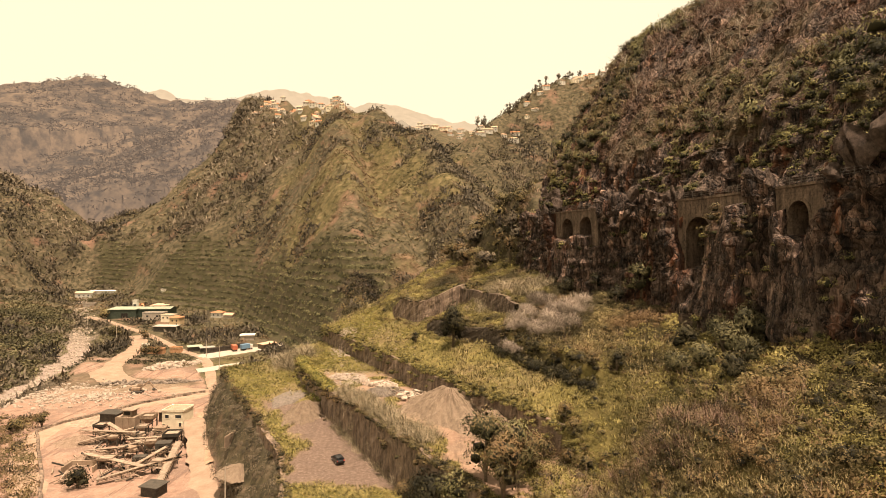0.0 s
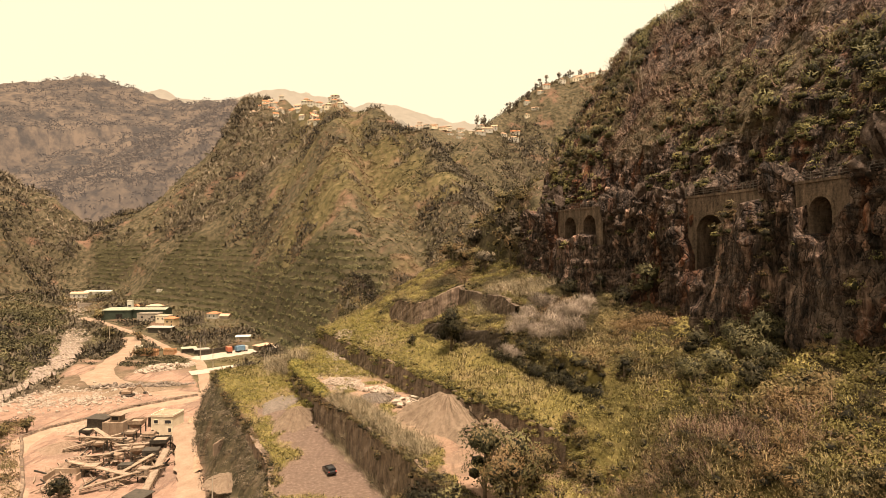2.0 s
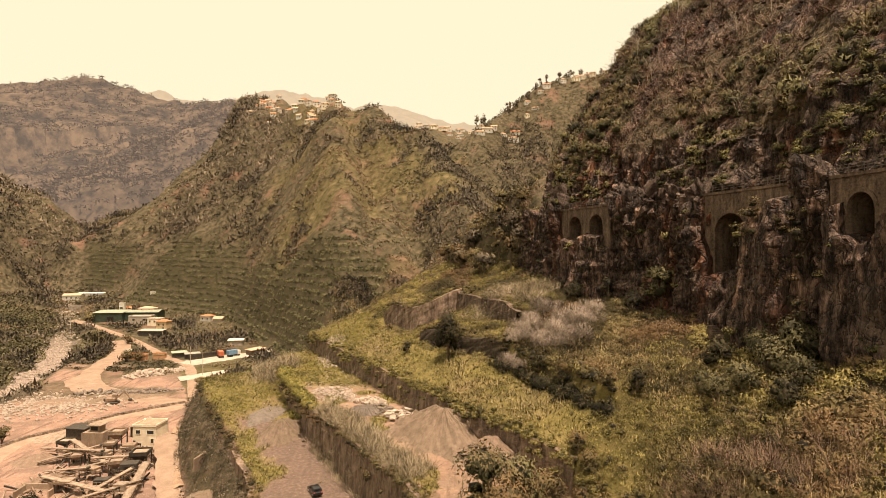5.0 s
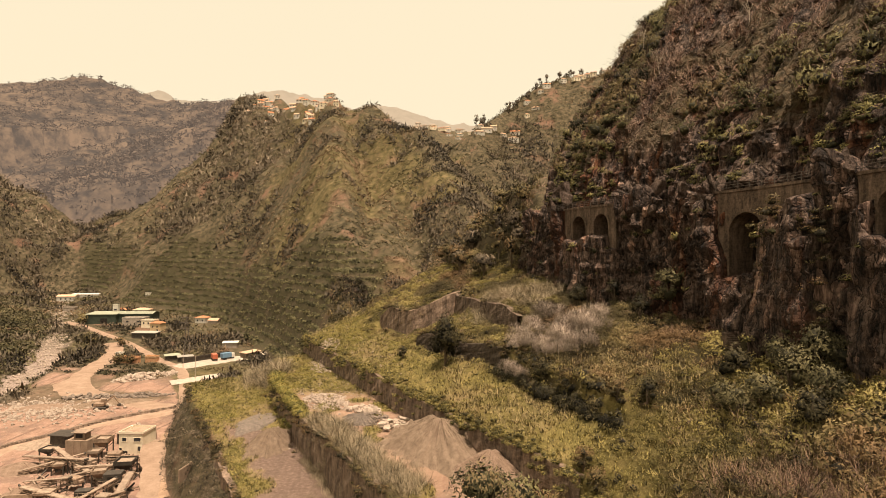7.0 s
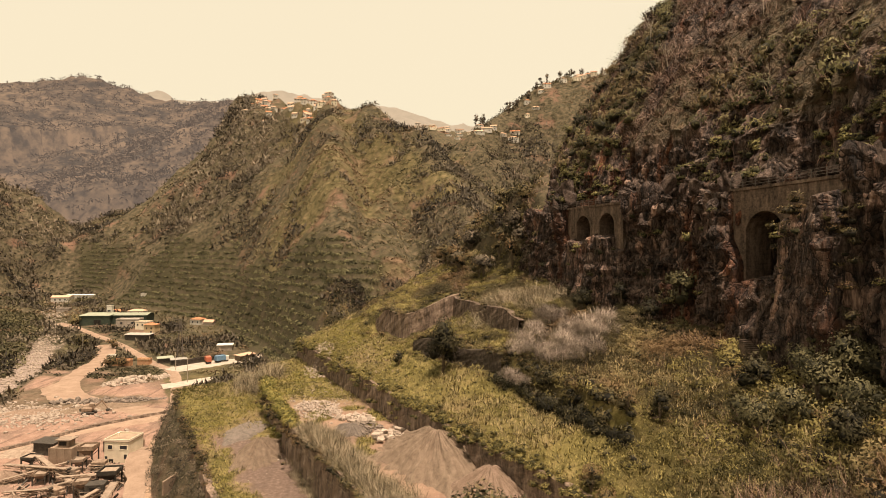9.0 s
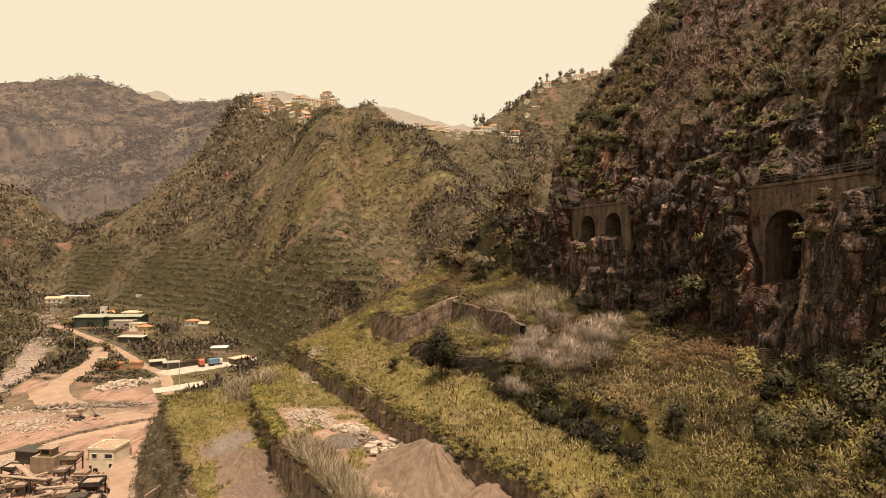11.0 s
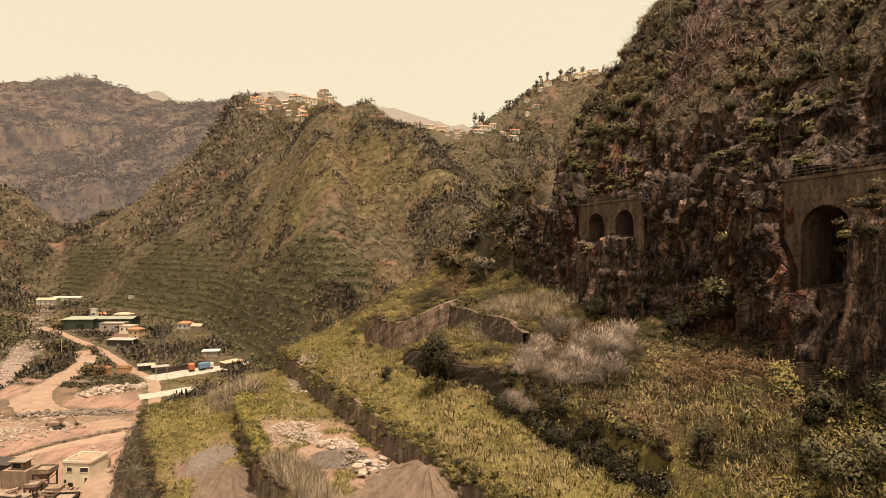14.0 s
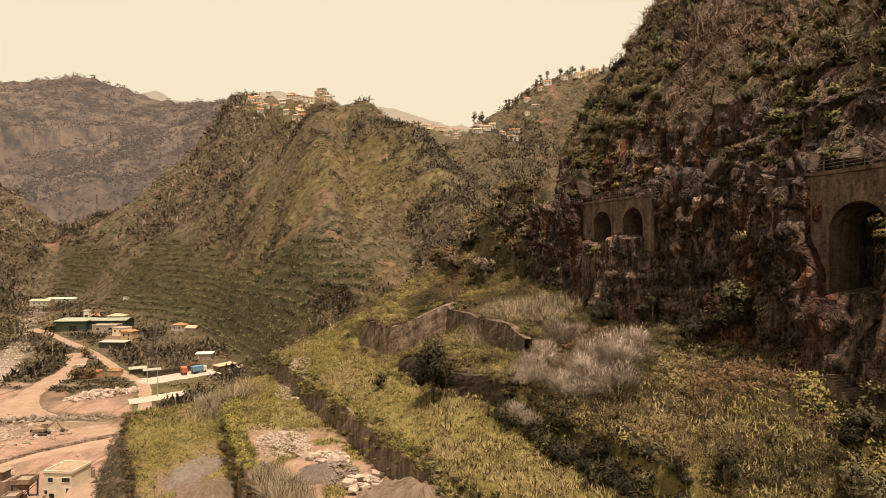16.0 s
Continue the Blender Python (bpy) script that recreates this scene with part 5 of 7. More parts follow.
def machine_block(x, y, turn, w, d, h, mat, label):
    """A screen or crusher housing on a frame with a walkway and rail."""
    ob = thing("machine_housing", (x, y, ground_at(x, y)), turn, label, "machine", "crusher plant")
    part("housing", box(-w / 2, w / 2, -d / 2, d / 2, h * 0.5, h, 0.12), mat, ob)
    for sx in (-1, 1):
        for sy in (-1, 1):
            part("leg", add_beam(bmesh.new(), (sx * w * 0.45, sy * d * 0.45, -0.4), (sx * w * 0.45, sy * d * 0.45, h * 0.52), 0.28), M_STEELDARK, ob)
    part("walkway", box(-w / 2 - 0.8, w / 2 + 0.8, -d / 2 - 0.9, -d / 2 - 0.02, h * 0.5 - 0.1, h * 0.5), M_BELT, ob)
    bm = bmesh.new()
    for k in range(6):
        xx = -w / 2 - 0.7 + (w + 1.4) * k / 5
        add_beam(bm, (xx, -d / 2 - 0.85, h * 0.5), (xx, -d / 2 - 0.85, h * 0.5 + 1.0), 0.07)
    add_beam(bm, (-w / 2 - 0.7, -d / 2 - 0.85, h * 0.5 + 1.0), (w / 2 + 0.7, -d / 2 - 0.85, h * 0.5 + 1.0), 0.08)
    part("rail", bm, M_BELT, ob)
    part("hatch", box(-w * 0.25, w * 0.2, -d / 2 - 0.03, -d / 2 + 0.03, h * 0.6, h * 0.85), M_HOLE, ob)
    part("motor", box(w / 2 - 0.2, w / 2 + 0.8, -0.6, 0.6, h * 0.55, h * 0.8, 0.1), M_RUST, ob)


machine_block(-88.0, 184.5, 8, 3.4, 2.6, 4.2, M_RUST, "dusty steel screen housing with a walkway")
machine_block(-93.5, 181.5, -12, 3.0, 2.4, 3.2, M_BELT, "pale dusty screen housing on legs")
machine_block(-79.5, 168.5, 12, 4.2, 3.0, 4.6, M_STEELDARK, "dark crusher housing on a steel frame")
machine_block(-104.0, 183.0, 5, 3.4, 2.4, 3.0, M_RUST, "rusted feeder housing below the silo")
machine_block(-90.0, 170.0, -18, 3.0, 2.4, 2.8, M_RUST, "rusted machine housing in the plant yard")
machine_block(-83.5, 163.0, 6, 3.6, 2.2, 2.6, M_STEELDARK, "low dark machine housing by the conveyors")
machine_block(-95.0, 152.5, 10, 4.0, 2.6, 2.4, M_RUST, "rusted machine housing beside the yard bay")
machine_block(-76.0, 158.0, -8, 2.8, 2.4, 3.4, M_BELT, "pale dusty transfer housing on legs")
conveyor((-110, 178, 1.2), (-96, 184, 4.0), 1.1, "narrow dusty conveyor to the silo")
conveyor((-88, 150, 1.0), (-72, 160, 3.6), 1.2, "dusty conveyor from the front bay")
conveyor((-104, 172, 0.9), (-90, 168, 3.4), 1.1, "dusty conveyor from the sand heap")


def scrap(seed):
    """Beams and pipes lying about the plant."""
    r = random.Random(seed)
    for k in range(150):
        x, y = r.uniform(-104, -74), r.uniform(150, 190)
        if x > -72 - 0.3 * (190 - y) + 6:
            continue
        g = ground_at(x, y)
        a, ln, up = r.uniform(0, math.pi), r.uniform(1.0, 4.5), r.uniform(-0.1, 1.9)
        z = g + r.uniform(0.1, 0.5)
        bm = add_beam(bmesh.new(), (x, y, z), (x + ln * math.cos(a), y + ln * math.sin(a), z + up), r.uniform(0.12, 0.4), r.uniform(0.1, 0.5))
        me = bpy.data.meshes.new("scrap_beam")
        bm.to_mesh(me)
        bm.free()
        me.materials.append(r.choice((M_RUST, M_BELT, M_STEELDARK, M_DUST)))
        tagged(new("scrap_beam", me), "dusty steel beam lying in the plant yard", "beam", "scrap in the plant yard")


scrap(4)


def pole(x, y, h, label="weathered wooden utility pole", name="utility_pole", arm=1.6):
    ob = thing(name, (x, y, ground_at(x, y)), 25, label, "pole")
    part("shaft", add_tube(bmesh.new(), (0, 0, -0.6), (0, 0, h), 0.16, 0.1), M_BARKPALE, ob)
    if arm:
        part("crossarm", box(-arm / 2, arm / 2, -0.06, 0.06, h - 0.7, h - 0.55), M_BARK, ob)
    return ob


pole(-50.5, 137.0, 9.0)
pole(-107.5, 284.0, 11.0)
pole(-122.5, 306.0, 9.0)
pole(-243.0, 404.0, 10.0)
pole(-200.0, 362.0, 9.0)


def pylon(x, y, h, w):
    """A lattice mast with cross-arms."""
    ob = thing("lattice_pylon", (x, y, ground_at(x, y)), 20, "grey lattice power pylon above the banana fields", "pylon")
    c = [(-1, -1), (1, -1), (1, 1), (-1, 1)]
    for sx, sy in c:
        part("leg", add_beam(bmesh.new(), (sx * w, sy * w, -0.5), (sx * 0.25, sy * 0.25, h), 0.16), M_IRON, ob)
    bm = bmesh.new()
    for k in range(8):
        z1, z2 = h * k / 8, h * (k + 1) / 8
        r1, r2 = w + (0.25 - w) * k / 8, w + (0.25 - w) * (k + 1) / 8
        for i in range(4):
            a, b = c[i], c[(i + 1) % 4]
            add_beam(bm, (a[0] * r1, a[1] * r1, z1), (b[0] * r2, b[1] * r2, z2), 0.09)
    part("bracing", bm, M_IRON, ob)
    for z in (h * 0.72, h * 0.86, h * 0.98):
        part("crossarm", box(-3.2, 3.2, -0.12, 0.12, z, z + 0.2), M_IRON, ob)


pylon(-131, 330, 22, 1.6)


def excavator(x, y, turn):
    ob = thing("excavator", (x, y, ground_at(x, y) + 0.05), turn, "dusty tracked excavator standing on the quarry floor", "excavator")
    for s in (-1, 1):
        part("track", box(-2.2, 2.2, s * 1.25 - 0.35, s * 1.25 + 0.35, 0, 0.95, 0.25), M_STEELDARK, ob)
    part("body", box(-2.4, 1.2, -1.3, 1.3, 1.1, 2.3, 0.15), M_RUST, ob)
    cab = part("cab", box(-0.3, 1.4, 0.25, 1.35, 2.32, 3.5, 0.1), M_RUST, ob)
    part("window", box(1.3, 1.43, 0.4, 1.2, 2.5, 3.3), M_GLASS, cab)
    part("boom", add_beam(bmesh.new(), (1.0, -0.4, 1.9), (4.6, -0.4, 4.8), 0.45, 0.6), M_RUST, ob)
    part("stick", add_beam(bmesh.new(), (4.5, -0.4, 4.9), (6.4, -0.4, 1.9), 0.35, 0.45), M_RUST, ob)
    bm = box(5.9, 7.0, -0.95, 0.15, 0.9, 1.9, 0.2)
    part("bucket", bm, M_STEELDARK, ob)
    part("counterweight", box(-2.9, -2.42, -1.25, 1.25, 1.15, 2.2, 0.15), M_STEELDARK, ob)


excavator(-125.5, 243.0, 8)

# ---------------------------------------------------------------- farm sheds, lot and houses up the valley
building("packing_shed", -236, 434, 6, 20, 15, 6.6, M_SHEDGREEN, "dark green packing shed with a pale sheet roof", "shed", "shed", M_ROOFPALE, rise=0.8, door=(2.0, 4.5, 3.8))
building("packing_shed", -215.5, 441, 6, 23, 14, 6.0, M_SHEDGREEN, "long dark green shed with a pale curved roof", "shed", "gable", M_ROOFPALE, rise=1.1)
building("shed_annex", -210, 428, 6, 15, 8, 4.8, M_CONCRETE, "grey block annex beside the packing shed", "shed", "flat", M_ROOFGREY, windows=[(-4, 2.2, 1.6, 1.1), (3, 2.2, 1.6, 1.1)])
building("water_tank_house", -233, 447, 6, 3.4, 3.2, 11.0, M_WHITE, "white water tower block above the shed roofs", "tower", windows=[(0, 7.2, 2.2, 1.4)])
building("farm_house", -196, 419, -8, 9, 6, 4.8, M_RENDER, "cream rendered farm house with flat roof", "house", "flat", M_CONCRETE, windows=[(-2.6, 2.6, 1.1, 1.2), (0.8, 2.6, 1.1, 1.2)])
building("farm_house", -184.5, 406, -8, 7.4, 6, 5.6, M_OCHRE, "ochre farm house with a clay tile roof", "house", "hip", M_TILE, windows=[(-1.6, 2.8, 1.0, 1.2), (1.5, 2.8, 1.0, 1.2), (1.5, 0.6, 1.0, 1.2)])
building("farm_shed", -181, 384, -4, 15, 6, 3.5, M_STEELDARK, "low dark open shed with a grey sheet roof", "shed", "shed", M_ROOFGREY, rise=0.5)
building("cottage", -168, 437, -10, 8, 7, 3.6, M_WHITE, "white cottage with a clay tile roof among banana plants", "house", "hip", M_TILE, windows=[(-1.8, 1.2, 1, 1.2), (1.8, 1.2, 1, 1.2)])
building("cottage", -158, 434, -10, 7, 5, 2.6, M_CONCRETE, "low outbuilding with a bleached tile roof", "house", "gable", M_TILEPALE)
building("cottage", -231, 478, 0, 12, 8, 3.0, M_WHITE, "white farm building with a clay tile roof", "house", "hip", M_TILEPALE, windows=[(-3, 1.1, 1, 1.2), (3, 1.1, 1, 1.2)])
building("cottage", -246, 480, 4, 6, 5, 2.6, M_CONCRETE, "small outbuilding with a clay tile roof", "house", "gable", M_TILE)
building("cottage", -338, 556, 10, 15, 9, 5, M_WHITE, "pale house beside the terraces", "house", "gable", M_TILEPALE, windows=[(-4, 2, 1.4, 1.3), (0, 2, 1.4, 1.3), (4, 2, 1.4, 1.3)])
building("cottage", -300, 500, 10, 9, 6, 3, M_CONCRETE, "grey outbuilding by the lane", "house", "flat", M_CONCRETE)
building("greenhouse", -330, 572, 4, 24, 8, 3, M_WHITE, "long pale greenhouse with a light roof", "greenhouse", "gable", M_WHITE, rise=0.6)
building("small_tank", -253, 535, 0, 5, 4, 2.5, M_WHITE, "white water tank in the banana field", "tank")
# the paved lot at the lane's end
ribbon("pavement_lot", [(-126, 306), (-116, 319), (-106, 333)], 8.0, M_LOT, "pale concrete lot beside the lane", 0.3)
ribbon("pavement_apron", [(-117, 280), (-108, 286), (-99, 292)], 4.0, M_LOT, "pale concrete apron below the lot", 0.3)
ribbon("pavement_ramp", [(-106, 332), (-99, 336), (-91, 339)], 3.0, M_LOT, "pale concrete ramp up to the terraces", 0.3)
building("lot_shed", -137, 327, 30, 7, 4.5, 2.6, M_STEELDARK, "dark shed with a pale sheet roof beside the lot", "shed", "shed", M_ROOFPALE, rise=0.4)
building("lot_shed", -128.5, 323, 30, 7, 4, 2.4, M_STEELDARK, "low grey shed beside the lot", "shed", "shed", M_ROOFGREY, rise=0.3)
building("lot_shed", -118, 356, 10, 8, 5, 3.0, M_CONCRETE, "small shed with a white sheet roof", "shed", "shed", M_WHITE, rise=0.4)
building("lot_wall", -119.5, 327, 54, 27, 0.4, 1.8, M_STEELDARK, "dark boundary wall behind the lot", "wall", "flat", M_STEELDARK)
building("brown_shed", -97.5, 333, 62, 10, 4, 2.8, M_BARK, "small brown timber shed by the ramp", "shed", "shed", M_TILEPALE, rise=0.4)


def lorry(x, y, turn, z, box_mat, cab_mat, label):
    ob = thing("lorry", (x, y, z), turn, label, "lorry")
    part("cargo_box", box(-3.6, 1.6, -1.2, 1.2, 1.0, 3.4, 0.06), box_mat, ob)
    cab = part("cab", box(1.75, 3.5, -1.15, 1.15, 0.7, 2.9, 0.15), cab_mat, ob)
    part("windscreen", box(3.42, 3.53, -1.0, 1.0, 1.8, 2.6), M_GLASS, cab)
    part("chassis", box(-3.6, 3.4, -0.5, 0.5, 0.6, 0.98), M_STEELDARK, ob)
    for s in (-1, 1):
        for px in (-2.6, -1.6, 2.5):
            part("wheel", add_tube(bmesh.new(), (px, s * 0.8, 0.5), (px, s * 1.15, 0.5), 0.5, sides=16), M_TYRE, ob)


lorry(-108.5, 326.5, 54, ground_at(-108.5, 326.5) + 0.35, M_BLUE, M_WHITE, "lorry with a faded blue box on the lot")
lorry(-114.5, 324, 120, ground_at(-114.5, 324) + 0.35, M_RED, M_RED, "small faded red lorry on the lot")
building("container", -157, 322, -6, 9, 3, 2.6, M_ORANGE, "rusty orange container by the track", "container", "flat", M_ORANGE)
building("container", -147, 324, -6, 6, 3, 2.6, M_ORANGE, "weathered orange container with pale panels", "container", "flat", M_OCHRE)
building("container", -168, 333, 10, 3.5, 2.5, 2.4, M_WHITE, "small pale hut by the track", "container", "flat", M_WHITE)


# ---------------------------------------------------------------- villages on the ridges
def village(n, line, spread, size, seed, group, hold=0.0):
    r = random.Random(seed)
    done = []
    tries = 0
    while len(done) < n and tries < n * 30:
        tries += 1
        k = r.random() * (len(line) - 1)
        i = int(k)
        p, q = line[i], line[i + 1]
        x = p[0] + (q[0] - p[0]) * (k - i) + r.gauss(0, spread)
        y = p[1] + (q[1] - p[1]) * (k - i) + r.gauss(0, spread)
        if any(math.dist((x, y), d) < 0.95 * size for d in done):
            continue
        done.append((x, y))
        w, d, h = r.uniform(0.7, 1.3) * size, r.uniform(0.6, 0.9) * size, r.uniform(2.8, 5.4)
        wall, wl = r.choice(((M_WHITE, "white"), (M_WHITE, "white"), (M_WHITE, "white"), (M_RENDER, "cream")))
        rf, rl = r.choice(((M_TILE, "red clay tile"), (M_TILEPALE, "bleached tile"), (M_TILEPALE, "bleached tile")))
        win = [(wx * w / 2, 1.0 + (2.8 if lv else 0), 1.1, 1.3) for wx in (-0.5, 0.45) for lv in range(2 if h > 4.6 else 1)]
        ob = building("village_house", x, y, r.uniform(-25, 25), w, d, h, wall, f"{wl} village house with a {rl} roof", "house", r.choice(("hip", "hip", "gable")), rf, win, z=ground_at(x, y) + hold, group=group, rise=1.8)


village(120, [(-286, 872), (-250, 842), (-210, 786), (-170, 731), (-142, 690), (-122, 668)], 17, 6.6, 11, "village on the ridge", 1.0)
village(12, [(-160, 690), (-128, 640), (-108, 612)], 6, 6.5, 12, "village on the ridge", 1.0)
village(6, [(-325, 850), (-300, 830)], 8, 10, 13, "village on the ridge", 1.0)
village(7, [(44, 728), (62, 740), (84, 742)], 4, 10, 14, "houses under the far ridge", 1.5)
village(9, [(165, 815), (185, 820), (205, 840), (235, 850)], 7, 9, 15, "houses on the far ridge", 1.5)
village(5, [(112, 780), (122, 795), (140, 812)], 6, 8, 16, "houses on the far ridge", 1.0)
village(20, [(-70, 1240), (0, 1215), (50, 1190)], 16, 13, 17, "distant village", 1.5)


# ---------------------------------------------------------------- vegetation
rng = np.random.default_rng(7)
ICO_V, ICO_F = None, None


def ico():
    global ICO_V, ICO_F
    if ICO_V is None:
        bm = bmesh.new()
        bmesh.ops.create_icosphere(bm, subdivisions=1, radius=1.0)
        ICO_V = np.array([v.co[:] for v in bm.verts])
        ICO_F = np.array([[v.index for v in f.verts] for f in bm.faces])
        bm.free()
    return ICO_V, ICO_F


def unit(v):
    return v / np.maximum(np.linalg.norm(v, axis=1), 1e-9)[:, None]


def wound(tri, out):
    """Triangles (n, 3, 3) turned so that their faces look along out."""
    n = np.cross(tri[:, 1] - tri[:, 0], tri[:, 2] - tri[:, 0])
    back = np.einsum("ij,ij->i", n, out) < 0
    tri[back] = tri[back][:, [1, 0, 2]]
    return tri, unit(np.where(back[:, None], -n, n))


def bush_shape(leaves, size, flat=0.75, core=0.55, tall=1.0, spiky=0.0, puff=0.62):
    """One plant of unit radius: a lumpy inner mass and many leaf tufts round it. Gives places, faces, normals and the mask of the leaves."""
    v, f = ico()
    lumps = 1 + 0.3 * rng.normal(size=(len(v), 1))
    cv = v * core * np.clip(lumps, 0.6, 1.4) * (1, 1, flat * tall) + (0, 0, 0.35 * tall)
    d = rng.normal(size=(leaves, 3))
    d[:, 2] = np.abs(d[:, 2]) * 0.9 - 0.15
    d = unit(d)
    lobe = unit(rng.normal(size=(6, 3)))
    near = d @ lobe.T
    reach = 0.72 + 0.36 * np.max(near, axis=1).clip(0, 1) ** 2 + 0.08 * rng.normal(size=leaves)
    c = d * reach[:, None] * (1, 1, flat * tall) + (0, 0, 0.35 * tall)
    a = unit(np.cross(d, rng.normal(size=(leaves, 3))))
    b = unit(np.cross(d, a)) + d * rng.uniform(-0.4, 0.9, (leaves, 1))
    if spiky:
        b = b * (1 - spiky) + (d + (0, 0, 0.5)) * spiky * 2
    k = size * rng.uniform(0.6, 1.35, (leaves, 1))
    w = 0.36 if not spiky else 0.055
    tri, own = wound(np.stack([c - a * k * w, c + a * k * w, c + b * k * 1.25], 1), d)
    lump = unit(d - 0.55 * lobe[np.argmax(near, axis=1)])          # each lobe rounds off by itself
    soft = unit((0.7 * d + 0.5 * lump) * puff + own * (1 - puff))
    V = np.concatenate([cv, tri.reshape(-1, 3)])
    F = np.concatenate([f, len(cv) + np.arange(3 * leaves).reshape(-1, 3)])
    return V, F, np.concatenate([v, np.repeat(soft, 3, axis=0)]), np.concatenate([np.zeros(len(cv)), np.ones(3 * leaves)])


def twig_shape(twigs, thin=0.05, spread=0.75, lift=0.75, bare=0.35):
    """A leafless shrub: thin branches fanned up from the root."""
    d = rng.normal(size=(twigs, 3)) * (spread, spread, 0.35) + (0, 0, lift)
    d = unit(d) * rng.uniform(0.7, 1.25, (twigs, 1))
    s = rng.normal(size=(twigs, 3)) * (0.25, 0.25, 0.1) + d * rng.uniform(0, bare, (twigs, 1))
    side = unit(np.cross(d, rng.normal(size=(twigs, 3)))) * thin
    tri, own = wound(np.stack([s - side, s + side, s + d], 1), np.tile((0.0, -0.3, 1.0), (twigs, 1)))
    V = tri.reshape(-1, 3)
    V[:, 2] = np.maximum(V[:, 2], 0)
    soft = unit(unit(d) * (0.6, 0.6, 0.3) + (0, 0, 0.35) + 0.45 * own)
    return V, np.arange(len(V)).reshape(-1, 3), np.repeat(soft, 3, axis=0), np.ones(len(V))


def plants(name, shapes, x, y, z, r, mat, label, tall=1.0, tone=None):
    """Many plants as one mesh of loose leaves."""
    n = len(x)
    if n == 0:
        return None
    which = rng.integers(0, len(shapes), n)
    tone = rng.uniform(0, 1, n) if tone is None else tone
    VV, FF, TT, NN, base = [], [], [], [], 0
    for i, (v, f, nor, leaf) in enumerate(shapes):
        k = np.where(which == i)[0]
        if not len(k):
            continue
        ang = rng.uniform(0, 2 * math.pi, len(k))
        c, s = np.cos(ang)[:, None], np.sin(ang)[:, None]
        sx = (r[k] * rng.uniform(0.8, 1.25, len(k)))[:, None]
        px, py = v[None, :, 0] * sx, v[None, :, 1] * (r[k])[:, None]
        pz = v[None, :, 2] * (r[k] * tall * rng.uniform(0.75, 1.25, len(k)))[:, None]
        P = np.stack([px * c - py * s + x[k][:, None], px * s + py * c + y[k][:, None], pz + z[k][:, None]], -1)
        VV.append(P.reshape(-1, 3))
        NN.append(np.stack([nor[None, :, 0] * c - nor[None, :, 1] * s, nor[None, :, 0] * s + nor[None, :, 1] * c, np.broadcast_to(nor[None, :, 2], P.shape[:2])], -1).reshape(-1, 3))
        FF.append((f[None] + (base + np.arange(len(k)) * len(v))[:, None, None]).reshape(-1, 3))
        # inner mass gets 0.15 of the tone: shade within the plant, as colour
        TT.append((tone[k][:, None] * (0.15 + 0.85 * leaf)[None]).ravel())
        base += len(k) * len(v)
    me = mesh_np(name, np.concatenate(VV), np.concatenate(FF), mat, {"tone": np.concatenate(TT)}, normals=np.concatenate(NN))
    return tagged(new(name, me), label, "vegetation", kind="stuff")


L_OLIVE = leafy("olive_scrub", (0.020, 0.019, 0.009), (0.112, 0.096, 0.034), (0.22, 0.182, 0.066), dry=(0.145, 0.092, 0.046))
L_YELLOW = leafy("yellow_green_creeper", (0.042, 0.041, 0.011), (0.165, 0.147, 0.033), (0.265, 0.23, 0.06))
L_DARK = leafy("dark_evergreen", (0.011, 0.011, 0.005), (0.031, 0.030, 0.012), (0.07, 0.064, 0.027))
L_BROWN = leafy("dry_brown_brush", (0.040, 0.025, 0.016), (0.12, 0.074, 0.047), (0.22, 0.148, 0.10))
L_GREY = leafy("bleached_dry_shrub", (0.08, 0.067, 0.048), (0.20, 0.169, 0.126), (0.35, 0.30, 0.225))
L_SAGE = leafy("grey_green_tree", (0.03, 0.031, 0.012), (0.08, 0.078, 0.030), (0.155, 0.145, 0.062))
L_STRAW = leafy("straw_grass", (0.095, 0.079, 0.030), (0.175, 0.145, 0.052), (0.26, 0.215, 0.09))
L_FOREST = leafy("far_woodland", (0.038, 0.034, 0.023), (0.10, 0.086, 0.055), (0.195, 0.162, 0.104))
L_SLOPE = leafy("dry_slope_scrub", (0.034, 0.034, 0.016), (0.105, 0.097, 0.042), (0.20, 0.172, 0.08), dry=(0.16, 0.108, 0.064))
L_CLIFF = leafy("cliff_green", (0.026, 0.028, 0.010), (0.127, 0.127, 0.037), (0.25, 0.230, 0.068))
L_HILL = leafy("hillside_scrub", (0.024, 0.026, 0.011), (0.122, 0.121, 0.042), (0.235, 0.217, 0.08), dry=(0.15, 0.110, 0.056))
L_REED = leafy("pale_reed", (0.085, 0.075, 0.036), (0.19, 0.163, 0.088), (0.33, 0.285, 0.18))
L_BANANA = leafy("banana_leaf", (0.034, 0.037, 0.016), (0.095, 0.098, 0.040), (0.165, 0.160, 0.070))

B_NEAR = [bush_shape(98, 0.19) for _ in range(6)]
B_MID = [bush_shape(18, 0.42) for _ in range(5)]
def cover_shape(leaves, size, flat=0.5, puff=0.62):
    """A low clump with no inner mass, for dense carpets."""
    v, f, nor, leaf = bush_shape(leaves, size, flat=flat, puff=puff)
    n = len(ico()[0])
    return v[n:], f[len(ico()[1]):] - n, nor[n:], leaf[n:]


B_COVER = [cover_shape(64, 0.16, 0.55, 0.82) for _ in range(8)]
B_BANANA = [cover_shape(10, 0.62, 0.8, 0.85) for _ in range(6)]
B_TWIG = [twig_shape(36, 0.018, 0.8, 0.7, 0.75) for _ in range(6)]
B_SLOPE = [cover_shape(12, 0.54, 0.9, 0.9) for _ in range(8)]
B_CARPET = [cover_shape(9, 0.56, 0.55, 0.9) for _ in range(8)]
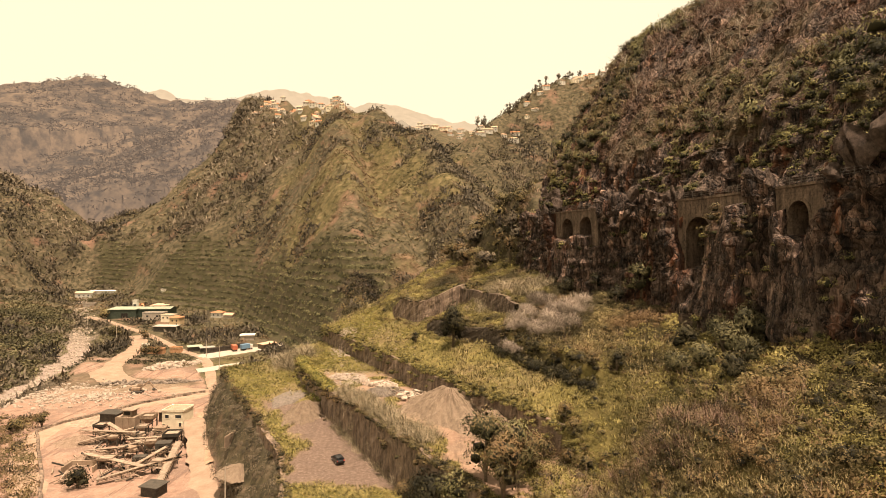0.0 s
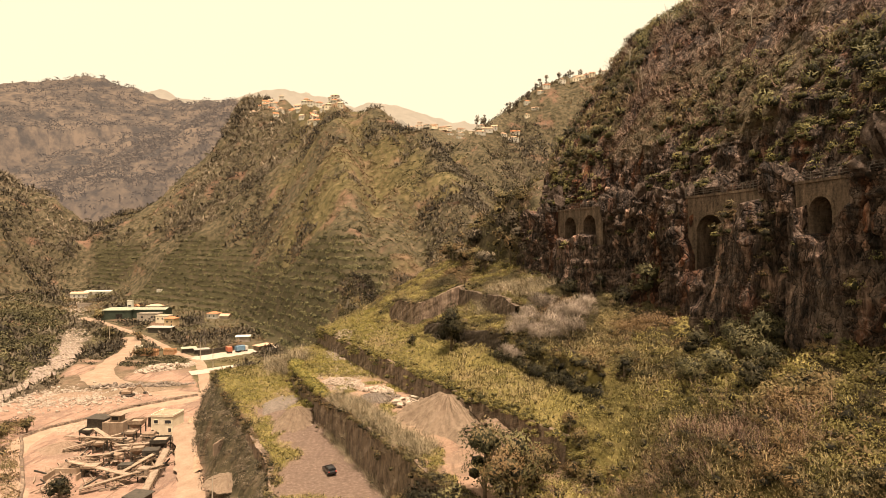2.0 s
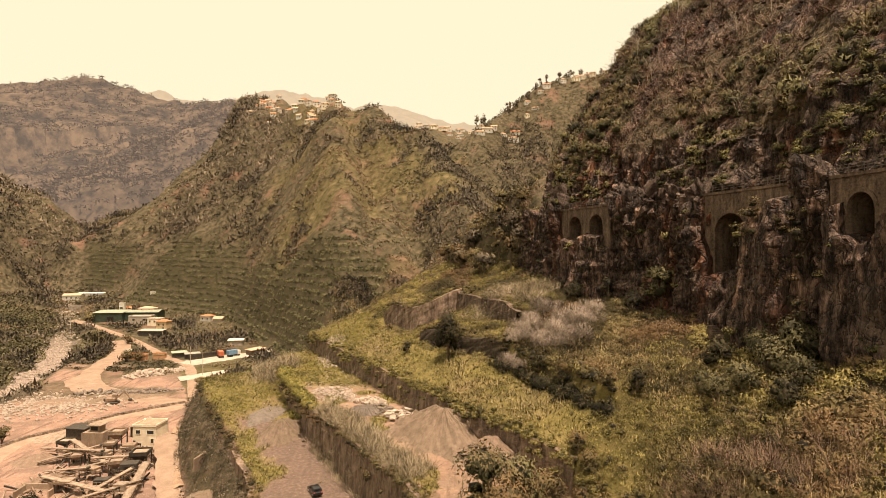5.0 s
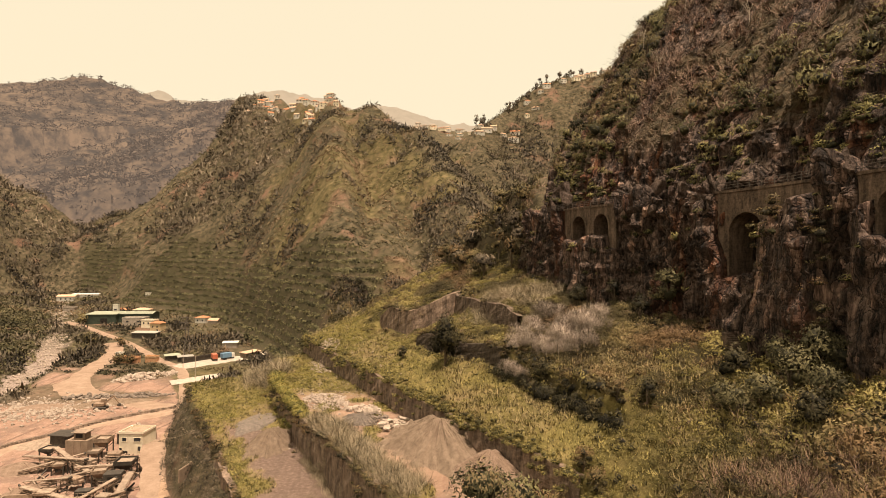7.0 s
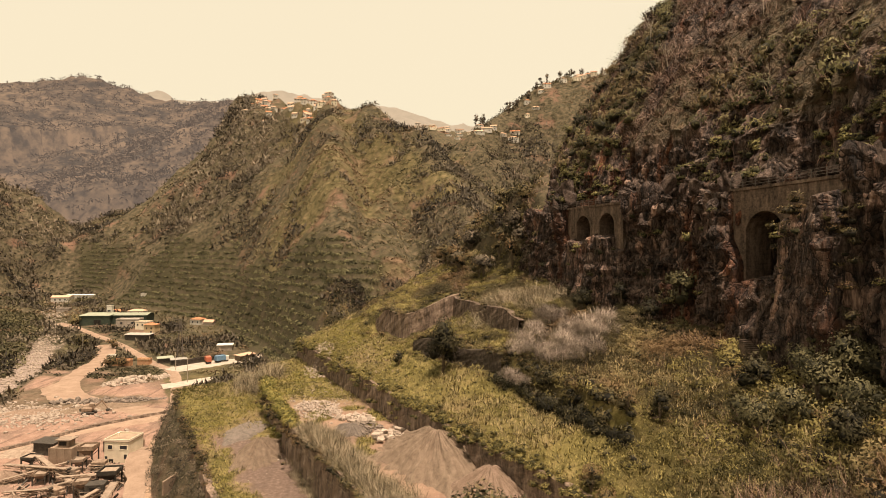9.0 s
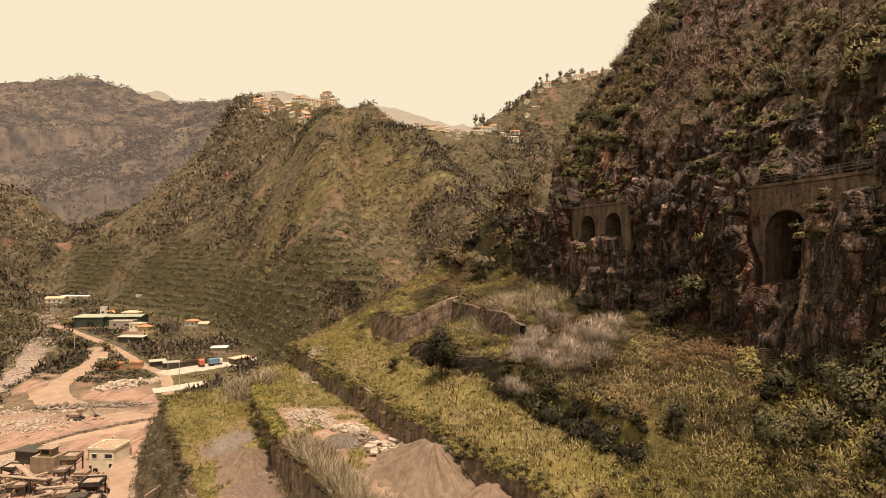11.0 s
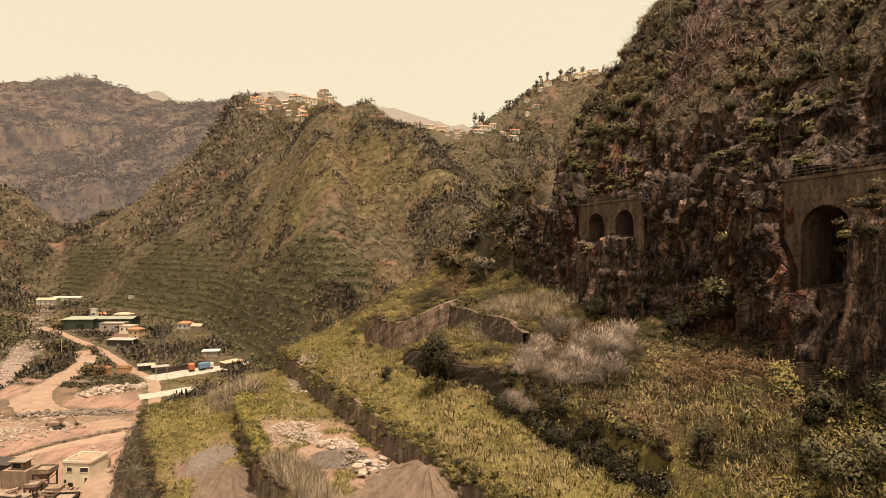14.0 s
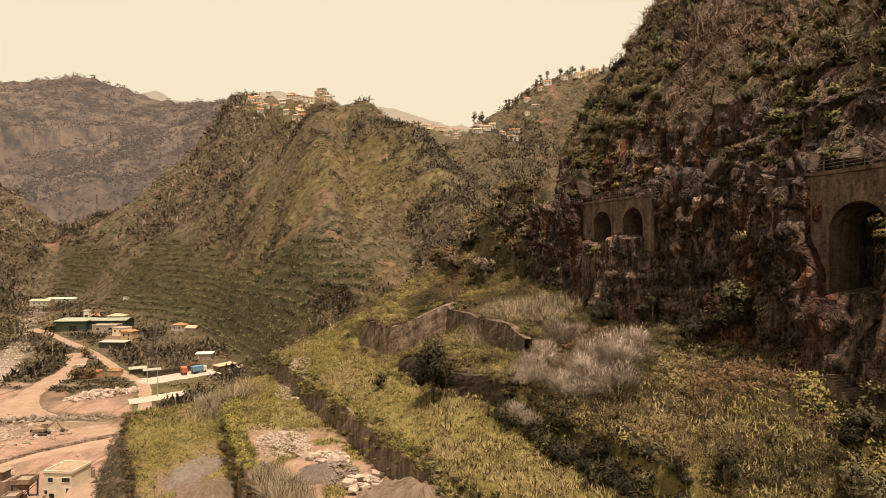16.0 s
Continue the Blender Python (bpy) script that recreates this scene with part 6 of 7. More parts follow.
B_TUFT = [twig_shape(5, 0.10, 0.5) for _ in range(6)]


def sample_ground(n, r1, r2, half=41.0):
    a = np.radians(rng.uniform(-half, half, n))
    r = r1 * np.exp(rng.uniform(0, 1, n) * math.log(r2 / r1))
    x, y = r * np.sin(a), -25 + r * np.cos(a)
    z, m = height(x, y)
    return x, y, z, m, covers(x, y, z, m)


def take(keep, *arrays):
    return [a[keep] for a in arrays]


def free_of_walls(x, y):
    """False on the strip before a terrace wall's face."""
    ok = np.ones(np.shape(x), bool)
    for line in (WALL_STONE, WALL_UPPER, WALL_LOW):
        d = near_line(x, y, line)[0]
        ok &= ~((d > -0.4) & (d < (2.2 if line is WALL_STONE else 1.3)) & ((line is not WALL_LOW) | (y > 138)))
    return ok & (np.hypot(x - 46.0, (y - 111.2) / 1.6) > 2.0)


# near terraces and the brush slope below the cliff
x, y, z, m, c = sample_ground(26000, 75, 330)
patch = fbm(x, y, 14, 3, 201)
ok = (m["inside"] > 0.5) & (m["cl"] < 1.0) & (m["t1"] > 0) & (c["dirt"] < 0.3) & ~((np.abs(m["t3"]) < 0.5))
brush = ok & (m["t3"] > 12 - 22 * smooth(112, 96, y) + 3 * patch)
pick = rng.uniform(size=len(x))
n = 24000
bx, by = rng.uniform(-24, 66, n), rng.uniform(34, 236, n)
bz, bm_ = height(bx, by)
bpatch, bpatch2 = fbm(bx, by, 16, 3, 201), fbm(bx, by, 9, 2, 207)
bk = (bx < 0.80 * by + 8) & (bm_["inside"] > 0.5) & (bm_["cl"] < 0.8) & (bm_["t3"] > 11 - 21 * smooth(112, 96, by) + 3 * bpatch) & (np.abs(bm_["t3"]) > 0.6) & free_of_walls(bx, by)
bx, by, bz, bpatch, bpatch2 = take(bk, bx, by, bz, bpatch, bpatch2)
big = 1 + 0.35 * smooth(100, 84, by) + 0.5 * smooth(0.2, 0.8, bpatch2)
tone = np.clip(0.47 + 0.42 * bpatch2 + 0.09 * rng.normal(size=len(bx)), 0, 1)
for name, keep, mat, label in (("brush_olive", bpatch > -0.05, L_OLIVE, "dense olive green scrub on the slope below the cliff"), ("brush_creeper", bpatch <= -0.05, L_YELLOW, "yellow-green creeper cover on the slope")):
    X, Y, Z, B, T = take(keep, bx, by, bz, big, tone)
    plants(name, B_COVER, X, Y, Z - 0.2, rng.uniform(0.6, 1.15, len(X)) * B, mat, label, 1.0, T)
k = rng.uniform(size=len(bx)) < 0.07 + 0.10 * smooth(100, 80, by)
X, Y, Z, B = take(k, bx, by, bz, big)
plants("brush_bushes", B_NEAR, X, Y, Z - 0.2, rng.uniform(0.6, 1.2, len(X)) * B, L_OLIVE, "leafy bushes standing out of the scrub")
k = (bpatch2 > 0.05) & (rng.uniform(size=len(bx)) < 0.07)
X, Y, Z = take(k, bx, by, bz)
plants("brush_dry", B_TWIG, X, Y, Z, rng.uniform(1.0, 1.9, len(X)), L_BROWN, "dry brown leafless shrubs among the scrub")
# scrub on the bank above the quarry
n = 9000
bx, by = rng.uniform(-100, -20, n), rng.uniform(100, 215, n)
bz, bm_ = height(bx, by)
bk = (bm_["t1"] < -0.3) & (bm_["t1"] > -8.5) & (bm_["back"] > -10)
X, Y, Z = take(bk, bx, by, bz)
plants("bank_scrub", B_COVER, X, Y, Z - 0.2, rng.uniform(0.6, 1.5, len(X)), L_FOREST, "dull scrub on the bank above the quarry")
# scrub between the yard and the river
n = 2600
bx, by = rng.uniform(-190, -90, n), rng.uniform(122, 208, n)
bz, bm_ = height(bx, by)
d = near_line(bx, by, [(-80, 116), (-100.7, 148.3), (-116, 170), (-131.2, 191.2), (-140, 206)])[0]
side = d if near_line(np.array([-150.0]), np.array([160.0]), [(-80, 116), (-100.7, 148.3), (-116, 170), (-131.2, 191.2), (-140, 206)])[0][0] > 0 else -d
bk = (side > 1.5) & (side < 30) & (np.abs(bm_["rv"]) > 8)
X, Y, Z = take(bk, bx, by, bz)
plants("river_scrub", B_COVER, X, Y, Z - 0.2, rng.uniform(0.9, 2.2, len(X)), L_OLIVE, "olive scrub on the river bank beside the yard", 1.2)
# grey-green scrub on the river's far bank
n = 9000
bx, by = rng.uniform(-340, -130, n), rng.uniform(190, 480, n)
bz, bm_ = height(bx, by)
bk = (bm_["rv"] > 6) & (bm_["rv"] < 75) & (np.abs(bx) < 0.8 * by + 12)
X, Y, Z = take(bk, bx, by, bz)
plants("bank_thicket", B_CARPET, X, Y, Z - 0.3, rng.uniform(1.1, 2.4, len(X)), L_SAGE, "grey-green thicket on the far river bank", 1.0, np.clip(0.55 + 0.4 * fbm(X, Y, 22, 3, 267) + 0.12 * rng.normal(size=len(X)), 0, 1))
# low growth on the fields
field_ok = ok & ~brush & (c["grass"] > 0.3)
k = field_ok & (pick < 0.30)
X, Y, Z = take(k, x, y, z)
plants("field_weeds", B_MID, X, Y, Z - 0.18, rng.uniform(0.3, 0.75, len(X)), L_YELLOW, "low yellow-green weeds on the abandoned fields", 0.6)
# hanging growth along the wall tops
for line, off, n, zt in ((EDGE_T3, 0.1, 720, 30.4), (EDGE_T2, 0.2, 560, 24.6), (EDGE_T1, 0.0, 380, None), (WALL_LOW, 0.9, 260, None), (WALL_STONE, 0.9, 170, None), (WALL_UPPER, 1.2, 170, None)):
    pts = np.array(line, float)
    arc = np.concatenate([[0], np.cumsum(np.hypot(*np.diff(pts, axis=0).T))])
    s = rng.uniform(0, arc[-1] * (0.92 if zt else 1.0), n)
    X, Y = np.interp(s, arc, pts[:, 0]), np.interp(s, arc, pts[:, 1])
    X = X + rng.normal(size=n) * 0.7 + off
    Y = Y + rng.normal(size=n) * 0.5
    Z = height(X + 1.2, Y)[0] - 0.35
    if zt:
        hang = rng.uniform(0, 1, n) ** 2 * 3.0 * smooth(-0.3, 0.4, fbm(s, s * 0, 13, 2, 213))
        X, Y, Z = X - 0.35 - 0.55 * np.minimum(hang, 1.6), Y - 0.3 * np.minimum(hang, 1.6), Z - hang
    gap = fbm(s, s * 0, 9, 2, 211) > -0.35
    X, Y, Z = take(gap, X, Y, Z)
    plants("wall_creeper", B_NEAR, X, Y, Z, rng.uniform(0.45, 1.05, len(X)), L_OLIVE if zt != 30.4 else L_YELLOW, "creepers hanging over the wall top", 0.9)
# dark growth along the foot of the low terrace step
s = rng.uniform(0, 1, 150)
X, Y = np.interp(s, [0, 0.45, 1], [13.5, 20, 28.5]), np.interp(s, [0, 0.45, 1], [139, 124, 106])
X, Y = X + rng.normal(size=150) * 0.7 - 0.6, Y + rng.normal(size=150) * 0.7 - 0.5
plants("step_bushes", B_NEAR, X, Y, height(X, Y)[0] - 0.3, rng.uniform(0.8, 1.7, 150), L_DARK, "dark bushes along the overgrown terrace step", 1.1)
# green cover on the lower terraces and the upper field
L_FIELD = leafy("field_green", (0.070, 0.076, 0.012), (0.180, 0.171, 0.025), (0.275, 0.243, 0.05))
B_FIELD = [cover_shape(28, 0.21, 0.36, 0.85) for _ in range(6)]
n = 15000
bx, by = np.concatenate([rng.uniform(-86, -20, n // 2), rng.uniform(-40, 30, n // 2)]), np.concatenate([rng.uniform(140, 225, n // 2), rng.uniform(100, 232, n // 2)])
bz, bm_ = height(bx, by)
cc = covers(bx, by, bz, bm_)
bk = (bm_["t1"] > 0.5) & (bm_["inside"] > 0.6) & (cc["dirt"] < 0.2) & (cc["mud"] < 0.2) & (bm_["t3"] < 16) & (np.abs(bm_["t3"]) > 0.5) & (np.abs(bm_["t2"]) > 0.5) & (np.hypot((bx + 42.5) / 6, (by - 166.5) / 11) > 1)
lush = fbm(bx, by, 15, 3, 225) - 0.8 * smooth(170, 140, by) * smooth(0, 3, bm_["t3"])
bk &= (lush > -0.55) & free_of_walls(bx, by)
X, Y, Z = take(bk, bx, by, bz)
plants("field_cover", B_FIELD, X, Y, Z - 0.12, rng.uniform(0.4, 0.85, len(X)), L_FIELD, "lush yellow-green weeds on the terraces", 1.0, np.clip(0.5 + 0.4 * fbm(X, Y, 8, 3, 227) + 0.15 * rng.normal(size=len(X)), 0, 1))
n = 260
s = rng.uniform(0, 1, n)
X, Y = np.interp(s, [0, 0.4, 1], [-49, -44, -28]) + rng.normal(size=n) * 0.8, np.interp(s, [0, 0.4, 1], [203, 182, 148]) + rng.normal(size=n) * 0.6
plants("yard_hedge", B_NEAR, X + 0.4, Y, height(X + 1.0, Y)[0] - 0.4, rng.uniform(0.8, 1.5, n), L_FIELD, "dense green hedge on the yard wall", 1.0)
# grass tufts
x, y, z, m, c = sample_ground(120000, 90, 270, 26)
k = (m["t1"] > 0.5) & (m["inside"] > 0.6) & (m["cl"] < 0) & (c["dirt"] < 0.5) & (m["t3"] < 22) & (np.abs(m["t3"]) > 0.4) & free_of_walls(x, y)
dryness = fbm(x, y, 20, 3, 221)
d1, d2 = k & (dryness > 0.05), k & (dryness <= 0.05)
X, Y, Z = take(d1, x, y, z)
plants("dry_grass", B_TUFT, X, Y, Z - 0.05, rng.uniform(0.35, 0.8, len(X)), L_STRAW, "straw-coloured long dry grass")
X, Y, Z = take(d2, x, y, z)
plants("green_grass", B_TUFT, X, Y, Z - 0.05, rng.uniform(0.3, 0.6, len(X)), L_YELLOW, "rough green grass on the terraces")

# the hillside over the road
HX, HY, HZ, HS, HD, HZ0, HSOIL = HILL
i = rng.integers(0, HX.shape[0] - 1, 60000)
j = rng.integers(0, HX.shape[1] - 1, 60000)
x, y, z = HX[i, j], HY[i, j], HZ[i, j]
d, z0 = HD[i, j], HZ0[i, j]
seen = (y > 45) & (np.abs(x) < 0.98 * (y + 5)) & (d < 130)
area = np.where(d > 37, 0.2 + 0.014 * d, 0.17)
pick = rng.uniform(size=len(x))
patch = fbm(HS[i, j], d * 1.3, 18, 3, 231)
up = seen & (z0 > DECK + 12.5) & (pick < area)
pick2 = rng.uniform(size=len(x))
gr = up & (patch + 0.8 * smooth(28, 6, d) > 0.02) & (pick2 < 0.8)
X, Y, Z = take(gr, x, y, z)
plants("hill_scrub_green", B_NEAR, X, Y, Z - 0.3, rng.uniform(0.8, 2.3, len(X)), L_HILL, "olive green scrub on the steep hillside", 1.25, np.clip(0.5 + 0.45 * fbm(X + Z, Y, 9, 3, 233) + 0.15 * rng.normal(size=len(X)), 0, 1))
yl = up & (patch + 0.8 * smooth(26, 6, d) > 0.45) & (pick2 > 0.62)
X, Y, Z = take(yl, x, y, z)
plants("hill_scrub_bright", B_NEAR, X, Y, Z - 0.2, rng.uniform(0.8, 1.7, len(X)), L_CLIFF, "bright green shrubs above the road", 0.9)
br = up & (patch + 0.5 * smooth(20, 6, d) <= 0.2) & (pick2 < 0.9)
X, Y, Z = take(br, x, y, z)
plants("hill_brush_brown", B_TWIG, X, Y, Z - 0.1, rng.uniform(1.2, 2.6, len(X)), L_BROWN, "dry reddish brown brush on the hillside")
k = br & (pick2 < 0.3)
X, Y, Z = take(k, x, y, z)
plants("hill_brush_low", B_MID, X, Y, Z - 0.2, rng.uniform(0.6, 1.3, len(X)), L_BROWN, "low dry brown shrubs on the hillside")
dk = up & (patch > -0.1) & (pick2 > 0.90)
X, Y, Z = take(dk, x, y, z)
plants("hill_evergreen", B_NEAR, X, Y, Z - 0.3, rng.uniform(1.4, 2.6, len(X)), L_DARK, "dark evergreen shrubs on the hillside", 1.1)
s = rng.uniform(s_of(97), s_of(109.5), 70)
X, Y, NX, NY = cliff_at(s)
off = rng.uniform(-4.6, -2.6, 70)
plants("buttress_shrubs", B_NEAR, X + NX * off, Y + NY * off, rng.uniform(50, 67, 70), rng.uniform(0.5, 1.2, 70), L_OLIVE, "shrubs clinging to a rock buttress below the road")
fc = seen & (((z0 < DECK + 1) & (z0 > 46) & (pick < 0.007) & (patch > -0.2)) | ((z0 >= DECK + 2.5) & (z0 < DECK + 13.5) & (pick < 0.17) & (patch > -0.45)))
X, Y, Z = take(fc, x, y, z)
plants("cliff_shrubs", B_NEAR, X, Y, Z - 0.3, rng.uniform(0.5, 1.3, len(X)), L_CLIFF, "small shrubs rooted in the cliff face")

# far slopes
x, y, z, m, c = sample_ground(80000, 230, 1150)
pick = rng.uniform(size=len(x))
ok = (m["inside"] < 0.3) & (c["dirt"] < 0.2) & (c["stones"] < 0.2) & (m["cl"] < -1)
town = np.abs(near_line(x, y, [(-286, 872), (-250, 842), (-210, 786), (-170, 731), (-142, 690), (-122, 668)])[0])
ok &= (town > 34) | ((rng.uniform(size=len(x)) < 0.12) & (town > 5))
for px, py, half in ((-236, 441, 17), (-217, 447, 17), (-210, 430, 12), (-190, 414, 13), (-181, 386, 11), (-165, 436, 10), (-232, 480, 10), (-116, 322, 20), (-110, 288, 12), (-104, 345, 12), (-133, 325, 11), (-118, 358, 8), (-152, 324, 12)):
    ok &= np.hypot(x - px, y - py) > half
lane = np.abs(near_line(x, y, [(-92, 242), (-110, 280), (-121, 302), (-140, 324), (-181, 370), (-214, 399), (-247, 430), (-271, 453)])[0])
track = np.abs(near_line(x, y, [(-192, 372), (-176, 345), (-168, 310), (-163, 292), (-150, 270), (-120, 252), (-95, 243)])[0])
ok &= (lane > 5) & (track > 6)
wood = fbm(x, y, 110, 4, 241) - 0.45 * smooth(-160, -60, x + 0.2 * (y - 400)) + 0.45 * smooth(-10, 20, x) * smooth(640, 560, y) + 0.3 * smooth(500, 700, y) * smooth(20, -60, x) - 0.35 * ridged(x, y, 90, 3, 11)
for px, py, half in ((-98, 386, 30), (-62, 350, 30), (-46, 294, 20), (-30, 312, 16), (14, 400, 30), (20, 460, 40), (-180, 640, 50), (-280, 860, 60)):
    wood = wood + 0.8 * np.exp(-((x - px) ** 2 + (y - py) ** 2) / half ** 2)
size = 0.75 + 0.0026 * np.hypot(x, y)
n = 260000
bx, by = rng.uniform(-400, -25, n), rng.uniform(270, 690, n)
bz, bm_ = height(bx, by)
fr = bm_["row"]
bk = (bm_["field"] > 0.4) & (bm_["inside"] < 0.3) & (fr > 0.2) & (np.abs(near_line(bx, by, [(-92, 242), (-110, 280), (-121, 302), (-140, 324), (-181, 370), (-214, 399), (-247, 430), (-271, 453)])[0]) > 5) & (np.abs(bx) < 0.8 * by + 20) & (rng.uniform(size=n) < 0.46 * (1.25 - by / 900) * np.where(fr > 0.45, 1.0, 0.5))
for px, py, half in ((-236, 441, 17), (-217, 447, 17), (-210, 430, 12), (-190, 414, 13), (-181, 386, 11), (-165, 436, 10), (-232, 480, 10), (-116, 322, 20), (-110, 288, 12), (-104, 345, 12), (-133, 325, 11), (-118, 358, 8), (-152, 324, 12)):
    bk &= np.hypot(bx - px, by - py) > half
X, Y, Z = take(bk, bx, by, bz)
plants("banana_plants", B_BANANA, X, Y, Z - 0.1, rng.uniform(0.85, 1.5, len(X)), L_BANANA, "banana plants in terraced rows", 1.2)
k = ok & (c["banana"] <= 0.4) & (wood > 0.0)
X, Y, Z, R = take(k, x, y, z, size)
plants("slope_woods", B_SLOPE, X, Y, Z - 0.5, R * rng.uniform(0.8, 1.7, len(X)), L_FOREST, "dark woodland on the valley slopes", 1.2, np.clip(0.45 + 0.4 * fbm(X, Y, 45, 3, 261) + 0.1 * rng.normal(size=len(X)), 0, 1))
k = ok & (c["banana"] <= 0.4) & (wood <= 0.0) & (pick < 0.45 + 0.5 * smooth(-0.4, 0.4, fbm(x, y, 38, 3, 265)))
X, Y, Z, R = take(k, x, y, z, size)
plants("slope_scrub", B_CARPET, X, Y, Z - 0.3, R * rng.uniform(0.5, 1.15, len(X)), L_SLOPE, "scattered scrub on the dry slopes", 1.0, np.clip(0.5 + 0.45 * fbm(X, Y, 50, 4, 263) + 0.08 * rng.normal(size=len(X)), 0, 1))
# dark clumps of trees and bushes that break up the dry face
clump = fbm(x, y, 30, 3, 291) - 0.25 * ridged(x, y, 90, 3, 11)
k = ok & (c["banana"] <= 0.4) & (wood <= 0.0) & (clump > 0.02) & (rng.uniform(size=len(x)) < 0.75)
X, Y, Z, R, T = take(k, x, y, z, size, clump)
plants("slope_clumps", B_SLOPE, X, Y, Z - 0.3, R * rng.uniform(0.8, 1.5, len(X)), L_FOREST, "dark clumps of trees on the dry hill face", 1.15, np.clip(0.5 - 0.6 * T + 0.1 * rng.normal(size=len(X)), 0, 1))
# scraggy woods on the spur beside the cliff's end
n = 8000
bx, by = rng.uniform(-48, 66, n), rng.uniform(172, 310, n)
bz, bm_ = height(bx, by)
bk = (bm_["inside"] < 0.45) & (bm_["cl"] < 3.0) & (bz > 22)
bx, by, bz = take(bk, bx, by, bz)
pick = rng.uniform(size=len(bx)) + 0.5 * fbm(bx, by, 20, 3, 271)
tone = np.clip(0.45 + 0.45 * fbm(bx, by, 16, 3, 273) + 0.2 * rng.normal(size=len(bx)), 0, 1)
B_SPUR = [cover_shape(40, 0.30, 0.9) for _ in range(6)]
for name, keep, shapes, mat, size, label in (("spur_scrub", pick < 0.5, B_SPUR, L_OLIVE, 1.5, "olive scrub on the spur beside the cliff"),
                                             ("spur_woods", (pick >= 0.5) & (pick < 0.78), B_SPUR, L_DARK, 2.0, "dark woods on the spur beside the cliff"),
                                             ("spur_brush", pick >= 0.78, B_TWIG, L_BROWN, 2.2, "dry brown brush on the spur beside the cliff")):
    X, Y, Z, T = take(keep, bx, by, bz, tone)
    plants(name, shapes, X, Y, Z - 0.3, size * rng.uniform(0.6, 1.3, len(X)), mat, label, 1.2, T)
# woods on the hazy mountain, the same bright air put in as emission
L_HAZE = leafy("woodland_haze_glow", (0.02, 0.017, 0.012), (0.045, 0.036, 0.024), (0.08, 0.06, 0.04))
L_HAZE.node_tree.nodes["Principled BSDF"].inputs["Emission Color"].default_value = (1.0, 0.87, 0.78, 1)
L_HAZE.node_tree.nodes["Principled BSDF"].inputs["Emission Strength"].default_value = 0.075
MX, MY, MZ = HAZY_GRID
i, j = rng.integers(6, MX.shape[0] - 1, 30000), rng.integers(0, MX.shape[1] // 2 + 10, 30000)
X, Y, Z = MX[i, j] + rng.normal(size=30000) * 9, MY[i, j] + rng.normal(size=30000) * 9, MZ[i, j]
keep = (fbm(X, Y, 260, 3, 251) > -0.45) & (Z > 20) & (np.abs(X) < 0.85 * Y)
X, Y, Z = take(keep, X, Y, Z)
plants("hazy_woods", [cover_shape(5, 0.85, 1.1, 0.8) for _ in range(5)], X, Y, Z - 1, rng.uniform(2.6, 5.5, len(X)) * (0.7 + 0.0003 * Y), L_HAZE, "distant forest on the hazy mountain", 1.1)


# ---------------------------------------------------------------- single trees and large shrubs
def tree(name, x, y, h, r, leaf, label, category="tree", leaves=420, size=0.16, slim=1.0, trunk=0.35, z=None, lobes=7, bark=None, group="", seed=1, spiky=0.0):
    """Trunk, limbs and a crown of many small leaf tufts in clumps with gaps."""
    g = np.random.default_rng(seed)
    base = ground_at(x, y) if z is None else z
    ob = thing(name, (x, y, base), 0, label, category, group)
    ct = h * trunk
    part("trunk", add_tube(bmesh.new(), (0, 0, -0.5), (g.normal() * 0.2, g.normal() * 0.2, h * 0.7), 0.05 * r + 0.08, 0.04 * r), bark or M_BARK, ob, flat=False)
    centres = []
    for k in range(lobes):
        a = 2 * math.pi * k / lobes + g.uniform(-0.4, 0.4)
        zz = ct + (h - ct) * g.uniform(0.15, 0.8)
        rad = r * slim * g.uniform(0.3, 0.62) * (1.1 - 0.5 * (zz - ct) / (h - ct))
        centres.append((rad * math.cos(a), rad * math.sin(a), zz))
    centres.append((0, 0, h * 0.82))
    for c in centres[: min(5, lobes)]:
        part("limb", add_tube(bmesh.new(), (0, 0, ct * 0.6), (c[0] * 0.9, c[1] * 0.9, c[2]), 0.03 * r + 0.04, 0.02 * r, 6), bark or M_BARK, ob, flat=False)
    V, F, T, N, base_i = [], [], [], [], 0
    for c in centres:
        v, f, nor, on = bush_shape(int(1.5 * leaves) // len(centres), 0.88 * size / 0.5, core=0.42, flat=0.9, spiky=spiky)
        k = r * g.uniform(0.42, 0.62)
        vv = (v - (0, 0, 0.35)) * k * (slim ** 0.5, slim ** 0.5, max(1.0, (h - ct) / (2.4 * r))) + c
        V.append(vv)
        F.append(f + base_i)
        # the clump's core is coloured darker, as shade inside the crown
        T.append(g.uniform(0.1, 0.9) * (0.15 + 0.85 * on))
        N.append(nor * 0.7 + 0.3 * unit(np.array([(c[0], c[1], 0.6 * (c[2] - 0.5 * (ct + h)) + 1e-3)])))
        base_i += len(v)
    V = np.concatenate(V)
    V[:, 2] = np.maximum(V[:, 2], 0.05)
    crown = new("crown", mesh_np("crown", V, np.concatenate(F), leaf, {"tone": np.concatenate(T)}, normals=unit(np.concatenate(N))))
    crown.parent = ob
    return ob


tree("dark_conifer", 2.5, 151.5, 12.0, 3.9, L_DARK, "dense dark evergreen tree standing on the field", leaves=1700, size=0.09, slim=0.9, trunk=0.03, lobes=15, seed=2)
tree("round_bush", -7.8, 166.5, 3.0, 1.7, L_DARK, "small round dark bush on the field", "bush", 360, 0.13, trunk=0.1, lobes=5, seed=3)
tree("round_bush", 30.5, 147.5, 4.2, 2.8, L_DARK, "round dark evergreen bush on the knoll", "bush", 700, 0.10, trunk=0.1, lobes=8, seed=4)
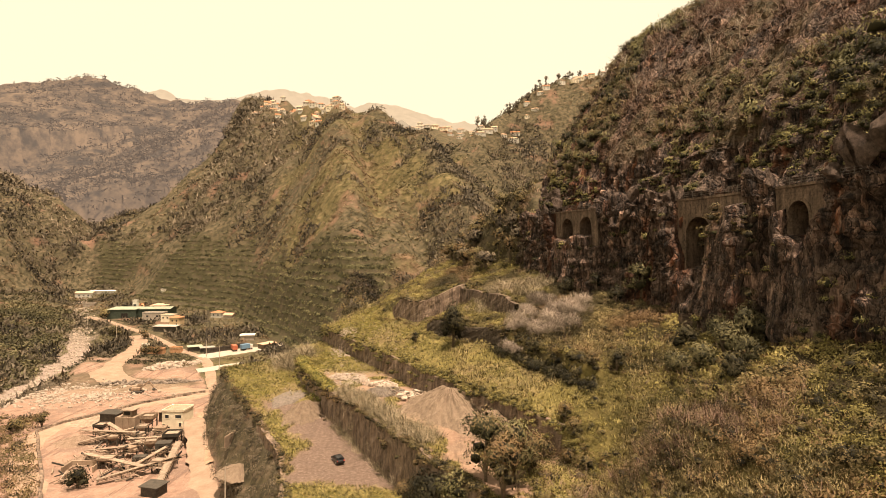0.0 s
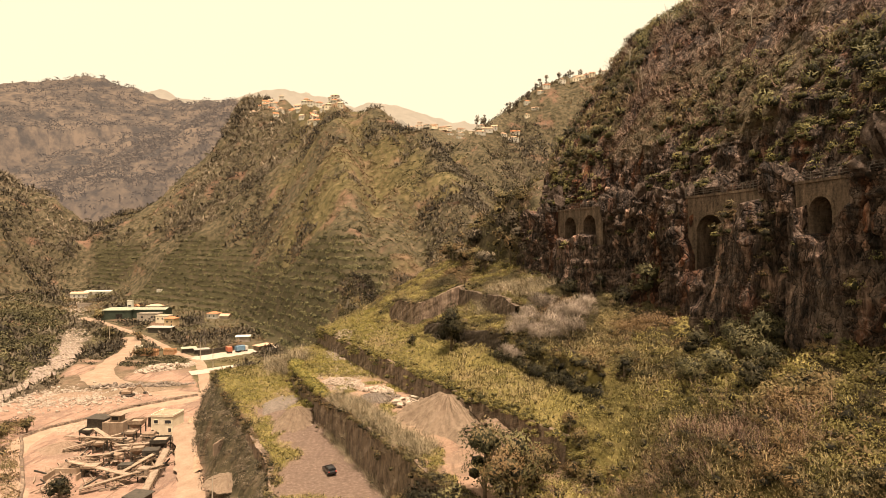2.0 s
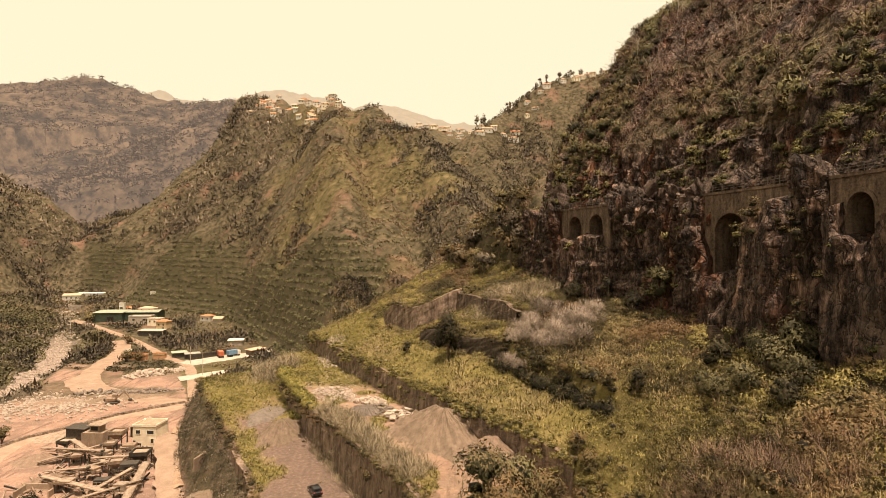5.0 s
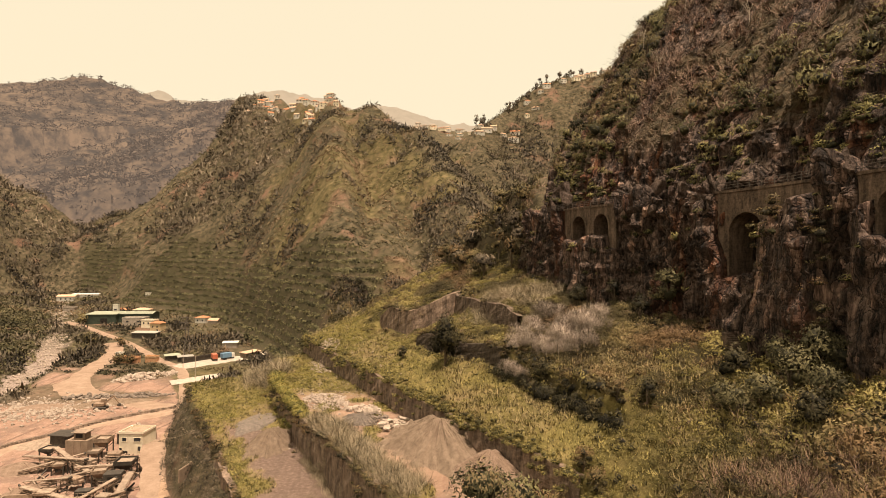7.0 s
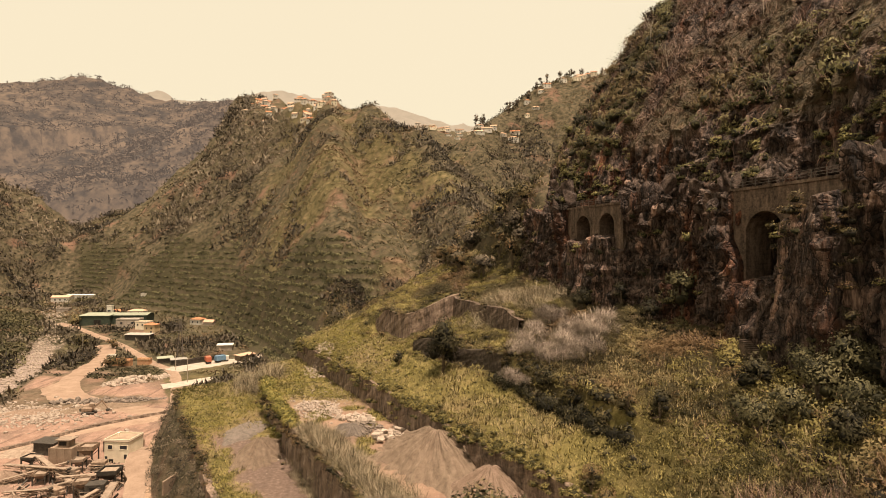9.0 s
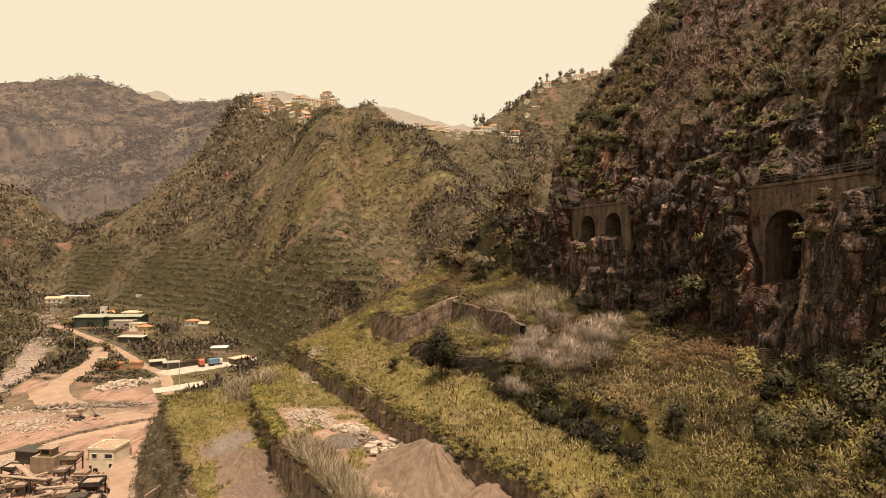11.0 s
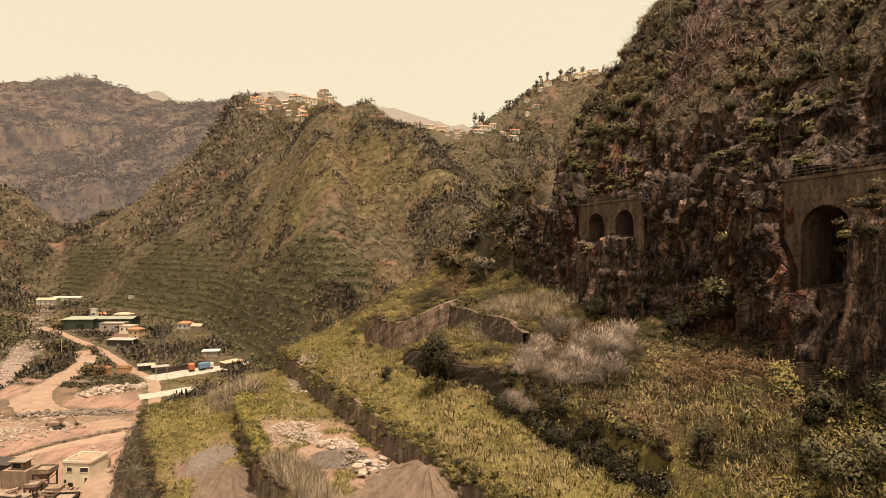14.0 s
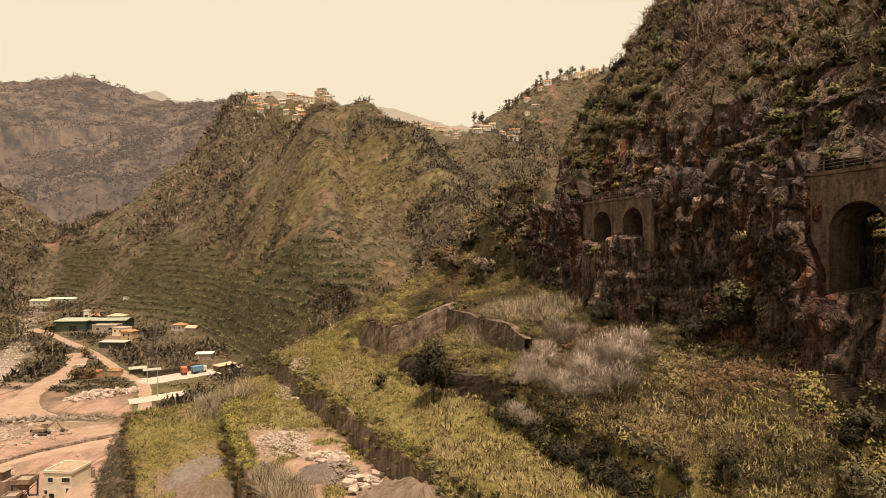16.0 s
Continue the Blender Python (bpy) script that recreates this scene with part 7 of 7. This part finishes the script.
tree("round_bush", 36.5, 140.5, 4.6, 1.9, L_DARK, "slender dark evergreen bush on the knoll", "bush", 460, 0.12, trunk=0.1, lobes=6, seed=5)
tree("grey_green_tree", 43.0, 128.0, 8.5, 4.0, L_SAGE, "grey-green tree at the foot of the cliff", "tree", 900, 0.09, trunk=0.25, lobes=9, seed=6)
tree("grey_green_tree", 38.6, 131.5, 4.5, 2.6, L_DARK, "dark leafy tree at the foot of the cliff", "tree", 500, 0.11, trunk=0.2, lobes=6, seed=7)
for k, (x, y, h, r) in enumerate([(41.5, 94.5, 5.2, 3.4), (45.5, 95.5, 6.0, 3.6), (49.5, 97.0, 7.0, 3.6), (38.5, 95.5, 4.2, 2.8), (52.0, 99.0, 5.5, 2.6)]):
    tree("sage_tree", x, y, h, r, L_SAGE, "grey-green leafy tree in the brush slope", "tree", 900, 0.09, trunk=0.12, lobes=9, group="grey-green trees", seed=20 + k)
DARK_TREES = [(42.5, 104.0, 4.5, 2.8), (47.5, 101.0, 5.0, 3.0), (51.5, 95.0, 5.0, 3.0), (46.5, 90.0, 4.2, 2.8), (42.5, 86.5, 3.8, 2.6), (38.8, 99.5, 3.4, 2.2)]
for k, (x, y, h, r) in enumerate(DARK_TREES):
    tree("sage_tree", x, y, h, r, L_SAGE if k % 2 else L_DARK, "dark grey-green tree in the brush slope", "tree", 800, 0.1, trunk=0.12, lobes=9, group="grey-green trees", seed=120 + k)
tree("round_bush", 31.5, 107.0, 4.2, 1.9, L_DARK, "dark upright bush at the terrace corner", "bush", 420, 0.12, trunk=0.1, lobes=6, seed=9)
for k, (x, y, h, r, leaf) in enumerate([(-4.0, 101.0, 8.5, 3.4, L_DARK), (-1.0, 96.0, 10.5, 4.0, L_DARK), (2.5, 92.0, 10.5, 4.2, L_HILL), (6.5, 90.0, 11.0, 4.4, L_HILL), (10.5, 89.0, 9.5, 4.2, L_HILL), (13.5, 92.0, 7.0, 3.2, L_OLIVE), (-7.0, 105.0, 5.0, 2.4, L_OLIVE), (3.0, 85.0, 8.0, 3.6, L_DARK), (8.5, 83.5, 9.0, 4.0, L_OLIVE)]):
    tree("leafy_tree", x, y, h, r, leaf, "leafy green tree rooted below the yard wall", "tree", 1100, 0.085, trunk=0.15, lobes=10, group="trees by the yard wall", seed=40 + k)
for k, (x, y, h, r) in enumerate([(20.8, 101.5, 3.4, 1.8), (22.0, 98.5, 3.6, 2.0), (20.5, 96.5, 3.2, 1.9), (27.5, 108.5, 2.6, 1.6), (25.0, 111.5, 2.4, 1.5), (22.5, 93.0, 3.2, 2.2)]):
    tree("leafy_bush", x, y, h, r, L_OLIVE, "leafy bush at the end of a terrace wall", "bush", 460, 0.11, trunk=0.08, lobes=6, group="bushes at the wall ends", seed=90 + k)
tree("leafy_tree", 17.0, 99.5, 3.0, 2.2, L_OLIVE, "low leafy bush at the wall's end", "bush", 420, 0.12, trunk=0.1, lobes=6, seed=51)
tree("yard_bush", -91.5, 148.0, 4.5, 3.6, L_DARK, "dark round tree in the crusher yard", "tree", 520, 0.12, trunk=0.2, lobes=7, seed=52)
for k, (x, y, h, r) in enumerate([(-133, 196, 5, 3), (-138, 190, 4, 3), (-160, 318, 5, 4), (-155, 320, 4, 3.4), (-205, 368, 6, 5), (-183, 362, 5, 4), (-247, 432, 7, 5)]):
    tree("valley_bush", x, y, h, r, L_OLIVE, "dull green bush beside the track", "bush", 300, 0.16, trunk=0.1, lobes=6, group="bushes by the track", seed=60 + k)
# pale leafless shrubs on the knoll
for k, (x, y, r) in enumerate([(16.2, 137.0, 2.6), (18.5, 139.5, 3.0), (20.5, 142.0, 3.0), (23.5, 145.0, 3.2), (24.0, 132.0, 3.6), (27.0, 134.5, 3.8), (29.5, 131.5, 3.4), (21.0, 130.5, 3.0), (27.0, 126.5, 3.0), (25.5, 147.5, 2.6), (31.0, 135.0, 2.8), (19.0, 134.0, 2.6), (15.4, 133.0, 2.6), (16.6, 130.0, 2.2), (22.5, 127.0, 2.6)]):
    ob = thing("dry_shrub", (x, y, ground_at(x, y) - 0.1), 0, "large bleached leafless shrub on the knoll", "shrub", "bleached shrubs on the knoll")
    V, F, T, N, bi = [], [], [], [], 0
    for j in range(8):
        v, f, nor, _ = bush_shape(430, 0.24, 0.9, 0.04, 1.0, 0.5, 0.75)
        k = r * rng.uniform(0.38, 0.58)
        v = v * k + (rng.normal() * r * 0.38, rng.normal() * r * 0.38, rng.uniform(0.1, 0.75) * r)
        v[:, 2] = np.maximum(v[:, 2], 0.02)
        N.append(nor)
        V.append(v)
        F.append(f + bi)
        T.append(np.full(len(v), rng.uniform(0.2, 1)))
        bi += len(v)
    crown = new("crown", mesh_np("crown", np.concatenate(V), np.concatenate(F), L_GREY, {"tone": np.concatenate(T)}, normals=np.concatenate(N)))
    crown.parent = ob
    part("stem", add_tube(bmesh.new(), (0, 0, -0.3), (0, 0, r * 0.5), 0.12, 0.06, 6), M_BARKPALE, ob)
# reeds along the yard wall and on the terrace corners
def reeds(name, line, n, wide, r, mat, label):
    pts = np.array(line, float)
    arc = np.concatenate([[0], np.cumsum(np.hypot(*np.diff(pts, axis=0).T))])
    s = rng.uniform(0, arc[-1], n)
    X, Y = np.interp(s, arc, pts[:, 0]) + rng.normal(size=n) * wide, np.interp(s, arc, pts[:, 1]) + rng.normal(size=n) * wide
    plants(name, [twig_shape(60, 0.011, 0.5, 0.75, 0.6) for _ in range(6)], X, Y, height(X, Y)[0] - 0.1, rng.uniform(0.7, 1.2, n) * r, mat, label)


reeds("wall_reeds", [(-24.5, 145.5), (-15, 129), (-7.5, 116.5), (-2.5, 108.5)], 760, 1.6, 1.6, L_REED, "tall pale reeds along the yard wall")
reeds("corner_reeds", [(-52, 200), (-47, 194)], 200, 2.6, 2.8, L_REED, "clump of tall pale reeds on the terrace")
reeds("knoll_reeds", [(12, 168), (19, 163), (26, 158)], 360, 2.4, 1.8, L_REED, "tall straw grass on the upper terrace")
reeds("slope_stalks", [(26, 84), (34, 80), (42, 78)], 130, 3.5, 1.8, L_BROWN, "dry brown stalks in the brush")


def dead_tree(x, y, z, h, lean, seed):
    g = random.Random(seed)
    ob = thing("dead_tree", (x, y, z), g.uniform(0, 360), "bare bleached dead tree on the hillside", "tree", "dead trees on the hillside")
    top = Vector((lean, 0, h))
    part("trunk", add_tube(bmesh.new(), (0, 0, -0.8), top * 0.6, 0.12, 0.07, 6), M_BARKPALE, ob)
    for _ in range(7):
        a = g.uniform(0.25, 0.6)
        p = top * a
        q = p + Vector((g.uniform(-1, 1) * h * 0.35, g.uniform(-1, 1) * h * 0.35, h * g.uniform(0.25, 0.5)))
        b = part("branch", add_tube(bmesh.new(), p, q, 0.05, 0.018, 5), M_BARKPALE, ob)
        for _ in range(2):
            m2 = p.lerp(q, g.uniform(0.4, 0.8))
            part("twig", add_tube(bmesh.new(), m2, m2 + Vector((g.uniform(-1, 1), g.uniform(-1, 1), g.uniform(0.4, 1.4))) * h * 0.14, 0.025, 0.01, 4), M_BARKPALE, b)


g = random.Random(77)
cand = np.argwhere((HD > 16) & (HD < 36) & (HY > 85) & (HY < 170))
for k in range(18):
    i, j = cand[g.randrange(len(cand))]
    dead_tree(float(HX[i, j]), float(HY[i, j]), float(HZ[i, j]), g.uniform(4, 8), g.uniform(-1.5, 1.5), 100 + k)
# woods at the ravine's mouth and along the far skyline
for k in range(26):
    x, y = 24 - 0.8 * k + g.uniform(-5, 9), 182 + 2.2 * k + g.uniform(-4, 4)
    tree("ravine_tree", x, y, g.uniform(6, 11), g.uniform(2.4, 4), L_OLIVE if k % 3 else L_FOREST, "scraggy tree at the mouth of the ravine", "tree", 320, 0.15, trunk=0.3, lobes=7, group="trees in the ravine", seed=200 + k)
RIDGE_R = RIDGES[4][0]
for k in range(34):
    u = g.uniform(0.05, 0.62) * (len(RIDGE_R) - 1)
    i = int(u)
    p, q = RIDGE_R[i], RIDGE_R[i + 1]
    x, y = p[0] + (q[0] - p[0]) * (u - i) + g.gauss(0, 4), p[1] + (q[1] - p[1]) * (u - i) + g.gauss(0, 4)
    if x > 265:
        continue
    tree("ridge_pine", x, y, g.uniform(9, 17), g.uniform(2.5, 4.5), L_FOREST, "tall dark tree on the far ridge", "tree", 120, 0.26, slim=0.8, trunk=0.2, lobes=5, group="trees on the far ridge", seed=300 + k)
for k in range(12):
    x, y = -345 + g.gauss(0, 9), 985 + g.gauss(0, 22)
    tree("ridge_tree", x, y, g.uniform(16, 26), g.uniform(8, 12), L_FOREST, "broad dark tree beside the ridge village", "tree", 160, 0.24, trunk=0.2, lobes=6, group="trees by the ridge village", seed=400 + k)
# a flight of steps under the cliff
steps = thing("stone_steps", (46.3, 109.9, ground_at(46.3, 109.9) - 0.1), 12, "short flight of weathered concrete steps under the cliff", "steps")
for k in range(9):
    part("step", box(-1.0, 1.0, 0.30 * k, 0.30 * k + 0.36, -1.2, 0.24 * (k + 1), 0.02), M_MASONRY, steps)


# pale rocks that stand out of the cliff's edge and catch the sun
M_PINK = plain("pinkish_rock", (0.03, 0.021, 0.017), (0.20, 0.143, 0.116), 1.3, 0.9, 1.0, c3=(0.40, 0.305, 0.25), distance=0.5)


def outcrop(s, z, size, tall, seed):
    x, y, nx, ny = (float(v) for v in cliff_at(np.array(s)))
    g2 = np.random.default_rng(seed)
    bm = bmesh.new()
    bmesh.ops.create_icosphere(bm, subdivisions=4 if size > 1.8 else 3, radius=1.0)
    faceted(bm, seed, 20, 0.18, 0.62)
    for v in bm.verts:
        p = v.co
        r = 1.2 + 0.34 * noise.noise(p * 1.7 + Vector((seed * 3.1, 0, 0))) + 0.22 * abs(noise.noise(p * 4.3 + Vector((0, seed * 1.7, 0)))) + 0.10 * noise.noise(p * 9.0)
        v.co = Vector((p.x * r, p.y * r, p.z * r * tall)) * size
    me = bpy.data.meshes.new("rock_outcrop")
    bm.to_mesh(me)
    bm.free()
    me.materials.append(M_PINK if seed % 2 or seed > 600 else M_CLIFF)
    ob = new("rock_outcrop", me)
    d = g2.uniform(-1.4, 0.2)
    ob.matrix_basis = pose(x + nx * d, y + ny * d, z, g2.uniform(-12, 12), g2.uniform(-12, 12), g2.uniform(0, 360))
    tagged(ob, "jagged pinkish basalt outcrop on the cliff edge", "rock", "outcrops on the cliff edge")


for k in range(34):
    y = g.uniform(60, 178)
    if any(a - 0.5 < y < b + 0.5 for a, b in SPANS):
        continue
    inside_bay = any(a < y < b for a, b in BAYS)
    outcrop(s_of(y), (DECK - g.uniform(3.5, 8)) if inside_bay else DECK + g.uniform(-2.5, 1.6), g.uniform(0.9, 1.8), g.uniform(1.3, 2.4), 500 + k)
for k, (y, dz, size) in enumerate([(164, 5.4, 2.6), (168, 6.5, 2.0), (160.5, 3.0, 1.9), (76, 6, 3.4), (81, 2.2, 2.6), (66, 3, 3.2), (84.5, 1.4, 2.0), (77.5, 3.4, 2.8), (82.5, 4.6, 1.7), (140, 2.2, 1.7), (134, 2.6, 1.8), (128, 2.2, 1.6), (122, 1.8, 1.8), (97.5, 2.0, 2.0)]):
    outcrop(s_of(y), DECK + dz, size, 1.6, 601 + 3 * k)
